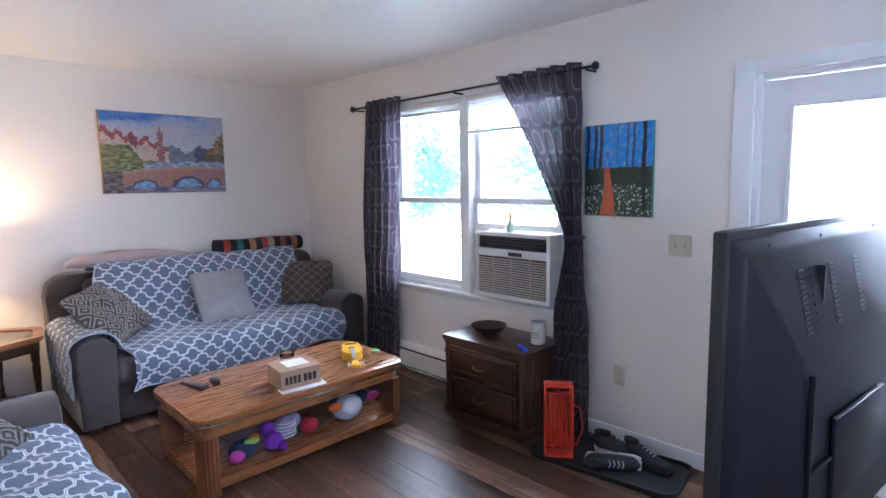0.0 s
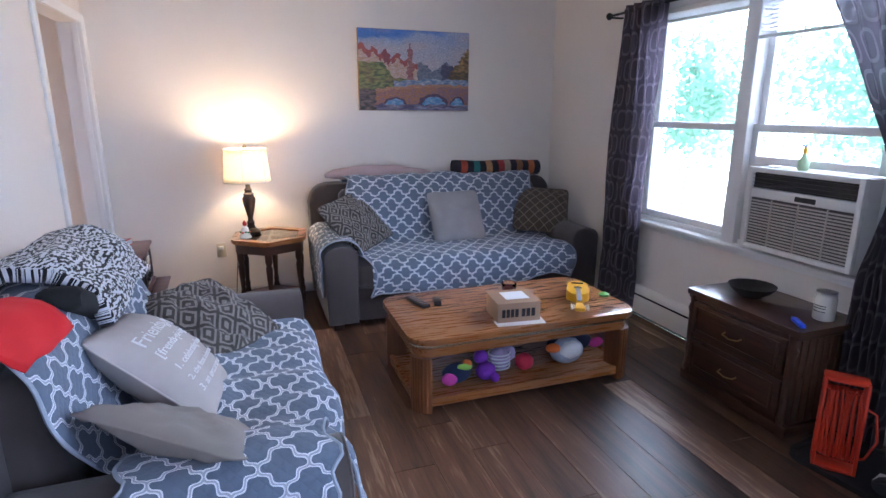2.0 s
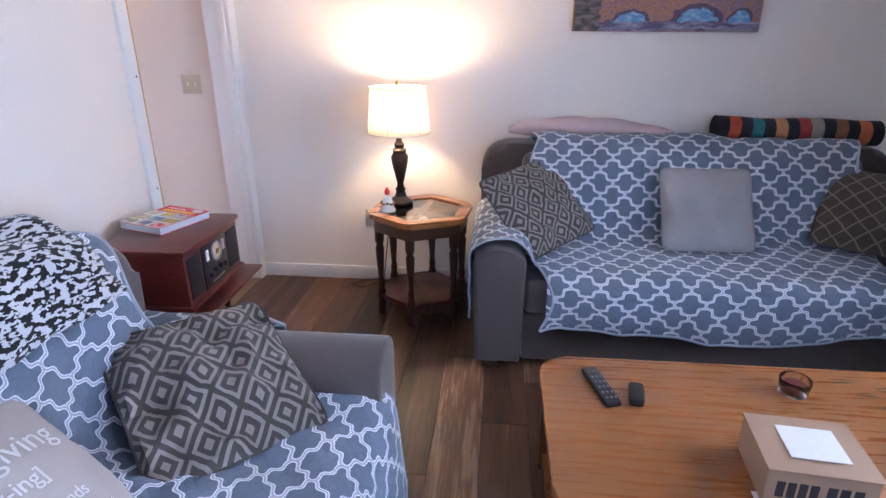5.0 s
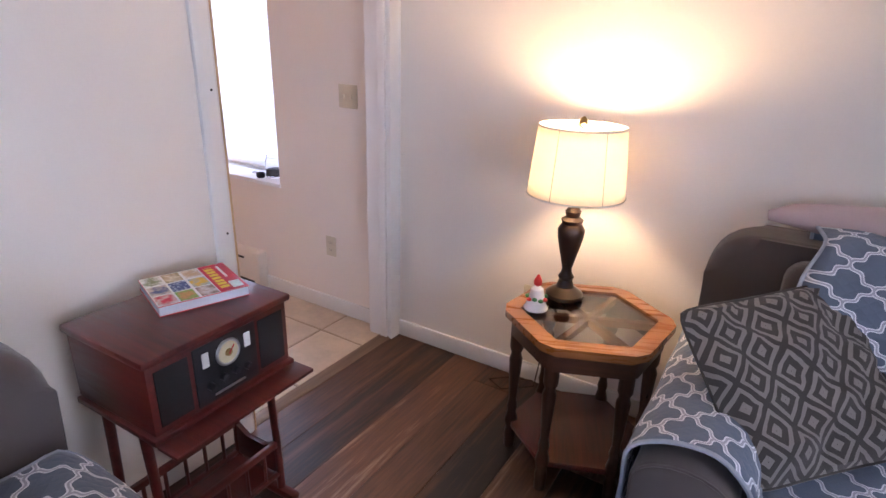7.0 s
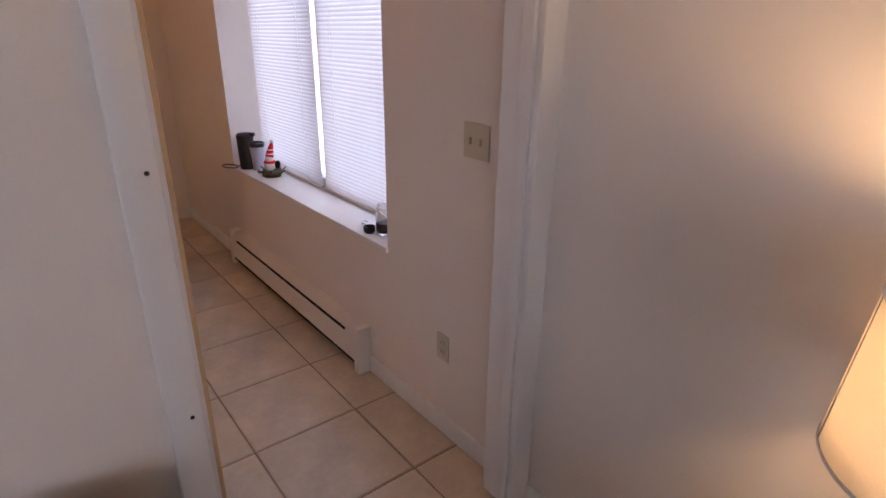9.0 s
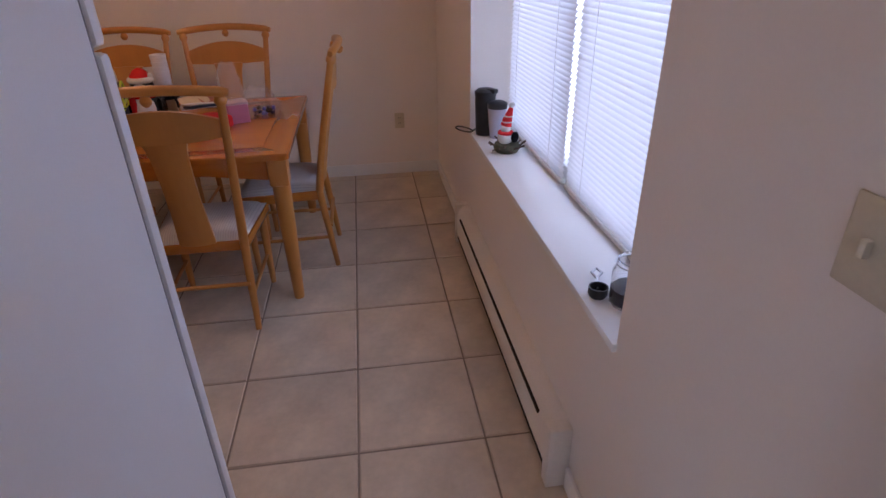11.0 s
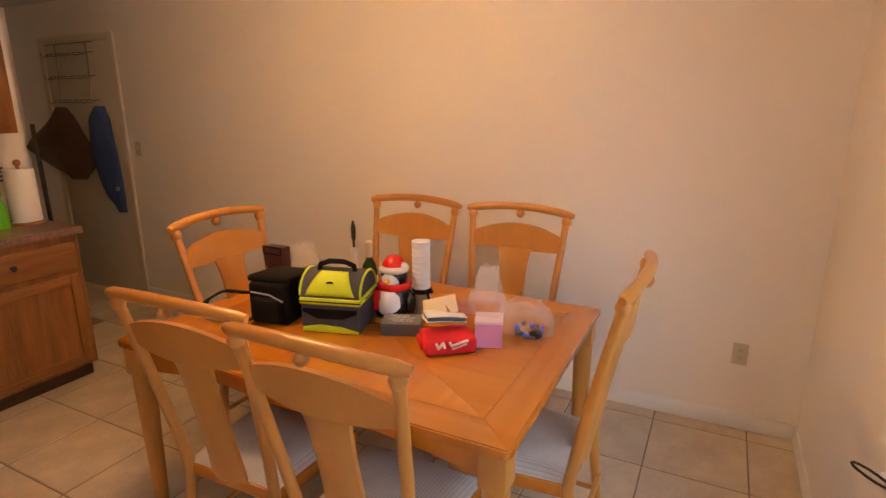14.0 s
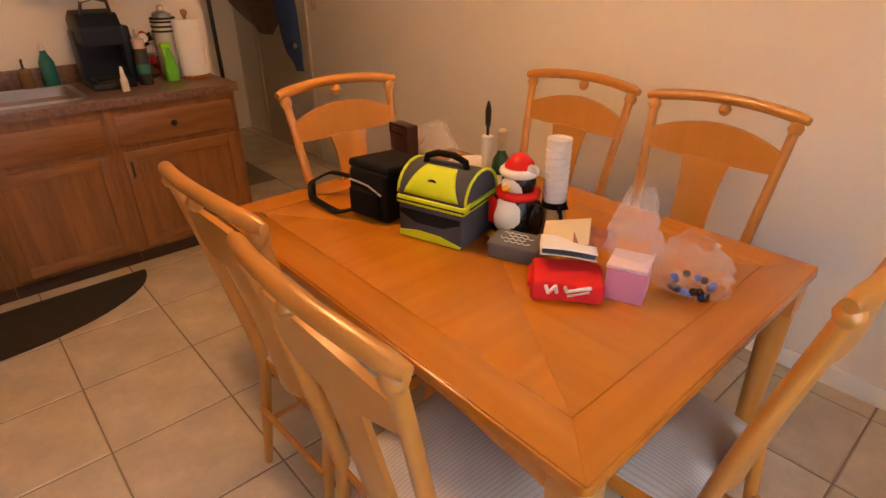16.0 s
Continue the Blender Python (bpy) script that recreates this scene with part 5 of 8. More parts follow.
# ---- heaters ----
def heater(m, L, label):
    t = thing("baseboard_heater", m, label, "heater")
    body = M("heater_enamel", (0.74, 0.70, 0.64), 0.4, 0.05, 4, 0.05)
    prof = [(0, 0.05), (0.062, 0.05), (0.066, 0.075), (0.066, 0.175), (0.05, 0.215), (0.03, 0.232), (0, 0.235)]
    m2 = Matrix(((0, 0, 1, 0), (-1, 0, 0, 0), (0, 1, 0, 0), (0, 0, 0, 1)))
    part("body", prism(B(), prof, -L / 2 + 0.05, L / 2 - 0.05, 0.0, m2), body, t)
    part("slot", box(B(), -L / 2 + 0.14, L / 2 - 0.14, -0.0672, -0.04, 0.182, 0.192, 0, 2), dark_gap, t, "dark air slot")
    part("lower_slot", box(B(), -L / 2 + 0.06, L / 2 - 0.06, -0.064, -0.01, 0.036, 0.0498), dark_gap, t)
    for s in (-1, 1):
        x = s * (L / 2 - 0.025)
        part("end_cap", box(B(), x - 0.0248, x + 0.0248, -0.072, 0, 0.0, 0.240, 0.006), body, t)
    return t


heater(pose(-2.27, YN, 0), 1.76, "long cream baseboard heater under the kitchen window")
heater(pose(XE, 3.00, 0, 0, 0, -90), 1.95, "long cream baseboard heater under the living room window")


# ---- plates on the walls ----
def plate(name, m, w, h, holes, label):
    t = thing(name, m, label, "switch" if "switch" in name else "outlet")
    part("cover", box(B(), -w / 2, w / 2, -0.006, 0, -h / 2, h / 2, 0.003), ivory_plastic, t)
    for x, z, a, b in holes:
        part("toggle" if "switch" in name else "socket", box(B(), x - a, x + a, -0.016 if "switch" in name else -0.0085, -0.0058, z - b, z + b, 0.002), ivory_plastic, t)
        if "switch" not in name:
            for sx in (-0.006, 0.006):
                part("slot", box(B(), x + sx - 0.001, x + sx + 0.001, -0.0088, -0.0084, z - 0.004, z + 0.006), black, t)
    return t


two = [(-0.023, 0, 0.005, 0.011), (0.023, 0, 0.005, 0.011)]
sock = [(0, 0.02, 0.016, 0.013), (0, -0.02, 0.016, 0.013)]
plate("light_switch", pose(XE, 1.285, 1.172, 0, 0, -90), 0.118, 0.112, two, "ivory double light switch beside the entrance door")
plate("wall_outlet", pose(XE, 1.606, 0.397, 0, 0, -90), 0.07, 0.114, sock, "ivory wall outlet low on the living room wall")
plate("light_switch", pose(-0.694, YN, 1.20, 0, 0, 0), 0.118, 0.112, two, "ivory double light switch beside the doorway")
plate("wall_outlet", pose(-0.85, YN, 0.391, 0, 0, 0), 0.07, 0.114, sock, "ivory wall outlet low on the kitchen wall")
plate("wall_outlet", pose(XW, 4.645, 0.408, 0, 0, 90), 0.07, 0.114, sock, "ivory wall outlet near the kitchen corner")
plate("light_switch", pose(XW, 0.25, 1.27, 0, 0, 90), 0.07, 0.114, [(0, 0, 0.005, 0.011)], "ivory light switch beside the hall door")

# ---- living room: window dressing ----
curtain_cloth = sheer("curtain_weave", cloth("curtain_print", (0.066, 0.054, 0.066), (0.19, 0.165, 0.185), "lozenge", 0.085, width=0.12), (0.14, 0.118, 0.155), 0.02, 0.24)


def curtain(name, left, right, label, x=XE - 0.09, folds=5, seed=0, tie=None):
    """A hanging curtain: left(z), right(z) give its edges in y."""
    def fn(u, v):
        z = 2.175 - v * 2.165
        a, b = left(z), right(z)
        y = a + (b - a) * u
        pinch = min(1.0, abs(b - a) / 0.42)
        d = (0.026 + 0.012 * (1 - pinch)) * math.sin(u * folds * 2 * math.pi + 0.8 * math.sin(3 * z + seed)) + 0.012 * noise.noise((u * 4, z * 3, seed))
        return (x + d, y + 0.008 * noise.noise((z * 5, u * 3, seed + 4)), z)
    c = thing(name, pose(0, 0, 0), label, "curtain")
    ob = part("panel", sheet(B(), fn, 90, 60, 0.95, 2.16), curtain_cloth, c)
    for k in range(folds):
        yy = left(2.15) + (right(2.15) - left(2.15)) * (k + 0.5) / folds
        part("grommet", tube(B(), [(x + 0.022 * math.cos(a), yy, 2.135 + 0.022 * math.sin(a)) for a in [2 * math.pi * q / 16 for q in range(17)]], 0.004, 6), black, c)
    if tie:
        part("tie", tube(B(), [(x + 0.055 * math.cos(a), tie[0] + 0.055 * math.sin(a), tie[1]) for a in [2 * math.pi * q / 20 for q in range(21)]], 0.010, 8), curtain_cloth, c)
    return c


def smooth(a, b, t):
    t = max(0.0, min(1.0, t))
    return a + (b - a) * (3 * t * t - 2 * t * t * t)


curtain("curtain", lambda z: 3.945 - 0.05 * z / 1.1, lambda z: 3.505 - 0.05 * z / 1.1 + 0.015 * math.sin(z * 3), "dark grey patterned curtain hanging straight beside the window", folds=5, seed=1)
curtain("curtain", lambda z: 1.822 + 0.012 * max(0, z - 1.19) if z > 1.19 else smooth(1.822, 1.765, (1.19 - z) / 0.6), lambda z: (1.905 + 0.55 * ((z - 1.19) / 0.985) ** 1.15) if z > 1.19 else smooth(1.905, 1.985, (1.19 - z) / 0.5), "dark grey patterned curtain tied back beside the air conditioner", folds=6, seed=2, tie=(1.863, 1.19))
rod = thing("curtain_rod", pose(0, 0, 0), "thin black metal curtain rod above the window", "curtain rod")
part("rod", tube(B(), [(XE - 0.09, 1.75, 2.135), (XE - 0.09, 4.0, 2.135)], 0.008, 10), black, rod)
for y in (1.74, 4.01):
    part("finial", lathe(B(), [(0.008, -0.02), (0.02, -0.012), (0.026, 0.0), (0.02, 0.014), (0.006, 0.02)], 14), black, rod).matrix_basis = pose(XE - 0.09, y, 2.135, 90, 0, 0)
for y in (1.79, 2.81, 3.97):
    part("bracket", box(B(), XE - 0.10, XE, y - 0.006, y + 0.006, 2.115, 2.1265, 0.002), black, rod)


def air_conditioner(m):
    """Front faces local -y."""
    t = thing("air_conditioner", m, "white window air conditioner in the open sash", "air conditioner")
    W, H = 0.30, 0.43
    part("body", box(B(), -W, W, 0.0, 0.36, 0, H, 0.008), white_plastic, t)
    part("front_frame", frame_x(-W - 0.006, W + 0.006, -0.002, H + 0.004, 0.026, -0.03, -0.0005), white_plastic, t)
    part("control_panel", box(B(), -W + 0.02, W - 0.02, -0.024, -0.0006, H - 0.155, H - 0.105, 0.004), white_plastic, t)
    part("display", box(B(), -0.02, 0.09, -0.026, -0.0235, H - 0.145, H - 0.12, 0.002), black, t)
    gv = part("outlet_grille", box(B(), -W + 0.021, W - 0.021, -0.008, -0.0006, H - 0.104, H - 0.023), black, t, "dark air outlet")
    for k in range(4):
        z = H - 0.095 + k * 0.02
        part("vane", box(B(), -W + 0.022, W - 0.022, -0.02, -0.0085, z - 0.0015, z + 0.0015), black, gv)
    gr = part("intake_grille", box(B(), -W + 0.021, W - 0.021, -0.012, -0.0006, 0.024, H - 0.157), M("grille_grey", (0.07, 0.066, 0.06), 0.6, 0.05), t)
    louvre_mat = M("louvre_beige", (0.50, 0.46, 0.41), 0.45, 0.05)
    for k in range(15):
        z = 0.036 + k * 0.0158
        part("louvre", box(B(), -W + 0.022, W - 0.022, -0.020, -0.0125, z - 0.0036, z + 0.0036), louvre_mat, gr)
    for x in (-0.15, 0.0, 0.15):
        part("rib", box(B(), x - 0.002, x + 0.002, -0.0208, -0.0124, 0.026, H - 0.159), louvre_mat, gr)
    return t


air_conditioner(pose(XE - 0.075, 2.326, WZ0 + 0.0355, 0, 0, -90))
bm = box(B(), XE + 0.036, XE + 0.062, 2.634, 2.764, WZ0 + 0.037, 1.189)
solid("side_panel", bm, white_plastic, "white filler panel beside the air conditioner", "panel")
green_plastic = M("green_plastic", (0.12, 0.42, 0.12), 0.35, 0.1)
yellow_plastic = M("yellow_plastic", (0.80, 0.45, 0.02), 0.4, 0.08)
blue_plastic = M("blue_plastic", (0.02, 0.08, 0.62), 0.35, 0.05)
red_plastic = M("red_plastic", (0.55, 0.03, 0.03), 0.35, 0.08)
so = thing("soap_bottle", pose(XE - 0.02, 2.39, 1.186), "small soap bottle with yellow top on the air conditioner", "bottle")
part("body", lathe(B(), [(0.022, 0), (0.026, 0.01), (0.026, 0.05), (0.012, 0.075), (0.01, 0.085)], 14), M("soap_green", (0.45, 0.62, 0.40), 0.3, 0.1), so)
part("cap", lathe(B(), [(0.011, 0.085), (0.011, 0.11), (0.004, 0.118)], 12), yellow_plastic, so)
part("pump", box(B(), -0.03, 0.012, -0.007, 0.007, 0.118, 0.128, 0.003), blue_plastic, so)


# ---- paintings ----
def blend(a, b, k):
    k = max(0.0, min(1.0, k))
    return tuple(p + (q - p) * k for p, q in zip(a, b))


def bridge_scene(u, v):
    """Loose brushwork: sky, town on a hill, trees, a stone bridge over water."""
    wu, wv = noise.noise((u * 16, v * 22, 1.0)), noise.noise((u * 18, v * 24, 6.0))
    x, y = u + 0.022 * wu, v + 0.022 * wv
    soft = noise.noise((x * 4, y * 7, 3.0))
    dab = noise.noise((x * 22, y * 40, 9.0))
    fine = noise.noise((u * 60, v * 90, 2.0))
    # sky
    c = blend((0.42, 0.40, 0.46), (0.24, 0.33, 0.55), (y - 0.62) * 2.2 + 0.5 * soft)
    c = blend(c, (0.05, 0.16, 0.50), (y - 0.90 + 0.12 * soft - 0.12 * (u - 0.25)) * 14)
    c = blend(c, (0.52, 0.40, 0.38), 0.9 * (noise.noise((x * 3, y * 6, 12.0)) - 0.05))
    # far trees and roofs
    if y < 0.56 + 0.05 * math.sin(x * 26) * (x > 0.5) + 0.03 * dab and x > 0.44:
        c = blend((0.20, 0.22, 0.27), (0.09, 0.11, 0.17), 0.5 + dab)
        if x > 0.74 and y < 0.60 and x < 0.88:
            c = blend((0.10, 0.09, 0.16), (0.05, 0.06, 0.10), 0.5 + dab)
    # town on the slope
    roof = 0.80 - 0.36 * x + 0.04 * math.sin(x * 60)
    if x < 0.52 and y < roof:
        c = blend((0.46, 0.29, 0.19), (0.50, 0.40, 0.36), 0.5 + dab)
        if y > roof - 0.07:
            c = blend((0.34, 0.075, 0.05), (0.24, 0.07, 0.08), 0.5 + dab)
        if abs(x - 0.24) < 0.03 and y > roof - 0.16:
            c = (0.20, 0.05, 0.06)
    if abs(x - 0.455) < 0.022 + 0.018 * (0.75 - y) and 0.38 < y < 0.78 or (abs(x - 0.452) < 0.008 and y < 0.84 and y > 0.4):
        c = blend((0.22, 0.08, 0.10), (0.32, 0.14, 0.13), 0.5 + dab)
    # trees on both banks
    if x < 0.30 - 0.55 * (y - 0.42) and y < 0.60 + 0.05 * soft or (x < 0.42 and y < 0.40):
        c = blend((0.05, 0.09, 0.045), (0.24, 0.25, 0.08), 0.5 + 1.1 * dab)
        c = blend(c, (0.30, 0.15, 0.08), 0.8 * noise.noise((x * 7, y * 9, 20.0)))
    if x > 0.90 - 0.10 * math.sin(y * 5) + 0.03 * dab and y < 0.80:
        c = blend((0.10, 0.075, 0.04), (0.36, 0.22, 0.07), 0.5 * (y > 0.5) + dab)
    # water behind, bridge and arches
    deck = 0.235 + 0.10 * math.sin(min(1.0, x * 0.95) * 2.2)
    if y < deck + 0.07 and x > 0.30:
        c = blend((0.12, 0.20, 0.34), (0.38, 0.40, 0.46), 0.4 + dab)
    if y < deck and x > 0.14:
        c = blend((0.40, 0.17, 0.075), (0.24, 0.13, 0.16), 0.4 + dab + 0.4 * (x > 0.7))
        if y > deck - 0.035:
            c = blend((0.48, 0.25, 0.13), (0.36, 0.17, 0.12), 0.5 + dab)
        for cx, w, h in ((0.315, 0.105, 0.105), (0.665, 0.135, 0.15), (0.90, 0.07, 0.12)):
            d = ((x - cx) / w) ** 2 + ((y - 0.065) / h) ** 2
            if d < 1:
                c = blend((0.10, 0.27, 0.52), (0.30, 0.42, 0.58), 0.3 + dab) if d < 0.62 else (0.10, 0.06, 0.10)
    if y < 0.075:
        c = blend((0.10, 0.08, 0.15), (0.30, 0.27, 0.36), 0.35 + 1.2 * noise.noise((x * 8, y * 50, 5.0)))
    if x < 0.14 and y < 0.26:
        c = blend((0.05, 0.045, 0.04), (0.20, 0.14, 0.12), 0.4 + dab)
    k = 0.95 + 0.30 * fine + 0.12 * dab
    return (c[0] * k, c[1] * k, c[2] * k)


def forest_scene(u, v):
    n = noise.noise((u * 14, v * 14, 7.0))
    n2 = noise.noise((u * 34, v * 42, 2.0))
    if abs(u - 0.885 - 0.006 * math.sin(v * 9)) < 0.028 and v > 0.07:
        return (0.008, 0.012, 0.022)
    if v > 0.53 + 0.02 * noise.noise((u * 6, 0.5, 1.0)):
        for cx, w, c in ((0.045, 0.018, (0.01, 0.02, 0.06)), (0.165, 0.022, (0.015, 0.03, 0.09)), (0.25, 0.024, (0.008, 0.015, 0.03)), (0.49, 0.007, (0.03, 0.12, 0.10)), (0.645, 0.012, (0.02, 0.06, 0.14)), (0.735, 0.016, (0.02, 0.05, 0.12))):
            if abs(u - cx - 0.01 * math.sin(v * 9)) < w:
                return c
        if n2 > 0.24 and n > -0.05:
            return (0.42, 0.33, 0.12) if n > 0.2 else ((0.34, 0.12, 0.16) if n > 0.07 else (0.03, 0.05, 0.03))
        return (0.015, 0.23 + 0.08 * n, 0.62 + 0.12 * n)
    px = 0.355 + 0.015 * math.sin(v * 8)
    if abs(u - px) < 0.045 + 0.17 * max(0, 0.45 - v):
        return (0.46 + 0.14 * n, 0.10 + 0.05 * n2, 0.035)
    if v > 0.33 + 0.05 * n:
        return (0.012, 0.032 + 0.02 * n, 0.016)
    if n2 > 0.22:
        return (0.42, 0.47, 0.40) if n > -0.1 else (0.10, 0.22, 0.10)
    return (0.018, 0.055 + 0.04 * n, 0.028)


oil = painted("oil_paint", 0.4)
canvas_edge = M("canvas_edge", (0.42, 0.24, 0.10), 0.8, 0.1)
pa = thing("painting", pose(1.944, YN - 0.002, 1.79, 0, 0.4, 0), "colourful impressionist canvas of a castle, bridge and river", "painting")
part("stretcher", box(B(), -0.468, 0.468, -0.035, 0, -0.313, 0.313, 0.003), canvas_edge, pa, "brown canvas edge")
part("canvas", picture(B(), 0.932, 0.622, 216, 144, bridge_scene), oil, pa).matrix_basis = pose(0, -0.0362, 0)
pb = thing("painting", pose(XE - 0.002, 1.635, 1.569, 0, 0, -90), "small canvas of blue forest with an orange path", "painting")
part("stretcher", box(B(), -0.203, 0.203, -0.02, 0, -0.254, 0.254, 0.003), M("green_edge", (0.05, 0.30, 0.28), 0.7, 0.1), pb, "teal canvas edge")
part("canvas", picture(B(), 0.402, 0.504, 120, 150, forest_scene), oil, pb).matrix_basis = pose(0, -0.0212, 0)


# ---- television seen from behind ----
def television(m):
    """Screen faces local +y; the back faces -y."""
    t = thing("television", m, "large black flat television seen from behind", "television")
    W, H = 0.59, 0.95
    tvb = M("tv_back", (0.009, 0.009, 0.015), 0.46, 0.1, 3, 0.1, 400, spec=0.25)
    part("bezel", box(B(), -W, W, 0.0, 0.035, 0, H, 0.008), black, t)
    part("screen", box(B(), -W + 0.03, W - 0.03, 0.0352, 0.037, 0.04, H - 0.03), M("screen_glass", (0.005, 0.005, 0.006), 0.12, 0), t)
    bm = B()
    lo = [(-W + 0.015, 0, 0.012), (W - 0.015, 0, 0.012), (W - 0.015, 0, H - 0.02), (-W + 0.015, 0, H - 0.02)]
    mid = [(-W + 0.03, -0.03, 0.03), (W - 0.03, -0.03, 0.03), (W - 0.03, -0.03, H - 0.05), (-W + 0.03, -0.03, H - 0.05)]
    hi = [(-W + 0.22, -0.10, 0.06), (W - 0.22, -0.10, 0.06), (W - 0.22, -0.085, H - 0.32), (-W + 0.22, -0.085, H - 0.32)]
    vs = [[bm.verts.new(p) for p in r] for r in (lo, mid, hi)]
    for a, b in zip(vs, vs[1:]):
        for k in range(4):
            bm.faces.new((a[k], a[(k + 1) % 4], b[(k + 1) % 4], b[k]))
    bm.faces.new(vs[-1])
    bmesh.ops.bevel(bm, geom=[e for e in bm.edges], offset=0.008, segments=2, affect="EDGES", profile=0.5)
    sh = part("back_shell", bm, tvb, t, "dark grey moulded back shell")
    slope = 0.055 / 0.27
    for x, w, n, p in ((-W + 0.27, 0.034, 13, 0.0125), (-W + 0.345, 0.006, 7, 0.022), (-W + 0.47, 0.034, 13, 0.0125), (-W + 0.66, 0.034, 13, 0.0125)):
        for r in range(n):
            z = H - 0.115 - r * p
            y = -0.03 - (H - 0.05 - z) * slope
            part("vent_slot", box(B(), x, x + w, y - 0.0022, y + 0.006, z - 0.0034, z + 0.0034), black, sh)
    part("slit", box(B(), -W + 0.40, -W + 0.408, -0.062, -0.04, H - 0.27, H - 0.11), black, sh)
    for x in (-W + 0.14, -W + 0.45, W - 0.3):
        part("screw", lathe(B(), [(0.006, 0), (0.006, 0.003)], 10), black, sh).matrix_basis = pose(x, -0.030, H - 0.038, 90, 0, 0)
    part("recess", box(B(), -0.18, 0.22, -0.108, -0.093, 0.20, 0.44, 0.004), tvb, sh)
    part("rib", box(B(), -W + 0.25, -W + 0.262, -0.104, -0.09, 0.10, H - 0.36, 0.002), tvb, sh)
    part("rib", box(B(), -W + 0.264, -0.19, -0.104, -0.09, 0.33, 0.342, 0.002), tvb, sh)
    part("stand", box(B(), -0.05, 0.05, -0.05, 0.02, -0.055, 0.0, 0.006), black, t)
    part("stand_foot", box(B(), -0.28, 0.28, -0.12, 0.12, -0.07, -0.0552, 0.006), black, t)
    return t


television(pose(2.25, 0.46, 0.455, 0, 0, -6.5))
stand_wood = M("matte_dark_wood", (0.022, 0.014, 0.011), 0.75, 0.25, 8, 0.2, 120, spec=0.15)
ts = thing("tv_stand", pose(2.225, 0.455, 0, 0, 0, -6.5), "low dark wooden television stand", "tv stand")
part("top", box(B(), -0.55, 0.55, -0.20, 0.20, 0.35, 0.3848, 0.004), stand_wood, ts)
for x in (-0.53, 0.53):
    part("side", box(B(), x - 0.014, x + 0.014, -0.19, 0.19, 0, 0.3495, 0.003), stand_wood, ts)
part("shelf", box(B(), -0.5155, 0.5155, -0.19, 0.19, 0.20, 0.22), stand_wood, ts)
part("bottom", box(B(), -0.5155, 0.5155, -0.19, 0.19, 0.05, 0.07), stand_wood, ts)


# ---- cord reel, tray and shoes by the wall ----
def cord_reel(m):
    t = thing("cord_reel", m, "bright orange-red extension cord reel standing on the floor", "cord reel")
    om = M("reel_orange", (0.50, 0.035, 0.012), 0.4, 0.1)
    for y in (-0.045, 0.045):
        part("frame", frame_x(-0.078, 0.078, 0, 0.40, 0.013, y - 0.008, y + 0.008), om, t)
    for z in (0.0065, 0.3935):
        part("crossbar", box(B(), -0.078, 0.078, -0.0365, 0.0365, z - 0.0062, z + 0.0062, 0.003), om, t)
    for z in (0.055, 0.345):
        part("spindle", tube(B(), [(-0.066, 0, z), (0.066, 0, z)], 0.008, 8), om, t)
    rng = random.Random(2)
    for q in range(11):
        x = -0.052 + 0.0104 * q
        r, zc = 0.020 + 0.007 * rng.random(), 0.20
        loop = []
        for k in range(25):
            a = 2 * math.pi * k / 24
            up = 0.125 + 0.012 * rng.random() if abs(math.sin(a)) > 0.3 else 0.10
            loop.append((x + 0.012 * math.sin(a + q) * math.cos(2 * a), r * 1.3 * math.cos(a), zc + math.copysign(min(abs(math.sin(a)) * 2.4, 1) * up, math.sin(a)) + 0.02 * math.sin(a)))
        part("cord_loop", tube(B(), loop, 0.0052, 6), om, t)
    part("loose_cord", tube(B(), [(0.05, 0, 0.30), (0.115, -0.01, 0.27), (0.13, -0.02, 0.16), (0.10, -0.01, 0.07), (0.06, 0, 0.05)], 0.0055, 6), om, t)
    return t


cord_reel(pose(2.845, 1.755, 0.012, -4, 0, -52))
rubber = M("black_rubber", (0.012, 0.012, 0.013), 0.6, 0.2, 12, 0.3, 150)
bt = thing("boot_tray", pose(2.98, 1.53, 0, 0, 0, 98), "black rubber boot tray along the wall", "shoe tray")
part("mat", prism(B(), rounded_rect(-0.40, 0.40, -0.19, 0.19, 0.07), 0, 0.008, 0.002), rubber, bt)
part("rim", frame_ring(rounded_rect(-0.40, 0.40, -0.19, 0.19, 0.07), 0.015, 0.0082, 0.024), rubber, bt)


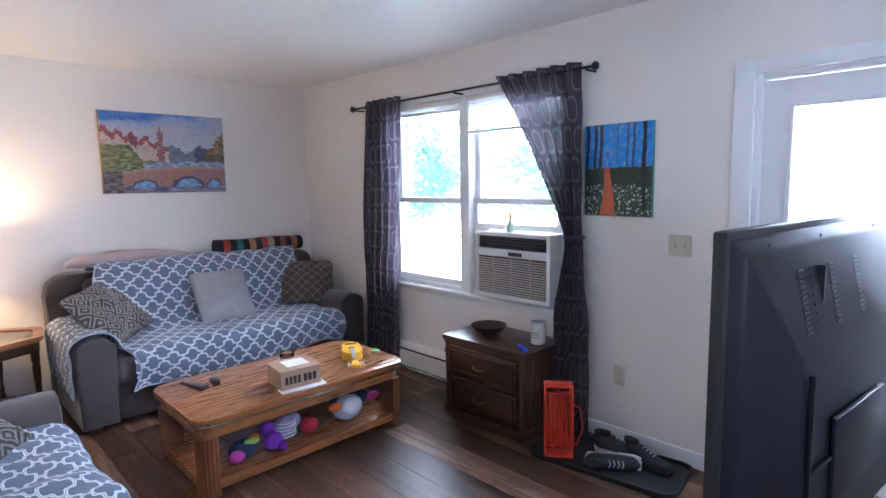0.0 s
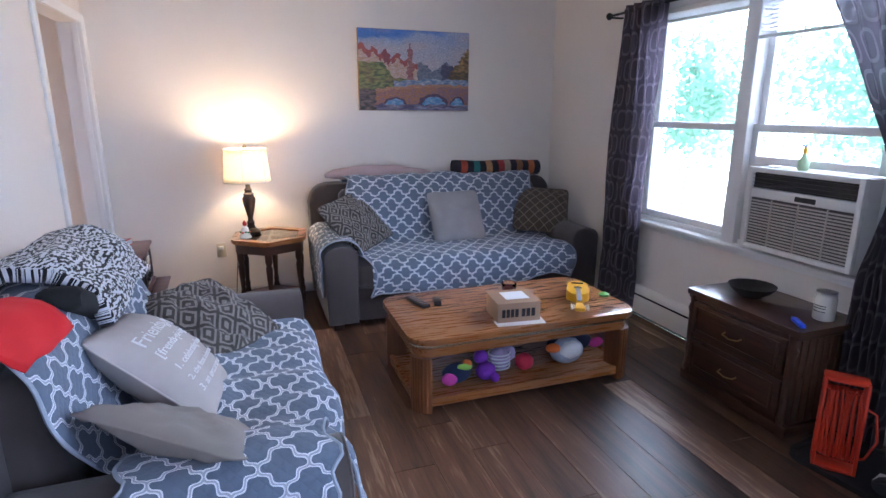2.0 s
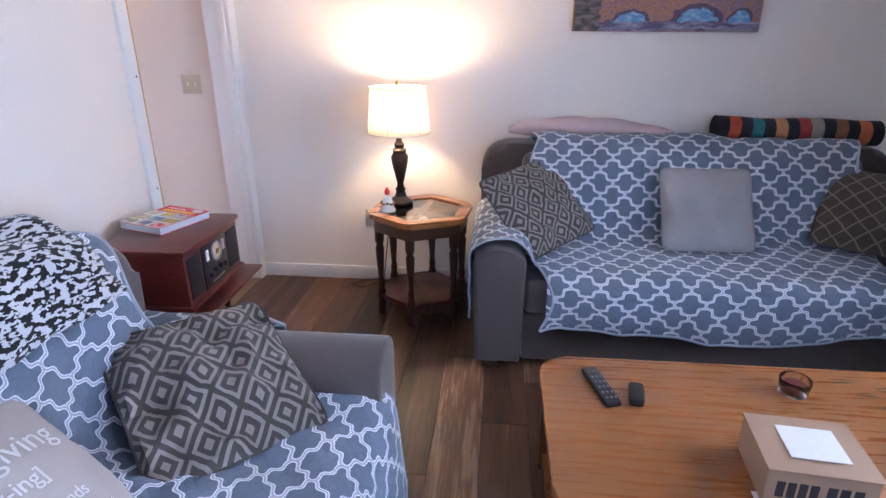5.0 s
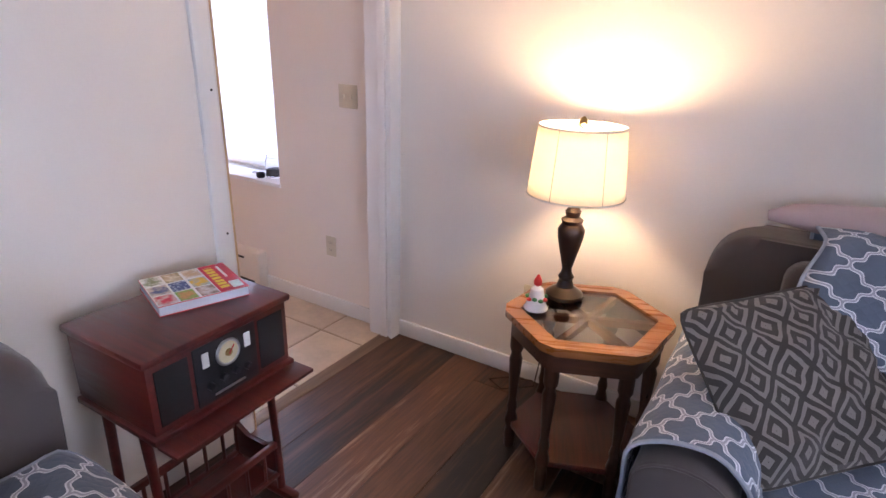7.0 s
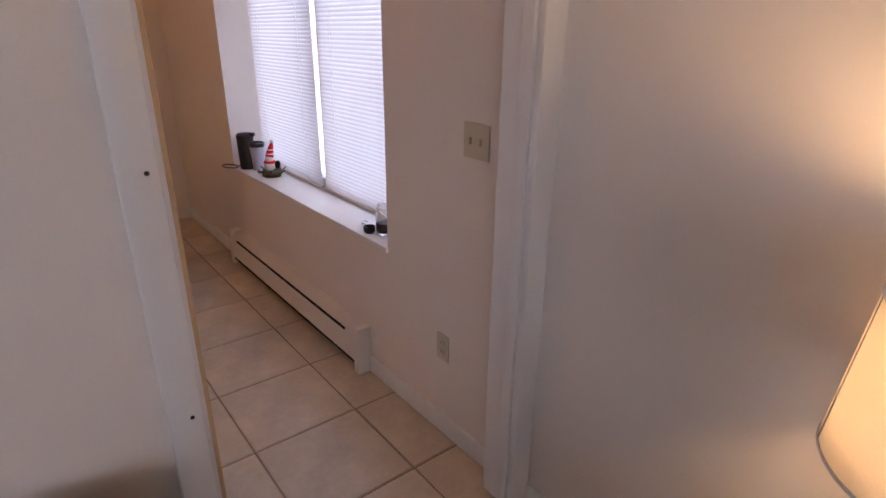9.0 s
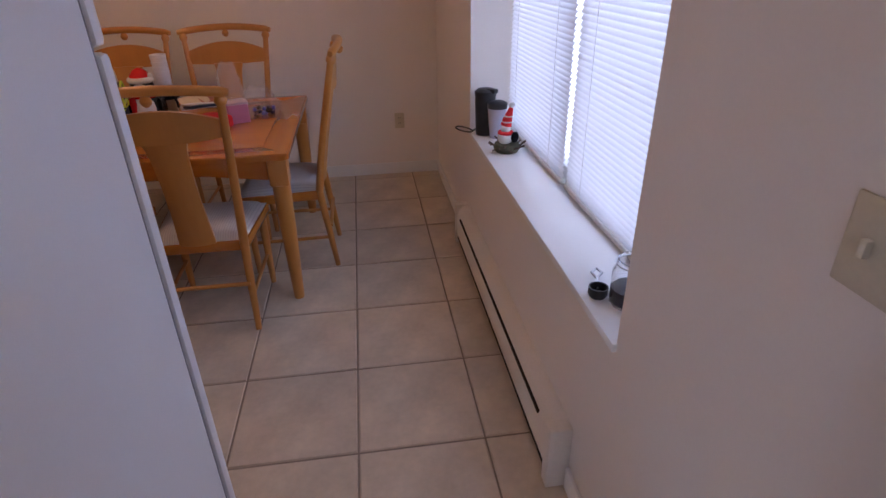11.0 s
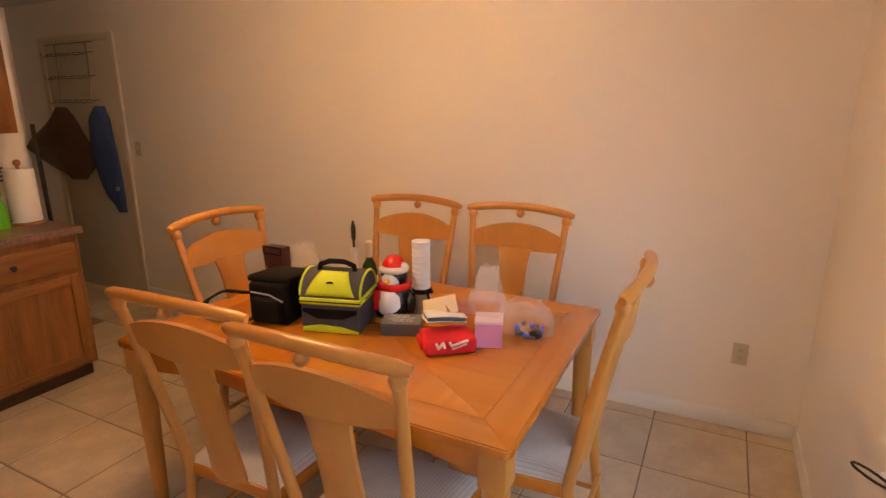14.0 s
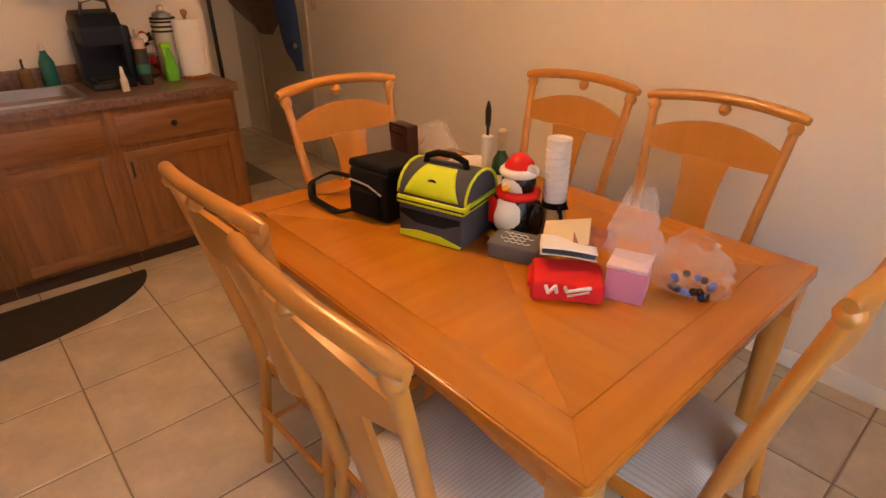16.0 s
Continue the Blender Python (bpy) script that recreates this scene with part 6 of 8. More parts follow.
def shoe(m, upper, sole_mat, label, L=0.29):
    t = thing("shoe", m, label, "shoe", "shoes on the boot tray")
    out = [(0, 0.034), (0.03, 0.045), (0.11, 0.047), (0.19, 0.037), (0.27, 0.034), (L, 0.0), (0.27, -0.036), (0.20, -0.043), (0.11, -0.046), (0.03, -0.042), (0, -0.03), (-0.004, 0)]
    out = [(L - x, y) for x, y in out]
    part("sole", prism(B(), out, 0, 0.024, 0.004), sole_mat, t)

    def fn(u, v):
        x = L * u
        w = 0.040 * (1 - 0.25 * abs(u - 0.6)) * (min(1, 6 * u) ** 0.5) * (min(1, 7 * (1 - u)) ** 0.5)
        top = 0.085 - 0.045 * max(0, (u - 0.38) / 0.62) ** 0.7 - 0.01 * math.sin(u * 3)
        a = math.pi * v
        return (x, w * math.cos(a), 0.022 + top * math.sin(a) ** 0.6)
    up = part("upper", sheet(B(), fn, 16, 12), upper, t)
    part("opening", prism(B(), [(0.05 + 0.045 * math.cos(2 * math.pi * k / 12), 0.024 * math.sin(2 * math.pi * k / 12)) for k in range(12)], 0.09, 0.112), rubber, t)
    for k in range(4):
        x = 0.13 + k * 0.022
        part("lace", tube(B(), [(x, -0.018, 0.093 - k * 0.006), (x + 0.008, 0, 0.101 - k * 0.006), (x, 0.018, 0.093 - k * 0.006)], 0.003, 5), white_piping, up)
    return t


shoe_black = M("shoe_black", (0.02, 0.02, 0.022), 0.55, 0.15)
shoe_grey = M("shoe_grey", (0.52, 0.48, 0.44), 0.6, 0.15)
shoe(pose(2.89, 1.62, 0.03, 75, 0, -62), shoe_black, shoe_grey, "black sneaker lying on its side, grey sole showing")
shoe(pose(3.06, 1.66, 0.009, 0, 0, -80), shoe_black, shoe_grey, "black lace-up sneaker on the tray")
shoe(pose(3.10, 1.50, 0.009, 0, 0, -100), shoe_black, rubber, "black lace-up shoe with dark sole on the tray")

# ---- on the nightstand ----
bowl = solid("bowl", lathe(B(), [(0.05, 0), (0.055, 0.008), (0.09, 0.03), (0.112, 0.055), (0.115, 0.062), (0.108, 0.060), (0.085, 0.035), (0.05, 0.014), (0.002, 0.012)], 28), M("woven_dark", (0.03, 0.022, 0.018), 0.6, 0.6, 60, 0.6, 200), "dark woven shallow bowl on the nightstand", "bowl", m=pose(3.03, 2.42, 0.536))
mg = thing("candle_jar", pose(3.075, 2.06, 0.536), "glass jar with a printed white label", "jar")
part("jar", lathe(B(), [(0.042, 0), (0.046, 0.006), (0.046, 0.10), (0.042, 0.112), (0.042, 0.125)], 22), M("jar_cream", (0.62, 0.60, 0.55), 0.2, 0.1), mg)
for z in (0.045, 0.06, 0.072):
    part("printed_bar", tube(B(), [(0.0468 * math.cos(a), 0.0468 * math.sin(a), z) for a in [radians(150 + 10 * k) for k in range(8)]], 0.002, 5), black, mg)
part("lid_ring", lathe(B(), [(0.044, 0.1252), (0.044, 0.135), (0.03, 0.137)], 22), steel, mg)
solid("lighter", box(B(), -0.055, 0.055, -0.013, 0.013, 0, 0.02, 0.006), blue_plastic, "bright blue plastic lighter on the nightstand", "lighter", m=pose(2.90, 2.045, 0.536, 0, 0, 60))


# ---- record cabinet with magazine stand ----
def record_cabinet(m):
    """Front faces local -y; width along x."""
    t = thing("record_player", m, "dark mahogany retro record player cabinet", "record player")
    W, D = 0.218, 0.165
    part("body", box(B(), -W, W, -D, D, 0.545, 0.738, 0.004), mahogany, t)
    part("lid", box(B(), -W - 0.012, W + 0.012, -D - 0.012, D + 0.005, 0.7385, 0.76, 0.007), mahogany, t)
    part("base_trim", box(B(), -W - 0.01, W + 0.01, -D - 0.012, D, 0.525, 0.5445, 0.005), mahogany, t)
    mesh_black = M("speaker_cloth", (0.012, 0.011, 0.012), 0.9, 0.1, 20, 0.5, 900)
    for s in (-1, 1):
        part("speaker", box(B(), s * 0.155 - 0.045, s * 0.155 + 0.045, -D - 0.004, -D + 0.001, 0.565, 0.718, 0.004), mesh_black, t, "black speaker cloth")
    fp = part("control_panel", box(B(), -0.098, 0.098, -D - 0.006, -D + 0.001, 0.556, 0.726, 0.005), black, t)
    dial_at = pose(0, -D - 0.006, 0.680, 90, 0, 0)
    dl = part("dial", lathe(B(), [(0.033, 0), (0.033, 0.006), (0.029, 0.008), (0.002, 0.0085)], 28), M("dial_face", (0.62, 0.55, 0.36), 0.4, 0.05), fp, "cream tuning dial")
    dl.matrix_basis = dial_at
    part("bezel", tube(B(), [(0.034 * math.cos(2 * math.pi * k / 32), 0.034 * math.sin(2 * math.pi * k / 32), 0.006) for k in range(33)], 0.0045, 6), steel, fp, "chrome ring").matrix_basis = dial_at
    part("dial_hub", lathe(B(), [(0.011, 0.0085), (0.010, 0.012), (0.002, 0.0125)], 16), brass, fp).matrix_basis = dial_at
    part("needle", box(B(), -0.0015, 0.0015, -0.004, 0.024, 0.0125, 0.014, 0, 2), red_plastic, fp).matrix_basis = pose(0, -D - 0.006, 0.680, 90, 40, 0)
    for x in (-0.066, 0.066):
        part("button_plate", box(B(), x - 0.010, x + 0.010, -D - 0.010, -D - 0.0055, 0.664, 0.706, 0.002), white_plastic, fp)
    for x in (-0.06, -0.02, 0.02, 0.06):
        part("knob", lathe(B(), [(0.011, 0), (0.010, 0.014), (0.004, 0.016)], 14), black, fp).matrix_basis = pose(x, -D - 0.006, 0.606 + 0.008 * (abs(x) < 0.03), 90, 0, 0)
    part("slot_bar", box(B(), -0.05, 0.05, -D - 0.009, -D - 0.0055, 0.570, 0.577, 0.002), steel, fp)
    part("front_flap", box(B(), -W - 0.01, W + 0.01, -D - 0.09, -D - 0.013, 0.523, 0.535, 0.004), mahogany, t, "folded-down mahogany flap")
    return t


def magazine_stand(m):
    t = thing("magazine_stand", m, "dark wooden stand with slatted magazine rack", "stand")
    for x in (-0.20, 0.20):
        part("post", tube(B(), [(x, -0.10, 0.03), (x, -0.10, 0.15), (x, -0.08, 0.5245)], [0.014, 0.012, 0.014], 10), mahogany, t)
        part("post", tube(B(), [(x, 0.10, 0.03), (x, 0.10, 0.15), (x, 0.08, 0.5245)], [0.014, 0.012, 0.014], 10), mahogany, t)
        part("foot", box(B(), x - 0.018, x + 0.018, -0.17, 0.17, 0.0, 0.034, 0.012), mahogany, t)
        part("end_panel", prism(B(), [(-0.11, 0.09), (0.11, 0.09), (0.10, 0.22), (0.04, 0.18), (-0.04, 0.18), (-0.10, 0.22)], x - 0.008, x + 0.008, 0.002, Matrix(((0, 0, 1, 0), (1, 0, 0, 0), (0, 1, 0, 0), (0, 0, 0, 1)))), mahogany, t)
    for y in (-0.10, 0.10):
        part("rail", box(B(), -0.192, 0.192, y - 0.008, y + 0.008, 0.20, 0.225, 0.003), mahogany, t)
        part("rail", box(B(), -0.192, 0.192, y - 0.008, y + 0.008, 0.085, 0.10, 0.003), mahogany, t)
        for k in range(5):
            x = -0.14 + k * 0.07
            part("spindle", tube(B(), [(x, y, 0.0995), (x, y, 0.2005)], 0.006, 6), mahogany, t)
    part("bottom", box(B(), -0.191, 0.191, -0.09, 0.09, 0.075, 0.0845), mahogany, t)
    return t


RC = pose(-0.135, 3.605, 0, 0, 0, 92)
record_cabinet(RC)
magazine_stand(RC)


def cover_print(u, v):
    """A grid of food pictures with white gaps, and a red band with yellow lettering bars."""
    n = noise.noise((u * 12, v * 12, 3.0))
    n2 = noise.noise((u * 30, v * 30, 8.0))
    if u > 0.68:
        if 0.72 < u < 0.82 and 0.10 < v < 0.90 and (v * 9) % 1 < 0.72:
            return (0.72, 0.42, 0.03)
        if 0.88 < u < 0.91 and 0.45 < v < 0.9:
            return (0.70, 0.55, 0.50)
        if 0.84 < u < 0.97 and 0.06 < v < 0.28:
            return (0.60, 0.52, 0.50)
        return (0.48, 0.018, 0.03)
    gx, gy = u / 0.227, v / 0.333
    ix, iy = int(gx), int(gy)
    fx, fy = gx - ix, gy - iy
    if min(fx, 1 - fx) < 0.05 or min(fy, 1 - fy) < 0.04:
        return (0.66, 0.64, 0.60)
    if (ix, iy) == (1, 1):
        return (0.04, 0.06, 0.16) if n2 < 0.2 else (0.30, 0.34, 0.45)
    pairs = {(0, 0): ((0.52, 0.04, 0.06), (0.55, 0.45, 0.40)), (1, 0): ((0.42, 0.22, 0.06), (0.14, 0.30, 0.05)), (2, 0): ((0.50, 0.42, 0.36), (0.22, 0.14, 0.10)), (0, 1): ((0.08, 0.09, 0.18), (0.50, 0.40, 0.34)), (2, 1): ((0.62, 0.36, 0.04), (0.26, 0.34, 0.30)), (0, 2): ((0.20, 0.22, 0.12), (0.60, 0.58, 0.52)), (1, 2): ((0.55, 0.46, 0.32), (0.26, 0.20, 0.10)), (2, 2): ((0.46, 0.30, 0.16), (0.60, 0.52, 0.42))}
    a, b = pairs[(ix, iy)]
    d = (fx - 0.5) ** 2 + (fy - 0.5) ** 2
    return blend(a, b, 3.2 * d + 0.9 * n + 0.5 * n2)


bk = thing("cookbook", pose(-0.19, 3.685, 0.761, 0, 0, 72), "thick colourful paperback cookbook lying on the record player", "book")
part("page_block", box(B(), -0.118, 0.118, -0.107, 0.104, 0.002, 0.027), M("book_pages", (0.62, 0.66, 0.72), 0.8, 0.05, 4, 0.3, 300), bk, "pale page block")
part("cover", box(B(), -0.12, 0.12, -0.109, 0.109, 0.0272, 0.029), red_plastic, bk)
part("front_print", picture(B(), 0.238, 0.216, 96, 88, cover_print), painted("cover_ink", 0.25), bk).matrix_basis = pose(0, 0, 0.0296, -90, 0, 0)
part("back_cover", box(B(), -0.12, 0.12, -0.109, 0.109, 0, 0.0018), red_plastic, bk)

# ---- throws on the seats ----
zebra = cloth("fleece_print", (0.55, 0.56, 0.60), (0.012, 0.012, 0.014), "speckle", 0.024, width=0.50)


def folded_blanket(m, L, W, h, material, label, seed):
    def fn(u, v):
        a = 2 * math.pi * v
        x = (u - 0.5) * L
        k = 1 + 0.10 * noise.noise((x * 6, math.cos(a) * 2, seed)) + 0.05 * noise.noise((x * 15, math.sin(a) * 4, seed))
        e = min(1, 8 * min(u, 1 - u)) ** 0.35
        ca, sa = math.cos(a), math.sin(a)
        return (x, W / 2 * math.copysign(abs(ca) ** 0.6, ca) * k, h / 2 + h / 2 * math.copysign(abs(sa) ** 0.7, sa) * k * (0.35 + 0.65 * e))
    bm = sheet(B(), fn, 40, 36, L, 2 * (W + h))
    bmesh.ops.remove_doubles(bm, verts=bm.verts, dist=1e-4)
    bmesh.ops.holes_fill(bm, edges=[e for e in bm.edges if e.is_boundary], sides=200)
    return solid("blanket", bm, material, label, "blanket", m=m)


zb = throw("blanket", LOVE_M, -0.15, 0.50, [(0.53, 0.76), (0.52, 0.94), (0.46, 0.985), (0.31, 0.995), (0.22, 0.93), (0.165, 0.80)], zebra, "folded black and white fleece blanket on the loveseat back", 0.012, 12, 0.035, 0.05)
zb["category"] = "blanket"
zb.modifiers["thickness"].thickness = 0.045
folded_blanket(pose(0.045, 2.27, 0.86, 0, 30, 80), 0.20, 0.13, 0.08, M("black_fleece", (0.012, 0.012, 0.013), 0.95, 0.2, 30, 0.6, 200), "black fleece underside of the folded blanket", 5.0)
red_fleece = M("red_fleece", (0.62, 0.016, 0.02), 0.95, 0.1, 10, 0.5, 300)
throw("red_blanket", pose(-0.02, 2.0, 0, 0, 0, 90), -0.22, 0.15, [(0.20, 0.80), (0.18, 0.955), (0.0, 0.965), (-0.07, 0.91), (-0.085, 0.87)], red_fleece, "bright red fleece blanket with white trim on the loveseat", 0.05, 4, 0.03)



def stripe_blanket(m, L, r):
    t = thing("rolled_blanket", m, "rolled black blanket with red, teal and tan woven bands", "blanket")
    cols = ((0.02, 0.02, 0.03), (0.35, 0.06, 0.03), (0.02, 0.02, 0.03), (0.03, 0.16, 0.17), (0.02, 0.02, 0.025), (0.40, 0.20, 0.09), (0.02, 0.02, 0.03), (0.28, 0.04, 0.04), (0.30, 0.26, 0.20), (0.02, 0.02, 0.03), (0.22, 0.10, 0.05), (0.02, 0.02, 0.03), (0.45, 0.13, 0.05), (0.02, 0.02, 0.03))
    n = len(cols)
    for k, c in enumerate(cols):
        x0, x1 = -L / 2 + L * k / n, -L / 2 + L * (k + 1) / n
        pts = [(x0 + (x1 - x0) * q / 4, 0, 0.004 * math.sin((x0 + q * 0.02) * 12)) for q in range(5)]
        part("band", tube(B(), pts, [r * (1 + 0.05 * noise.noise((p[0] * 9, 1, 1))) for p in pts], 22), M("band_wool", c, 0.95, 0.3, 40, 0.6, 300), t)
    return t


stripe_blanket(pose(2.62, 4.76, 1.000, 0, 1.0, 0), 0.80, 0.062)
neck = M("dusty_pink_fleece", (0.47, 0.36, 0.36), 0.95, 0.08, 9, 0.4, 300)
bolster = [(1.16 + 0.068 * k, 4.795 + 0.012 * math.sin(k * 0.9), 0.978 + 0.022 * math.sin(k * 0.28) + 0.004 * math.sin(k * 1.7)) for k in range(14)]
nr = solid("body_pillow", tube(B(), bolster, [0.016, 0.036, 0.046, 0.050, 0.051, 0.052, 0.053, 0.051, 0.049, 0.046, 0.042, 0.036, 0.027, 0.012], 18), neck, "long dusty pink bolster along the sofa back", "pillow")

# ---- on the coffee table ----
card = M("cardboard", (0.36, 0.235, 0.15), 0.85, 0.08, 6, 0.2, 200)
paper = M("white_paper", (0.74, 0.74, 0.75), 0.8, 0.04)
bx = thing("cardboard_box", pose(1.885, 2.89, 0.4055, 0, 0, -6), "small brown cardboard box with printed front and paper label", "box")
part("body", box(B(), -0.118, 0.118, -0.10, 0.10, 0.0, 0.105, 0.003), card, bx)
part("flap", box(B(), -0.122, 0.122, -0.104, 0.104, 0.1055, 0.110, 0.002, 2, pose(0, 0, 0, 1.2, 0, 0)), card, bx)
part("paper_label", box(B(), -0.06, 0.07, -0.06, 0.06, 0.1125, 0.1140, 0, 2), paper, bx, "white address label")
ink = M("dark_ink", (0.03, 0.025, 0.025), 0.8, 0.05)
for x0, w in ((-0.095, 0.018), (-0.071, 0.018), (-0.047, 0.018), (-0.023, 0.018), (0.013, 0.020), (0.039, 0.020), (0.067, 0.020)):
    part("printed_bar", box(B(), x0, x0 + w, -0.1012, -0.0995, 0.028, 0.072), ink, bx)
solid("paper_sheet", prism(B(), [(-0.13, -0.02), (0.13, -0.05), (0.15, 0.05), (-0.12, 0.06)], 0, 0.0012), paper, "white sheet of paper under the box", "paper", m=pose(1.87, 2.78, 0.4053, 0, 0, 0))


def remote(m, L, w, label):
    t = thing("remote_control", m, label, "remote control")
    part("body", box(B(), -w, w, -L, L, 0, 0.02, 0.007), black, t)
    for i in range(3):
        for j in range(6):
            part("button", box(B(), -w + 0.008 + i * w * 0.55, -w + 0.015 + i * w * 0.55, -L + 0.02 + j * L * 0.28, -L + 0.028 + j * L * 0.28, 0.0198, 0.0225, 0.001), plain_grey, t)
    return t


remote(pose(1.455, 3.24, 0.4055, 0, 0, 14), 0.10, 0.025, "black television remote control on the coffee table")
solid("streaming_stick", box(B(), -0.022, 0.022, -0.05, 0.05, 0, 0.03, 0.01), black, "short black gadget beside the remote control", "gadget", m=pose(1.555, 3.20, 0.4055, 0, 0, -10))


def ukulele(m):
    t = thing("toy_ukulele", m, "small yellow toy ukulele lying on the coffee table", "ukulele")
    out = []
    for k in range(48):
        a = 2 * math.pi * k / 48
        r = 0.082 + 0.022 * math.cos(2 * a) - 0.008 * math.cos(a)
        out.append((r * math.sin(a) * 0.88, r * math.cos(a) * 1.1))
    part("body", prism(B(), out, 0, 0.048, 0.006), yellow_plastic, t)
    part("sound_hole", lathe(B(), [(0.02, 0.0482), (0.02, 0.0492)], 20, (0, -0.02, 0)), walnut, t)
    part("bridge", box(B(), -0.03, 0.03, 0.045, 0.056, 0.0482, 0.054, 0.002), walnut, t)
    part("neck", box(B(), -0.012, 0.012, -0.235, -0.075, 0.034, 0.0495, 0.003), yellow_plastic, t)
    part("fretboard", box(B(), -0.011, 0.011, -0.235, -0.04, 0.0497, 0.0535), plain_grey, t)
    part("headstock", prism(B(), [(-0.014, -0.233), (0.014, -0.233), (0.026, -0.30), (0.02, -0.315), (-0.02, -0.315), (-0.026, -0.30)], 0.026, 0.042, 0.003), yellow_plastic, t)
    for s in (-1, 1):
        for y in (-0.26, -0.29):
            part("peg", lathe(B(), [(0.004, 0), (0.004, 0.012), (0.009, 0.014), (0.009, 0.02)], 10), white_plastic, t).matrix_basis = pose(s * 0.022, y, 0.034, 0, s * 90, 0)
    return t


ukulele(pose(2.395, 3.06, 0.4055, 0, 0, -30)).scale = (1.15, 1.15, 1.15)
solid("toy_piece", lathe(B(), [(0.01, 0), (0.03, 0.008), (0.03, 0.018), (0.012, 0.028)], 12), green_plastic, "small green plastic toy beside the ukulele", "toy", m=pose(2.53, 2.985, 0.4055))
cd = thing("candle_dish", pose(2.045, 3.27, 0.4055), "small glass candle dish with dark red wax", "candle")
part("glass", lathe(B(), [(0.035, 0), (0.042, 0.008), (0.046, 0.05), (0.044, 0.055), (0.04, 0.05), (0.036, 0.012), (0.002, 0.010)], 20), clear_glass, cd)
part("wax", lathe(B(), [(0.034, 0.013), (0.037, 0.034), (0.002, 0.035)], 20), M("red_wax", (0.10, 0.01, 0.015), 0.3, 0.1), cd)

# ---- toys on the low shelf ----
def plush(name, m, blobs, label):
    t = thing(name, m, label, "toy")
    for nm, c, (x, y, z), (a, b, d) in blobs:
        bm = B()
        bmesh.ops.create_icosphere(bm, subdivisions=3, radius=1)
        for v in bm.verts:
            k = 1 + 0.08 * noise.noise(v.co * 3 + Vector((x * 9, y * 9, z)))
            v.co = Vector((x + v.co.x * a * k, y + v.co.y * b * k, z + v.co.z * d * k))
        part(nm, bm, c, t)
    return t


purple = M("purple_plush", (0.22, 0.04, 0.42), 0.95, 0.15, 30, 0.5, 300)
pink = M("pink_plush", (0.62, 0.07, 0.36), 0.95, 0.15, 30, 0.5, 300)
lilac = M("lilac_plush", (0.40, 0.32, 0.48), 0.95, 0.15, 30, 0.5, 300)
grey_plush = M("grey_plush", (0.42, 0.46, 0.56), 0.95, 0.15, 30, 0.5, 300)
navy = M("navy_plush", (0.02, 0.03, 0.07), 0.95, 0.15, 30, 0.5, 300)
orange_plush = M("orange_plush", (0.70, 0.16, 0.03), 0.95, 0.1, 30, 0.5, 300)
lime = M("lime_plush", (0.28, 0.50, 0.08), 0.95, 0.1, 30, 0.5, 300)
ZS = 0.068
plush("plush_toy", pose(1.56, 2.88, ZS), [("body", navy, (0, 0, 0.055), (0.08, 0.05, 0.055)), ("head", pink, (-0.05, -0.03, 0.04), (0.045, 0.03, 0.035)), ("tail", lime, (0.03, -0.02, 0.09), (0.05, 0.02, 0.02)), ("ear", orange_plush, (0.06, 0.0, 0.10), (0.025, 0.03, 0.02))], "black plush toy with pink and lime patches")
plush("plush_toy", pose(1.72, 2.88, ZS), [("body", purple, (0, -0.02, 0.05), (0.055, 0.045, 0.05)), ("leg", purple, (0.03, -0.06, 0.03), (0.025, 0.045, 0.025)), ("head", purple, (0.0, 0.05, 0.10), (0.04, 0.04, 0.04))], "purple plush toy on the low shelf")
st = plush("plush_toy", pose(1.83, 2.93, ZS), [("body", lilac, (0, 0, 0.07), (0.06, 0.05, 0.07)), ("head", lilac, (0.06, 0.02, 0.09), (0.045, 0.045, 0.045))], "lilac and white striped plush toy")
for k in range(5):
    part("stripe", tube(B(), [(0.062 * math.cos(a), 0.052 * math.sin(a), 0.03 + k * 0.02) for a in [2 * math.pi * q / 18 for q in range(19)]], 0.004, 5), white_piping, st)
plush("toy_ball", pose(1.97, 2.90, ZS), [("ball", M("red_plush", (0.50, 0.02, 0.05), 0.8, 0.1), (0, 0, 0.048), (0.052, 0.05, 0.048))], "red ball on the low shelf")
plush("plush_toy", pose(2.24, 2.90, ZS), [("body", grey_plush, (0, 0, 0.075), (0.10, 0.07, 0.075)), ("head", navy, (-0.05, 0.04, 0.09), (0.05, 0.05, 0.05)), ("beak", orange_plush, (-0.10, -0.02, 0.11), (0.045, 0.035, 0.025)), ("belly", white_piping, (0.0, -0.03, 0.09), (0.075, 0.05, 0.055))], "grey and white plush bird with orange beak")
plush("plush_toy", pose(2.39, 3.02, ZS), [("body", navy, (0, 0, 0.06), (0.09, 0.05, 0.05)), ("tail", pink, (0.11, -0.03, 0.05), (0.05, 0.02, 0.03))], "dark plush toy with a pink tail")

# ---- on the end table ----
def blob(x, y, z, a, b, d, sub=3):
    bm = B()
    bmesh.ops.create_icosphere(bm, subdivisions=sub, radius=1)
    for v in bm.verts:
        v.co = Vector((x + v.co.x * a, y + v.co.y * b, z + v.co.z * d))
    return bm


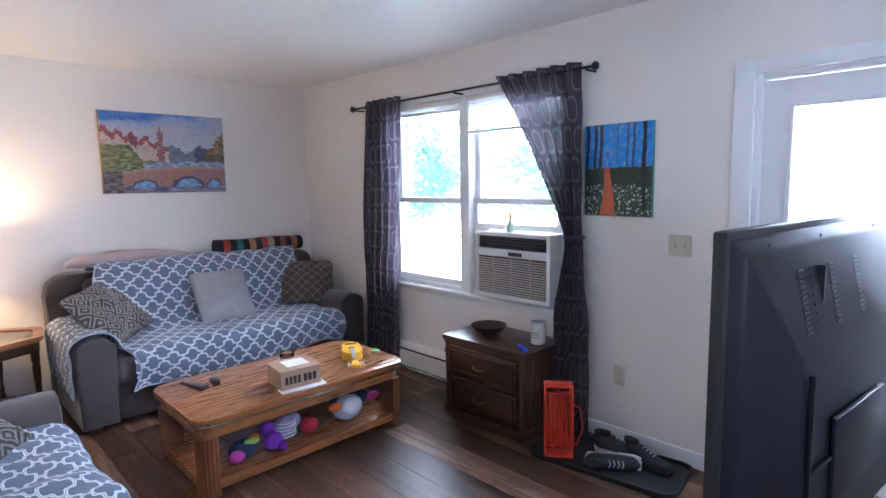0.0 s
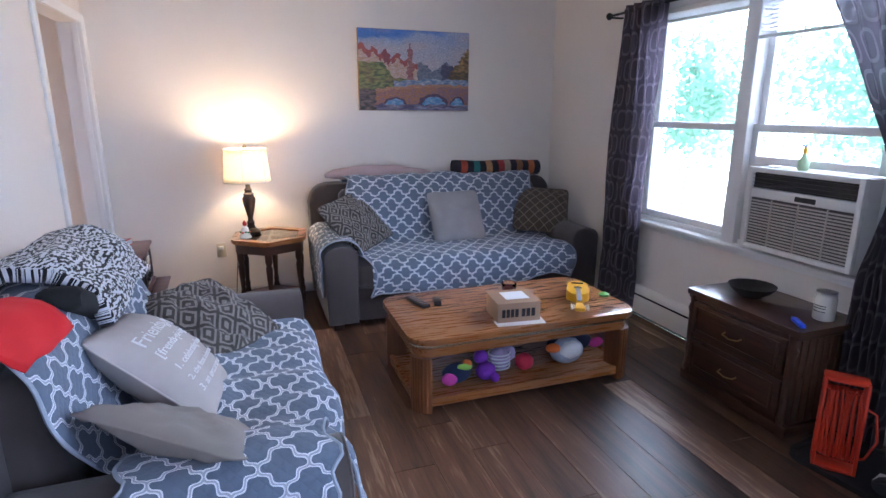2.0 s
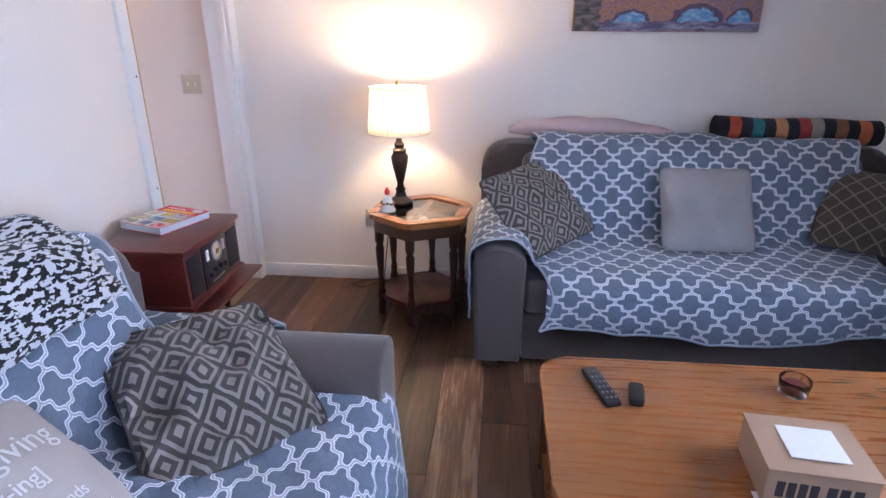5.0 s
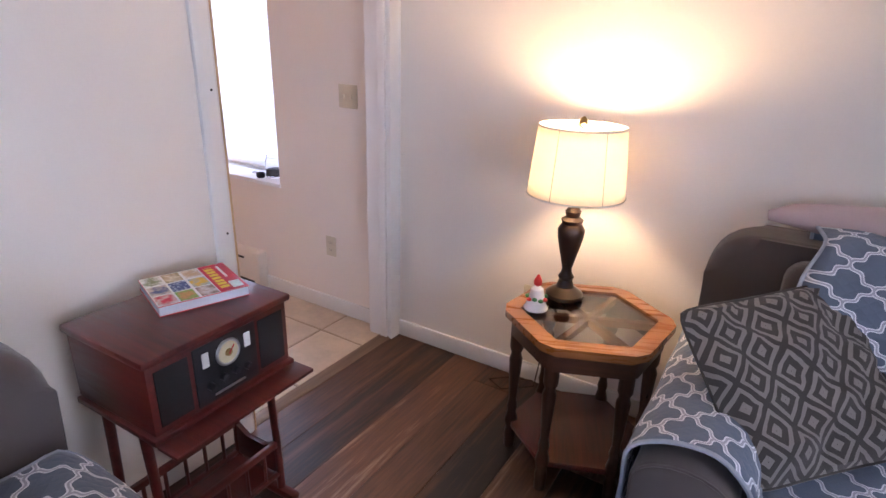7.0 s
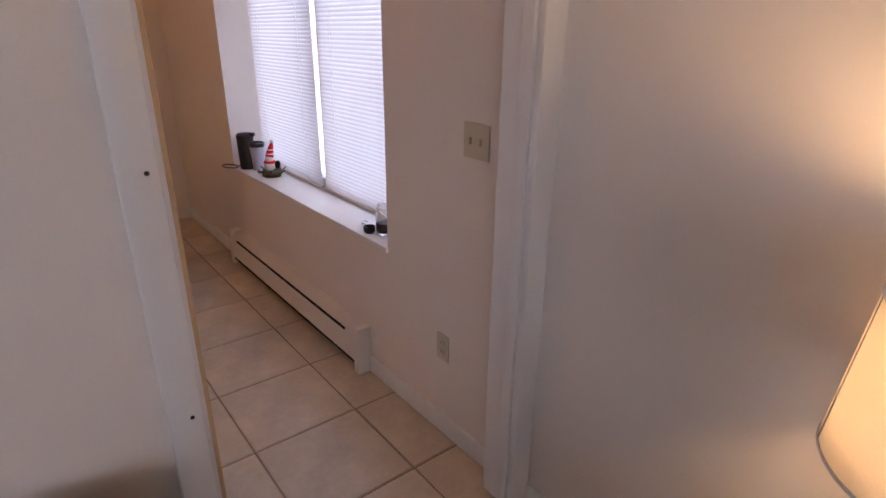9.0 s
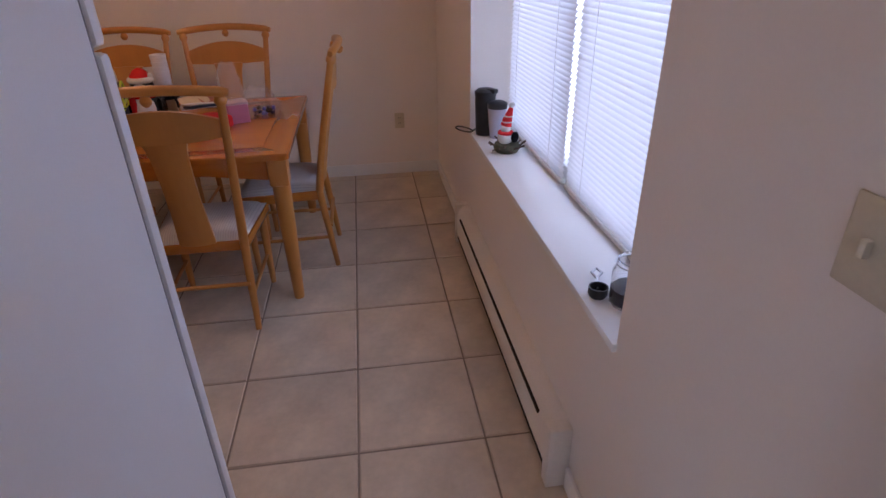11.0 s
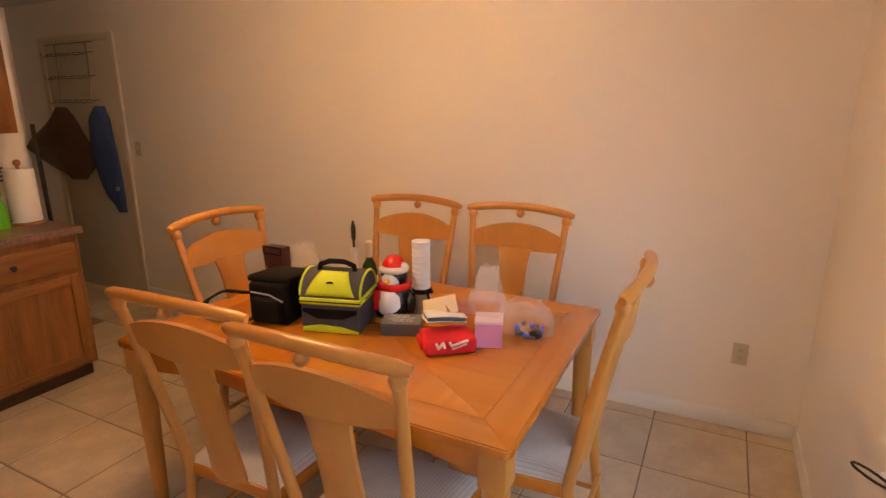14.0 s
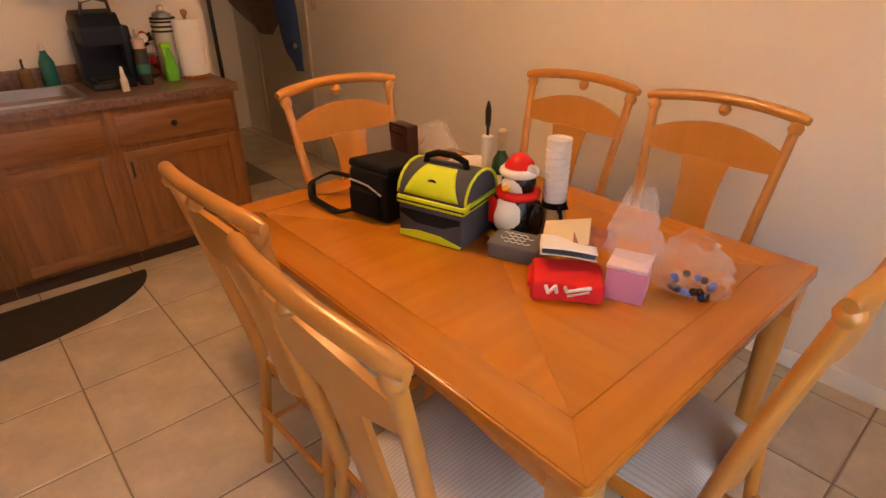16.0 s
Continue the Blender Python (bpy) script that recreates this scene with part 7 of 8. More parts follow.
bell_green = M("holly_green", (0.03, 0.16, 0.05), 0.4, 0.1)
bl = thing("bell_figurine", pose(0.535, 4.50, 0.591), "white ceramic bell with a red bird on top", "figurine")
part("bell", lathe(B(), [(0.042, 0), (0.043, 0.004), (0.034, 0.02), (0.027, 0.05), (0.022, 0.075), (0.008, 0.085)], 22), M("ceramic_white", (0.76, 0.76, 0.75), 0.15, 0.03), bl)
for k in range(9):
    a = 2 * math.pi * k / 9
    part("wreath_leaf", blob(0.031 * math.cos(a), 0.031 * math.sin(a), 0.040 + 0.005 * (k % 2), 0.010, 0.010, 0.007, 2), bell_green if k % 3 else red_plastic, bl)
part("bird", lathe(B(), [(0.005, 0.085), (0.014, 0.092), (0.015, 0.105), (0.009, 0.117), (0.003, 0.128)], 12), red_plastic, bl)
part("leaf", box(B(), -0.012, 0.012, -0.034, -0.029, 0.04, 0.06, 0.002, 2, pose(0, 0, 0, -12, 0, 0)), green_plastic, bl)
solid("lamp_cord", tube(B(), [(0.535, 4.76, 0.585), (0.45, 4.88, 0.30), (0.42, 4.86, 0.02), (0.30, 4.78, 0.006), (0.22, 4.82, 0.006), (0.28, 4.88, 0.006), (0.40, 4.90, 0.02)], 0.0035, 6), M("brown_cord", (0.04, 0.02, 0.015), 0.6, 0.1), "brown lamp cord trailing on the floor", "cord")
pn = thing("wall_outlet", pose(0.34, YN - 0.001, 0.41), "ivory wall outlet beside the end table", "outlet")
part("cover", box(B(), -0.035, 0.035, -0.006, 0, -0.057, 0.057, 0.003), ivory_plastic, pn)
part("plug", box(B(), -0.015, 0.015, -0.035, -0.0062, 0.008, 0.035, 0.004), white_plastic, pn)


# ---- words on the linen pillow ----
def words(text, m, size, material, name="printed_line"):
    cu = bpy.data.curves.new(name, "FONT")
    cu.body, cu.size, cu.extrude = text, size, 0.0006
    tmp = bpy.data.objects.new("tmp_words", cu)
    scene.collection.objects.link(tmp)
    bpy.context.view_layer.update()
    me = bpy.data.meshes.new_from_object(tmp.evaluated_get(bpy.context.evaluated_depsgraph_get()))
    bpy.data.objects.remove(tmp)
    me.materials.append(material)
    ob = new(name, me)
    ob.matrix_basis = m
    return ob


def on_pillow(ob, t, w, h):
    """Lay flat words on the pillow's bulge."""
    for v in ob.data.vertices:
        p = ob.matrix_basis @ v.co
        a, b = max(-0.99, min(0.99, 2 * p.x / w)), max(-0.99, min(0.99, 2 * p.y / h))
        z = t / 2 * ((1 - abs(a) ** 2.3) * (1 - abs(b) ** 2.3)) ** 0.62 + 0.007 + v.co.z
        v.co = Vector((p.x, p.y, z))
    ob.matrix_basis = Matrix.Identity(4)
    ob.parent = fp
    return ob


for text, y, size in (("Friendsgiving", 0.085, 0.068), ("[frends-giv-ing]", 0.025, 0.044), ("1. celebrating friends", -0.04, 0.036), ("2. the feast before the feast", -0.09, 0.030), ("3. an excuse to eat", -0.14, 0.036)):
    on_pillow(words(text, pose(-0.19, y - 0.005, 0), size, white_piping), 0.22, 0.49, 0.47)

# ---- kitchen: ceiling lamp ----
cl = thing("ceiling_light", pose(-2.75, 2.85, ZC), "round flush ceiling light in the kitchen", "ceiling light")
part("base", lathe(B(), [(0.17, -0.02), (0.17, 0)], 32), white_paint, cl)

# ---- on the dining table ----
TZ = 0.7502
lime_nylon = M("lime_nylon", (0.50, 0.62, 0.02), 0.6, 0.08, 10, 0.3, 500)
slate_nylon = M("slate_nylon", (0.065, 0.068, 0.082), 0.8, 0.15, 10, 0.3, 500, spec=0.2)
black_nylon = M("black_nylon", (0.008, 0.008, 0.010), 0.8, 0.2, 10, 0.3, 500, spec=0.12)


def lunch_cooler(m):
    """Front faces local -y."""
    t = thing("lunch_cooler", m, "lime green and slate grey soft lunch cooler with handle", "lunch bag")
    W, D = 0.122, 0.11
    part("body", box(B(), -W, W, -D, D, 0, 0.13, 0.014, 3), slate_nylon, t)
    part("zip_band", box(B(), -W - 0.003, W + 0.003, -D - 0.003, D + 0.003, 0.115, 0.142, 0.006), lime_nylon, t, "lime band round the lid")
    part("zipper", box(B(), -W - 0.0045, W + 0.0045, -D - 0.0045, D + 0.0045, 0.126, 0.131), black_nylon, t)
    poly = [(-D + 0.004, 0.142), (D - 0.004, 0.142)]
    for k in range(9):
        a = k / 8 * math.pi
        poly.append(((D - 0.008) * math.cos(a), 0.150 + 0.082 * math.sin(a)))
    m2 = Matrix(((0, 0, 1, 0), (1, 0, 0, 0), (0, 1, 0, 0), (0, 0, 0, 1)))
    part("lid", prism(B(), poly, -W + 0.002, W - 0.002, 0.006, m2), slate_nylon, t, "domed slate lid")
    # lime panel on the front of the dome
    bm = B()
    sheet(bm, lambda u, v: ((u - 0.5) * (0.20 - 0.09 * v), -(D - 0.0055) * math.cos(v * 1.25), 0.151 + 0.0835 * math.sin(v * 1.25)), 8, 8)
    thick(part("front_panel", bm, lime_nylon, t, "lime front panel"), 0.003)
    part("logo", prism(B(), [(0.016 * math.cos(radians(20 * k)), 0.009 * math.sin(radians(20 * k))) for k in range(10)], 0, 0.002, 0, pose(0, -D * 0.80 - 0.006, 0.198, 62, 0, 0)), black_nylon, t)
    for s in (-1, 1):
        part("side_piping", tube(B(), [(s * (W + 0.001), (D - 0.008) * math.cos(math.pi * k / 10), 0.148 + 0.083 * math.sin(math.pi * k / 10)) for k in range(11)], 0.005, 6), lime_nylon, t)
    part("handle", tube(B(), [(-0.075, -0.01, 0.225), (-0.07, -0.01, 0.25), (-0.03, -0.01, 0.265), (0.03, -0.01, 0.265), (0.07, -0.01, 0.25), (0.075, -0.01, 0.225)], 0.011, 8), black_nylon, t)
    part("pocket", prism(B(), [(-W + 0.012, 0.10), (W - 0.012, 0.10), (W - 0.012, 0.085), (0.05, 0.06), (-0.05, 0.06), (-W + 0.012, 0.085)], -D - 0.0035, -D + 0.002, 0, Matrix(((1, 0, 0, 0), (0, 0, 1, 0), (0, 1, 0, 0), (0, 0, 0, 1)))), black_nylon, t, "black mesh pocket")
    part("lower_panel", prism(B(), [(-W + 0.008, 0.004), (W - 0.008, 0.004), (W - 0.008, 0.012), (0.04, 0.03), (-0.04, 0.034), (-W + 0.008, 0.022)], -D - 0.003, -D + 0.002, 0, Matrix(((1, 0, 0, 0), (0, 0, 1, 0), (0, 1, 0, 0), (0, 0, 0, 1)))), lime_nylon, t)
    part("zip_pull", tube(B(), [(W + 0.004, -D, 0.13), (W + 0.02, -D - 0.006, 0.145), (W + 0.022, -D, 0.165)], 0.004, 6), lime_nylon, t)
    return t


lunch_cooler(pose(-3.128, 3.135, TZ, 0, 0, 106))
cb = thing("camera_bag", pose(-3.085, 2.87, TZ, 0, 0, 100), "black padded camera bag with a loose strap", "bag")
part("body", box(B(), -0.085, 0.085, -0.10, 0.10, 0, 0.165, 0.02, 3), black_nylon, cb)
part("flap", box(B(), -0.09, 0.09, -0.108, 0.10, 0.150, 0.178, 0.012, 3, pose(0, 0, 0, -6, 0, 0)), black_nylon, cb)
part("front_pocket", box(B(), -0.06, 0.06, -0.125, -0.098, 0.02, 0.11, 0.012, 3), black_nylon, cb)
part("piping", tube(B(), [(-0.06, -0.112, 0.13), (0.02, -0.114, 0.125), (0.07, -0.108, 0.10)], 0.003, 6), plain_grey, cb)


def strap(pts, w, th, material):
    bm = B()
    line = curve_pts(pts, 0.012)
    va, vb = [], []
    for i, p in enumerate(line):
        d = (line[min(i + 1, len(line) - 1)] - line[max(i - 1, 0)]).normalized()
        side = d.cross(Vector((0, 0, 1)))
        side = Vector((1, 0, 0)) if side.length < 0.1 else side.normalized()
        va.append(bm.verts.new(p + side * w / 2))
        vb.append(bm.verts.new(p - side * w / 2))
    for i in range(len(line) - 1):
        bm.faces.new((va[i], va[i + 1], vb[i + 1], vb[i]))
    return bm


sp = part("strap", strap([(-0.08, 0.02, 0.10), (-0.15, 0.0, 0.08), (-0.25, -0.03, 0.09), (-0.31, -0.07, 0.05), (-0.25, -0.12, 0.018), (-0.10, -0.14, 0.012), (-0.05, -0.11, 0.03)], 0.028, 0, black_nylon), black_nylon, cb)
thick(sp, 0.004)
cb.scale = (1.08, 1.08, 1.08)

pg = thing("penguin_jar", pose(-3.275, 3.305, TZ, 0, 0, 94), "glossy ceramic penguin cookie jar in red hat and scarf", "cookie jar")
gl_black = M("glaze_black", (0.01, 0.01, 0.012), 0.12, 0.05, 5, 0)
gl_white = M("glaze_white", (0.74, 0.73, 0.70), 0.12, 0.03, 5, 0)
gl_red = M("glaze_red", (0.60, 0.015, 0.015), 0.12, 0.05, 5, 0)
gl_orange = M("glaze_orange", (0.75, 0.35, 0.03), 0.15, 0.05, 5, 0)


part("body", lathe(B(), [(0.055, 0), (0.072, 0.012), (0.078, 0.05), (0.073, 0.09), (0.056, 0.125), (0.048, 0.14)], 26), gl_black, pg)
part("belly", blob(0, -0.026, 0.070, 0.060, 0.058, 0.066), gl_white, pg, "white belly")
part("head", blob(0, 0, 0.168, 0.052, 0.05, 0.042), gl_black, pg)
part("face", blob(0, -0.014, 0.163, 0.042, 0.042, 0.034), gl_white, pg)
part("beak", blob(0, -0.058, 0.160, 0.012, 0.016, 0.008, 2), gl_orange, pg)
part("scarf", tube(B(), [(0.054 * math.cos(a), 0.054 * math.sin(a), 0.134) for a in [2 * math.pi * k / 24 for k in range(25)]], 0.014, 10), gl_red, pg)
part("scarf_end", box(B(), -0.05, -0.022, -0.078, -0.066, 0.05, 0.13, 0.005, 2), gl_red, pg)
part("hat_brim", tube(B(), [(0.046 * math.cos(a), 0.046 * math.sin(a), 0.198) for a in [2 * math.pi * k / 24 for k in range(25)]], 0.013, 10), gl_white, pg)
part("hat", lathe(B(), [(0.046, 0.198), (0.042, 0.222), (0.024, 0.242), (0.004, 0.25)], 22), gl_red, pg)
part("pompom", blob(0.045, -0.005, 0.212, 0.015, 0.015, 0.015, 2), gl_white, pg)
for s in (-1, 1):
    part("wing", blob(s * 0.076, -0.01, 0.075, 0.013, 0.032, 0.045), gl_black, pg)
    part("foot", blob(s * 0.03, -0.06, 0.010, 0.024, 0.03, 0.010, 2), gl_orange, pg)

pg.scale = (1.08, 1.08, 1.1)
cs = thing("cup_stack", pose(-3.36, 3.385, TZ), "tall wrapped stack of white paper cups tied with black ribbon", "cups")
part("kraft_base", lathe(B(), [(0.036, 0), (0.038, 0.006), (0.038, 0.105), (0.036, 0.108)], 22), M("kraft_wrap", (0.42, 0.30, 0.18), 0.75, 0.12, 12, 0.3, 120), cs, "kraft paper lower part")
for k in range(9):
    z = 0.1085 + k * 0.0225
    part("cup", lathe(B(), [(0.0365, z), (0.0382, z + 0.018), (0.0392, z + 0.019), (0.0388, z + 0.0222)], 22), paper, cs)
part("top_cup", lathe(B(), [(0.0386, 0.3112), (0.0386, 0.322), (0.0355, 0.322), (0.034, 0.314), (0.002, 0.3135)], 22), paper, cs)
part("ribbon", lathe(B(), [(0.0394, 0.100), (0.0402, 0.103), (0.0402, 0.118), (0.0394, 0.121)], 22), black_nylon, cs)
for q in (-1, 1):
    part("bow", tube(B(), [(0.02, 0.034, 0.11), (0.028 + 0.012 * q, 0.056, 0.128), (0.03 + 0.022 * q, 0.058, 0.112), (0.022, 0.040, 0.108)], 0.006, 7), black_nylon, cs)
part("ribbon_end", tube(B(), [(0.022, 0.040, 0.108), (0.03, 0.052, 0.085), (0.026, 0.050, 0.06)], 0.006, 7), black_nylon, cs)
bo = thing("champagne_bottle", pose(-3.47, 3.05, TZ), "small green champagne bottle with gold foil", "bottle")
part("glass", lathe(B(), [(0.034, 0), (0.037, 0.01), (0.037, 0.12), (0.03, 0.15), (0.016, 0.175), (0.0145, 0.185)], 20), M("green_bottle", (0.01, 0.05, 0.02), 0.1, 0.05), bo)
part("foil", lathe(B(), [(0.0155, 0.1852), (0.0165, 0.225), (0.0175, 0.24), (0.0175, 0.255), (0.01, 0.262)], 16), M("gold_foil", (0.80, 0.72, 0.52), 0.32, 0.2, 30, 0.4, 200, metal=0.6), bo)
part("label", lathe(B(), [(0.0374, 0.04), (0.0374, 0.10)], 20), paper, bo)
br = thing("bottle_brush", pose(-3.52, 2.93, TZ), "white tube with a black brush handle", "brush")
part("tube", lathe(B(), [(0.022, 0), (0.022, 0.20), (0.018, 0.205)], 16), white_plastic, br)
part("grip", lathe(B(), [(0.006, 0.2052), (0.006, 0.235), (0.011, 0.25), (0.012, 0.30), (0.004, 0.335)], 12), black, br)
solid("plate", lathe(B(), [(0.07, 0), (0.075, 0.004), (0.13, 0.016), (0.132, 0.019), (0.075, 0.008), (0.002, 0.007)], 30), gl_white, "plain white plate at the back of the table", "plate", m=pose(-3.63, 2.76, TZ))
gb = thing("gift_box", pose(-3.165, 3.405, TZ, 0, 0, 112), "flat grey gift box with white script on the lid", "box")
part("box", box(B(), -0.075, 0.075, -0.052, 0.052, 0, 0.042, 0.004), M("grey_card", (0.10, 0.105, 0.11), 0.6, 0.1), gb)
part("lid", box(B(), -0.078, 0.078, -0.055, 0.055, 0.0425, 0.052, 0.003), M("grey_card_lid", (0.12, 0.125, 0.13), 0.6, 0.1), gb)
for k in range(4):
    y = 0.03 - k * 0.019
    part("script_line", tube(B(), [(-0.05 + 0.02 * (k % 2) + 0.006 * q, y + 0.005 * math.sin(q * 1.9 + k), 0.0535) for q in range(14)], 0.0016, 5), white_piping, gb)
rh = thing("red_cloth", pose(-3.115, 3.628, TZ, 0, 0, 128), "folded red knit cloth with white and cream letters", "cloth")
bm = box(B(), -0.094, 0.094, -0.078, 0.075, 0.0, 0.060, 0.014, 3)
bmesh.ops.subdivide_edges(bm, edges=bm.edges, cuts=2, use_grid_fill=True)
for v in bm.verts:
    k = noise.noise(v.co * 22 + Vector((3, 1, 0)))
    v.co += Vector((0.004 * k, 0.006 * k, 0.009 * k * min(1, v.co.z / 0.03)))
part("folded_body", bm, red_fleece, rh)
part("lower_fold", box(B(), -0.105, 0.02, -0.02, 0.085, 0.0, 0.03, 0.012, 3), red_fleece, rh)
cream_felt = M("cream_felt", (0.66, 0.58, 0.46), 0.9, 0.1)
for x, z, L, w, turn, mt in ((-0.052, 0.040, 0.026, 0.009, 70, white_piping), (-0.041, 0.040, 0.030, 0.008, -50, white_piping), (-0.029, 0.043, 0.024, 0.009, 75, white_piping),
                             (-0.004, 0.044, 0.020, 0.009, 65, cream_felt), (0.030, 0.047, 0.062, 0.008, -14, white_piping), (0.028, 0.034, 0.058, 0.005, -18, cream_felt)):
    part("print_patch", box(B(), -L / 2, L / 2, -0.0845, -0.074, -w / 2, w / 2, 0.003, 2, pose(x, 0, z, 0, turn, 0)), mt, rh, "white felt letter stroke")
kraft = M("kraft_paper", (0.60, 0.50, 0.34), 0.8, 0.08)
card_navy = M("navy_card", (0.02, 0.03, 0.055), 0.35, 0.2)


def brochure(m, L, W, gap, outer, label):
    """A leaflet folded over: two leaves joined by a round fold along x."""
    def fn(u, v):
        a = 2 * v - 1
        if abs(a) > 0.25:
            y, z = -W * (abs(a) - 0.25) / 0.75, math.copysign(gap * (1 - 0.5 * (abs(a) - 0.25)), a)
        else:
            y, z = gap * 1.2 * math.cos(a / 0.25 * math.pi / 2), gap * math.sin(a / 0.25 * math.pi / 2)
        return ((u - 0.5) * L, -y, z + 0.004 * math.sin(3 * u))
    b = thing("brochure", m, label, "brochure")
    thick(part("leaf", sheet(B(), fn, 8, 24), outer, b), 0.0016)
    part("inner_page", box(B(), -L / 2 + 0.004, L / 2 - 0.004, 0.006, W - 0.004, -gap * 0.45, gap * 0.45, 0.003), card_navy, b, "dark printed inner pages")
    return b


brochure(pose(-3.185, 3.57, TZ + 0.094, 8, -4, 308), 0.15, 0.10, 0.014, paper, "folded white brochure with dark inside pages")
ob = solid("greeting_card", box(B(), -0.065, 0.065, -0.05, 0.05, -0.001, 0.001, 0.0006), kraft, "tan paper card leaning on the brochure", "card", m=pose(-3.19, 3.56, TZ + 0.123, 22, -12, 118))
ob = solid("greeting_card", box(B(), -0.06, 0.06, -0.045, 0.045, -0.001, 0.001, 0.0006), M("red_print_card", (0.36, 0.10, 0.06), 0.5, 0.6, 30), "red printed card behind the folded brochure", "card", m=pose(-3.235, 3.625, TZ + 0.117, 14, 10, 128))
pk = thing("pink_box", pose(-3.215, 3.752, TZ, 0, 0, 110), "pink patterned gift box wrapped in clear film", "box")
part("box", box(B(), -0.050, 0.050, -0.050, 0.050, 0, 0.092, 0.004), cloth("pink_print", (0.62, 0.25, 0.40), (0.72, 0.50, 0.60), "lattice", 0.02, width=0.1), pk)
part("lid", box(B(), -0.052, 0.052, -0.052, 0.052, 0.0925, 0.104, 0.003), M("pink_lid", (0.70, 0.55, 0.62), 0.5, 0.08), pk)
film = bpy.data.materials.new("clear_film")
film.use_nodes = True
fp2 = film.node_tree.nodes["Principled BSDF"]
fp2.inputs["Base Color"].default_value, fp2.inputs["Roughness"].default_value = (0.9, 0.85, 0.85, 1), 0.06
sheer("film", film, (0.9, 0.85, 0.85), 0.80, 0.05)


def crumpled(m, w, h, seed, label):
    def fn(u, v):
        a = 2 * math.pi * u
        r = w * (1 - 0.55 * v ** 1.5) * (1 + 0.38 * noise.noise((math.cos(a) * 2.2, math.sin(a) * 2.2, v * 4 + seed)) + 0.22 * noise.noise((math.cos(a) * 7, math.sin(a) * 7, v * 9 + seed)))
        return (r * math.cos(a), r * math.sin(a), 0.004 + h * v + 0.02 * noise.noise((u * 9, v * 3, seed)) * (v > 0.05))
    ob = solid("plastic_bag", sheet(B(), fn, 40, 14), film, label, "plastic bag", m=m)
    for p in ob.data.polygons:
        p.use_smooth = False
    return ob


crumpled(pose(-3.26, 3.725, TZ + 0.105), 0.068, 0.175, 1, "crumpled clear plastic wrap standing above the pink box")
crumpled(pose(-3.41, 3.83, TZ), 0.115, 0.12, 5, "crumpled clear plastic bag with beads")
navy_bead = M("navy_bead", (0.02, 0.03, 0.10), 0.25, 0.1)
bd = thing("bead_string", pose(-3.37, 3.86, TZ), "string of dark blue and black beads", "beads")
for k in range(16):
    a = k * 0.55
    part("bead", blob(0.05 * math.cos(a) + 0.01 * (k % 3), 0.05 * math.sin(a), 0.011 + 0.012 * (k % 2), 0.011, 0.011, 0.011, 2), blue_plastic if k % 3 == 0 else (gl_black if k % 3 == 1 else navy_bead), bd)
dk = thing("gift_bag", pose(-3.42, 2.535, TZ, 0, 0, 88), "dark red and black printed paper gift bag", "bag")
part("bag", box(B(), -0.06, 0.06, -0.03, 0.03, 0, 0.19, 0.003), M("dark_red_print", (0.045, 0.010, 0.010), 0.35, 0.9, 14, 0.05), dk)
part("rim", frame_x(-0.061, 0.061, 0.150, 0.193, 0.008, -0.0325, -0.0302), gl_black, dk)
part("print_spot", lathe(B(), [(0.02, 0), (0.018, 0.002)], 14), gl_orange, dk).matrix_basis = pose(0.02, -0.0302, 0.05, 90, 0, 0)
crumpled(pose(-3.56, 2.58, TZ + 0.003), 0.10, 0.17, 8, "crumpled pinkish plastic bag at the back of the table")

# ---- window sill ----
SZ = KZ0 + 0.0203
tm = thing("travel_mug", pose(-2.955, 4.99, SZ, 0, 0, 40), "black travel mug with clear side and wrist loop", "mug")
part("body", lathe(B(), [(0.04, 0), (0.042, 0.01), (0.046, 0.16), (0.044, 0.17)], 22), black, tm)
part("lid", lathe(B(), [(0.047, 0.1702), (0.048, 0.19), (0.036, 0.20), (0.01, 0.203)], 22), black, tm)
part("spout", box(B(), 0.01, 0.06, -0.015, 0.015, 0.185, 0.205, 0.006), black, tm)
part("loop", tube(B(), [(-0.04, -0.02, 0.02)] + [(-0.085 + 0.05 * math.cos(a), -0.045, 0.012 + 0.010 * math.sin(a) + 0.004) for a in [2 * math.pi * k / 14 for k in range(14)]], 0.0035, 6), black, tm)
tc2 = thing("tumbler", pose(-2.885, 5.035, SZ), "clear plastic tumbler with black lid", "tumbler")
part("cup", lathe(B(), [(0.03, 0), (0.032, 0.005), (0.042, 0.13), (0.040, 0.13), (0.030, 0.008), (0.002, 0.007)], 22), M("frosted_plastic", (0.42, 0.42, 0.52), 0.25, 0.05), tc2)
part("lid", lathe(B(), [(0.043, 0.1302), (0.044, 0.15), (0.03, 0.158), (0.004, 0.16)], 22), black, tc2)
tm.scale = tc2.scale = (1.12, 1.12, 1.12)
gn = thing("snowman_ornament", pose(-2.66, 5.03, SZ, 0, 0, 35), "small snowman ornament in red striped hat on a twig nest", "ornament")
part("nest", lathe(B(), [(0.05, 0), (0.062, 0.02), (0.055, 0.04), (0.03, 0.045)], 22), M("twig_green", (0.07, 0.07, 0.04), 0.95, 0.6, 40, 0.9, 120), gn)
for k in range(16):
    a = k * 0.39
    part("twig", tube(B(), [(0.045 * math.cos(a), 0.045 * math.sin(a), 0.02), (0.085 * math.cos(a + 0.3), 0.085 * math.sin(a + 0.3), 0.035 + 0.02 * math.sin(k * 2.1))], 0.004, 5), M("twig_brown", (0.09, 0.055, 0.035), 0.9, 0.3) if k == 0 else bpy.data.materials["twig_brown"], gn)
part("body", blob(0, -0.015, 0.068, 0.036, 0.034, 0.034), gl_white, gn)
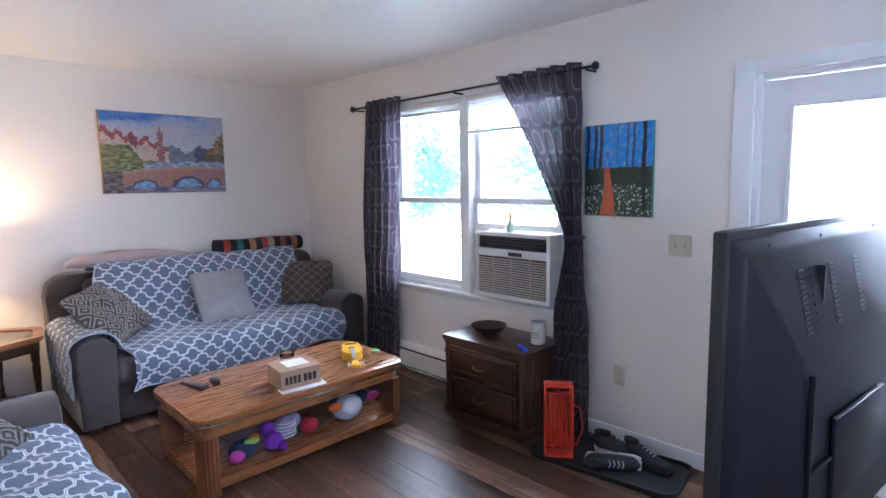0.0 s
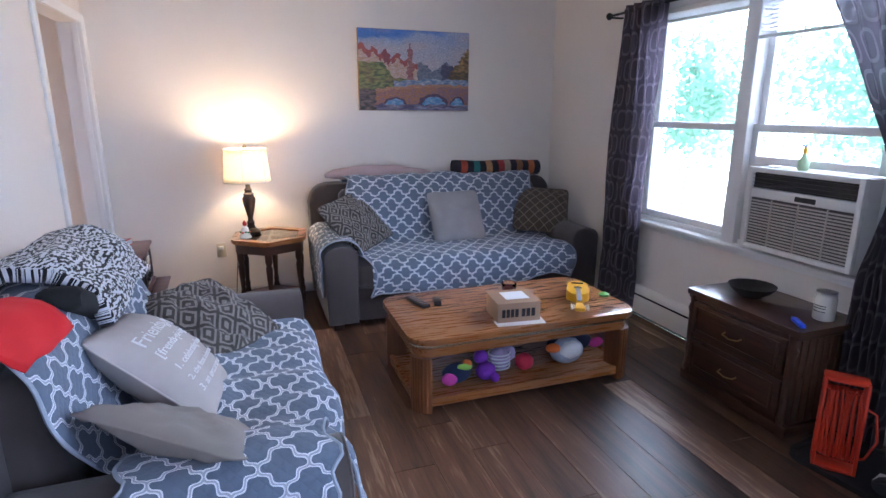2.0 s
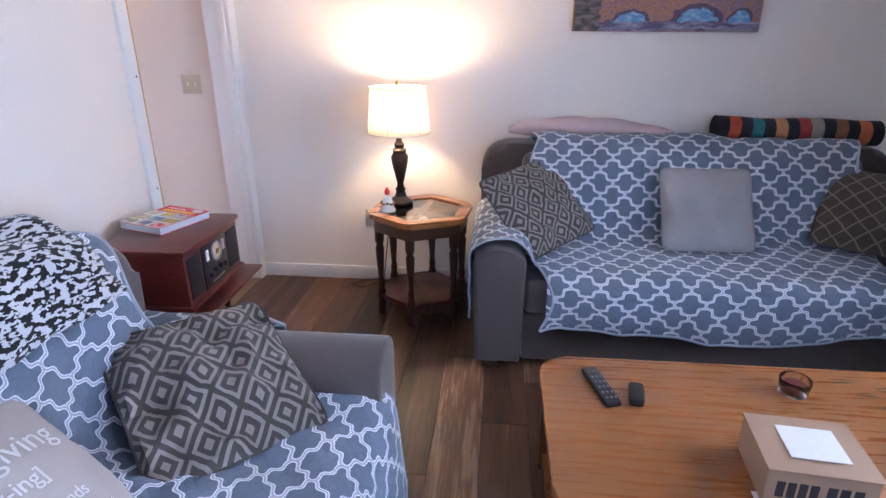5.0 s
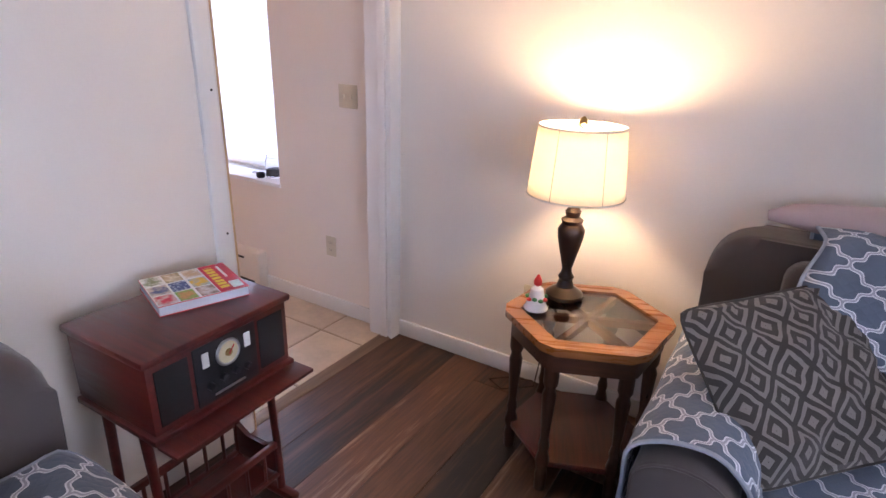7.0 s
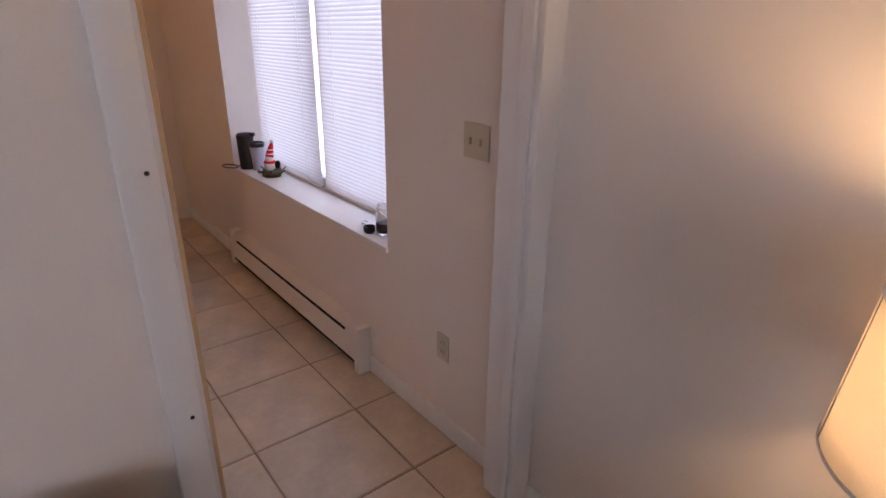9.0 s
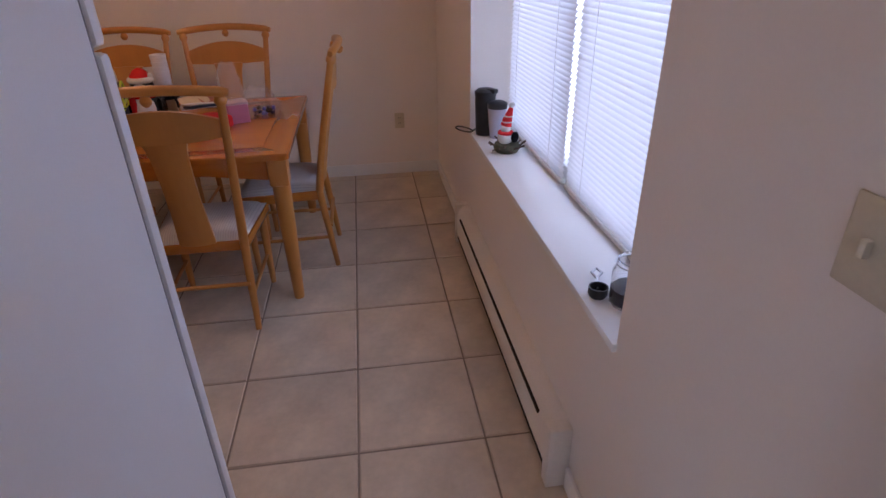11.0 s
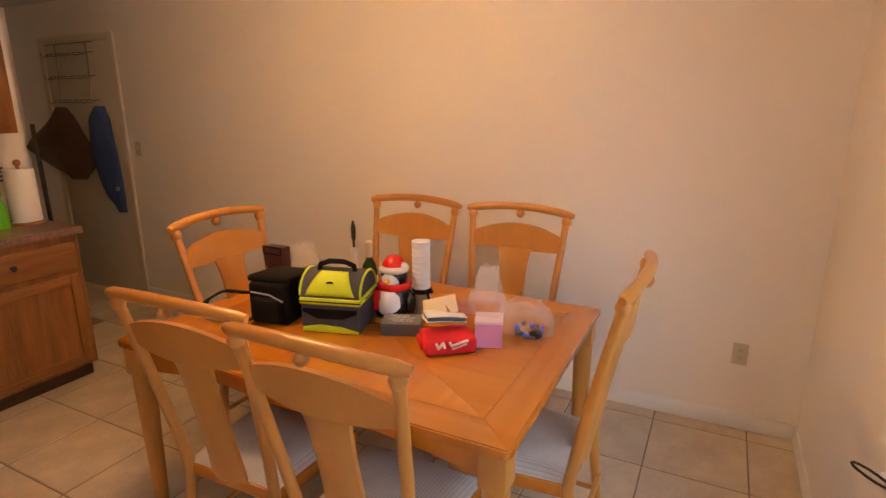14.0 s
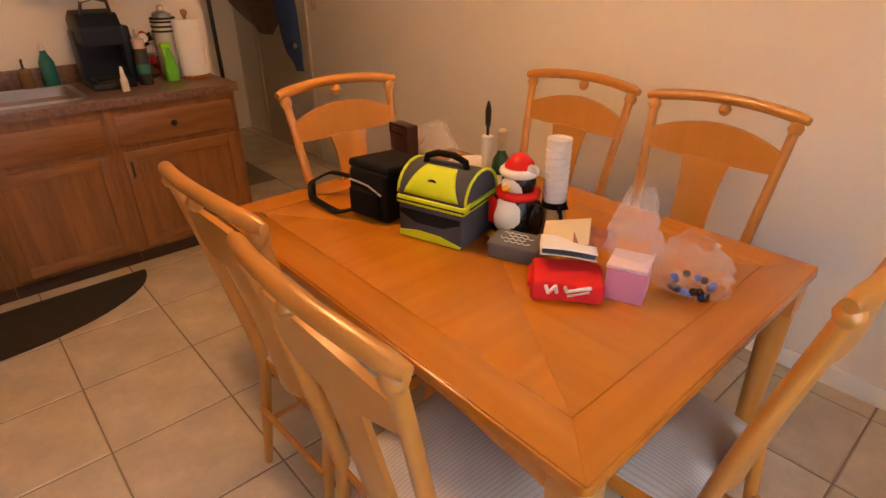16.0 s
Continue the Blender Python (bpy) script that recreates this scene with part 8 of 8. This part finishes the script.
part("head", blob(0, -0.012, 0.108, 0.024, 0.022, 0.022), gl_white, gn)
part("scarf", tube(B(), [(0.028 * math.cos(a), -0.012 + 0.026 * math.sin(a), 0.09) for a in [2 * math.pi * k / 16 for k in range(17)]], 0.009, 8), red_fleece, gn)
part("arm", blob(0.045, 0.0, 0.075, 0.014, 0.022, 0.026, 2), black_nylon, gn)
part("hat", tube(B(), [(0, -0.01, 0.122), (0.004, -0.006, 0.15), (0.012, 0.0, 0.185), (0.018, 0.002, 0.205)], [0.025, 0.021, 0.013, 0.008], 16), red_fleece, gn)
for z, r in ((0.14, 0.0235), (0.165, 0.018)):
    part("hat_band", tube(B(), [((z - 0.122) * 0.2 + r * math.cos(a), -0.006 + r * math.sin(a), z) for a in [2 * math.pi * k / 16 for k in range(17)]], 0.003, 6), white_piping, gn)
part("pompom", blob(0.02, 0.002, 0.215, 0.014, 0.014, 0.014, 2), white_piping, gn)
jr = thing("glass_jar", pose(-1.375, 5.035, SZ), "clear glass jar half full of dark coffee beans", "jar")
part("jar", lathe(B(), [(0.048, 0), (0.054, 0.008), (0.054, 0.095), (0.045, 0.115), (0.045, 0.13), (0.042, 0.13), (0.042, 0.114), (0.051, 0.094), (0.051, 0.010), (0.002, 0.006)], 26), clear_glass, jr)
part("contents", lathe(B(), [(0.047, 0.011), (0.0505, 0.012), (0.0505, 0.05), (0.03, 0.056), (0.002, 0.053)], 24), M("dark_beans", (0.018, 0.012, 0.010), 0.5, 0.6, 90, 0.9, 150), jr)
part("wire_ring", tube(B(), [(0.047 * math.cos(a), 0.047 * math.sin(a), 0.12) for a in [2 * math.pi * k / 24 for k in range(25)]], 0.0025, 6), steel, jr)
cp = thing("scoop", pose(-1.47, 4.985, SZ, 0, 0, -20), "small steel and black scoop on the sill", "scoop")
part("handle", tube(B(), [(0.03, 0, 0.012), (-0.02, 0, 0.016), (-0.05, 0.014, 0.016), (-0.075, 0, 0.014), (-0.05, -0.014, 0.014), (-0.02, 0, 0.014)], 0.004, 6), steel, cp)
part("cup", lathe(B(), [(0.02, 0), (0.026, 0.01), (0.026, 0.03), (0.023, 0.03), (0.02, 0.008), (0.002, 0.006)], 16, (0.05, 0, 0)), black, cp)

# ---- on the counter ----
CZ = CTZ + 0.0003
km = thing("coffee_maker", pose(-2.72, 0.80, CZ, 0, 0, 180), "dark blue single-cup coffee maker on the counter", "coffee maker")
navy_plastic = M("navy_plastic", (0.008, 0.013, 0.032), 0.4, 0.1, spec=0.25)
part("base", box(B(), -0.11, 0.11, -0.15, 0.15, 0, 0.035, 0.012), navy_plastic, km)
part("column", box(B(), -0.11, 0.11, 0.02, 0.15, 0.0352, 0.26, 0.015), navy_plastic, km)
part("reservoir", box(B(), 0.1102, 0.165, -0.02, 0.14, 0.0, 0.27, 0.012), navy_plastic, km)
part("head", prism(B(), [(-0.15, 0.20), (0.15, 0.20), (0.15, 0.31), (0.06, 0.345), (-0.10, 0.335), (-0.15, 0.28)], -0.1, 0.1, 0.012, Matrix(((0, 0, 1, 0), (1, 0, 0, 0), (0, 1, 0, 0), (0, 0, 0, 1)))), navy_plastic, km)
part("handle", tube(B(), [(-0.07, -0.10, 0.33), (-0.06, -0.12, 0.385), (0, -0.125, 0.40), (0.06, -0.12, 0.385), (0.07, -0.10, 0.33)], 0.009, 8), M("dark_chrome", (0.10, 0.10, 0.11), 0.3, 0.1, metal=0.8), km)
km.scale = (0.98, 1.0, 1.12)
part("drip_tray", box(B(), -0.08, 0.08, -0.145, 0.01, 0.0355, 0.045, 0.003), black, km)
pt = thing("paper_towel_roll", pose(-3.17, 0.86, CZ), "white paper towel roll on a wooden holder", "paper towels")
part("base", lathe(B(), [(0.08, 0), (0.08, 0.012), (0.07, 0.016)], 26), oak_honey, pt)
part("roll", lathe(B(), [(0.068, 0.0165), (0.07, 0.02), (0.069, 0.29), (0.066, 0.294), (0.02, 0.294)], 28), paper, pt)
pt.scale = (1.08, 1.08, 1.08)
part("rod_knob", lathe(B(), [(0.009, 0.2945), (0.009, 0.31), (0.018, 0.322), (0.016, 0.338), (0.004, 0.344)], 14), oak_honey, pt)
sy = thing("spray_bottle", pose(-3.035, 0.88, CZ, 0, 0, 200), "bright green plastic spray bottle", "spray bottle")
part("bottle", lathe(B(), [(0.04, 0), (0.042, 0.01), (0.04, 0.08), (0.028, 0.13), (0.014, 0.16), (0.013, 0.175)], 18, squash=0.7), M("spray_green", (0.10, 0.45, 0.02), 0.3, 0.05), sy)
part("trigger_head", box(B(), -0.045, 0.02, -0.012, 0.012, 0.1755, 0.205, 0.006), M("lime_plastic", (0.20, 0.62, 0.03), 0.3, 0.05), sy)
part("trigger", box(B(), -0.032, -0.022, -0.006, 0.006, 0.135, 0.1752, 0.003), bpy.data.materials["lime_plastic"], sy)
fk = thing("thermos_flask", pose(-2.885, 0.90, CZ), "black steel thermos flask with a green label", "flask")
part("body", lathe(B(), [(0.034, 0), (0.036, 0.006), (0.036, 0.17), (0.03, 0.19)], 20), black, fk)
part("label", lathe(B(), [(0.0364, 0.06), (0.0364, 0.11)], 20), M("label_green", (0.02, 0.16, 0.10), 0.5, 0.1), fk)
part("cap", lathe(B(), [(0.032, 0.1902), (0.033, 0.235), (0.02, 0.245)], 18), M("cap_pink", (0.55, 0.40, 0.36), 0.5, 0.1), fk)
kr = thing("coffee_pod_rack", pose(-2.93, 0.70, CZ), "wire carousel rack of coffee pods", "pod rack")
part("post", tube(B(), [(0, 0, 0), (0, 0, 0.27)], 0.006, 8), steel, kr)
part("foot", lathe(B(), [(0.08, 0), (0.08, 0.008)], 22), steel, kr)
for i in range(4):
    for k in range(6):
        a = radians(60 * k + 15 * i)
        part("pod", lathe(B(), [(0.018, 0), (0.024, 0.04), (0.026, 0.042)], 12), (red_plastic, paper, M("pod_brown", (0.12, 0.05, 0.03), 0.4, 0.1) if (i, k) == (0, 2) else walnut)[(i + k) % 3], kr).matrix_basis = pose(0.045 * math.cos(a), 0.045 * math.sin(a), 0.035 + i * 0.06, 0, 70, math.degrees(a))
mx = thing("canister", pose(-3.10, 0.69, CZ, 0, 0, 150), "cream and black striped canister with steel clamp lid", "canister")
part("body", lathe(B(), [(0.06, 0), (0.065, 0.01), (0.065, 0.30), (0.055, 0.32)], 22), gl_white, mx)
for z in (0.25, 0.275, 0.30, 0.33):
    part("stripe", tube(B(), [(0.066 * math.cos(a), 0.066 * math.sin(a), z if z < 0.31 else 0.318) for a in [2 * math.pi * k / 24 for k in range(25)]], 0.006, 6), black, mx)
part("lid", lathe(B(), [(0.05, 0.3202), (0.052, 0.345), (0.02, 0.36), (0.018, 0.385), (0.004, 0.39)], 20), steel, mx)
wb = thing("pump_bottle", pose(-2.745, 1.02, CZ), "small white plastic bottle with pointed cap", "bottle")
part("body", lathe(B(), [(0.018, 0), (0.019, 0.006), (0.019, 0.06), (0.012, 0.072)], 16), white_plastic, wb)
part("cap", lathe(B(), [(0.012, 0.0722), (0.011, 0.10), (0.005, 0.125)], 14), white_plastic, wb)
gs = thing("dish_soap", pose(-2.48, 0.625, CZ), "clear bottle of teal dish soap behind the sink", "bottle")
part("bottle", lathe(B(), [(0.036, 0), (0.038, 0.01), (0.038, 0.13), (0.018, 0.17), (0.014, 0.19)], 18, squash=0.65), M("teal_soap", (0.008, 0.12, 0.11), 0.12, 0.05), gs)
part("cap", lathe(B(), [(0.015, 0.1902), (0.014, 0.215), (0.006, 0.225)], 14), white_plastic, gs)
gs2 = thing("hand_soap", pose(-2.37, 0.625, CZ), "clear hand soap bottle with dark pump", "bottle")
part("bottle", lathe(B(), [(0.03, 0), (0.032, 0.01), (0.032, 0.09), (0.014, 0.11)], 18), M("amber_soap", (0.20, 0.12, 0.06), 0.12, 0.05), gs2)
part("pump", tube(B(), [(0, 0, 0.11), (0, 0, 0.15), (0, 0.03, 0.155)], 0.006, 8), black, gs2)
fa = thing("faucet", pose(-2.17, 0.63, CZ), "chrome kitchen faucet behind the sink", "faucet")
part("spout", tube(B(), [(0, 0, 0), (0, 0, 0.16), (0, 0.04, 0.22), (0, 0.12, 0.23), (0, 0.18, 0.19)], 0.011, 10), steel, fa)
part("base", lathe(B(), [(0.03, 0), (0.03, 0.01), (0.016, 0.03)], 18), steel, fa)
part("lever", tube(B(), [(0.06, 0, 0.0), (0.06, 0, 0.05), (0.10, 0.02, 0.07)], 0.008, 8), steel, fa)
solid("broom_handle", tube(B(), [(-3.425, 0.63, 0.0), (-3.412, 0.62, 1.50)], 0.013, 10), black, "black pole leaning in the corner by the counter", "pole")

# ---- floor mat and hall door rack ----
pts = [(0.78 * math.cos(math.pi * k / 28), 0.44 * math.sin(math.pi * k / 28)) for k in range(29)]
fm = solid("floor_mat", prism(B(), pts, 0.0006, 0.010, 0.003), M("dark_mat", (0.03, 0.022, 0.020), 0.95, 0.25, 30, 0.6, 200), "dark brown half-round mat in front of the sink", "mat", m=pose(-1.78, 1.21, 0))
rack_wire = M("rack_wire", (0.20, 0.17, 0.15), 0.35, 0.1, metal=0.8)
dr = thing("door_rack", pose(XW, 0, 0), "dark metal wire over-door rack with hooks", "rack")
for z in (2.095, 2.02, 1.84, 1.65):
    part("bar", tube(B(), [(0.03, -0.74, z), (0.03, -0.10, z)], 0.0045, 8), rack_wire, dr)
    if z < 2.05:
        part("hook_bar", tube(B(), [(0.031, -0.70, z), (0.07, -0.69, z - 0.02), (0.07, -0.15, z - 0.02), (0.031, -0.14, z)], 0.004, 6), rack_wire, dr)
for y in (-0.62, -0.20):
    part("upright", tube(B(), [(0.022, y, 2.09), (0.034, y + 0.02, 1.95), (0.034, y - 0.01, 1.66)], 0.005, 6), rack_wire, dr)
for y in (-0.70, -0.55, -0.40, -0.25):
    for z in (2.02, 1.84, 1.65):
        part("hook", tube(B(), [(0.031, y, z), (0.075, y, z - 0.03), (0.09, y, z - 0.02), (0.095, y, z + 0.005)], 0.003, 6), rack_wire, dr)
leather = M("brown_leather", (0.10, 0.045, 0.025), 0.5, 0.4, 12, 0.4, 120)


def hanging(name, pts, yw, material, label, cat, seed):
    """Cloth hanging on the hall door: pts of (z, y0, y1)."""
    def fn(u, v):
        k = v * (len(pts) - 1)
        i = min(int(k), len(pts) - 2)
        w = k - i
        z, a, b = [pts[i][q] * (1 - w) + pts[i + 1][q] * w for q in range(3)]
        d = yw * math.sin(math.pi * u) * (0.4 + 0.6 * math.sin(math.pi * min(1, v + 0.15)))
        return (XW + 0.04 + d + 0.02 * noise.noise((u * 5, v * 4, seed)), a + (b - a) * u, z)
    ob = solid(name, sheet(B(), fn, 16, 24, 0.5, 0.8), material, label, cat)
    thick(ob, 0.012)
    return ob


hanging("handbag", [(1.59, -0.62, -0.56), (1.50, -0.78, -0.46), (1.30, -1.20, -0.30), (1.23, -1.26, -0.25), (1.08, -0.92, -0.30), (0.99, -0.62, -0.42)], 0.10, leather, "brown leather bag hanging on the door rack", "bag", 1)
hanging("jacket", [(1.60, -0.12, -0.04), (1.50, -0.24, 0.0), (1.25, -0.30, 0.03), (1.0, -0.22, 0.05), (0.85, -0.16, 0.055), (0.74, -0.05, 0.05)], 0.08, M("blue_denim", (0.03, 0.06, 0.18), 0.9, 0.2, 14, 0.4, 300), "blue jacket hanging on the door rack", "jacket", 3)

# ---- floor pieces ----
lay_planks()
lay_tiles()
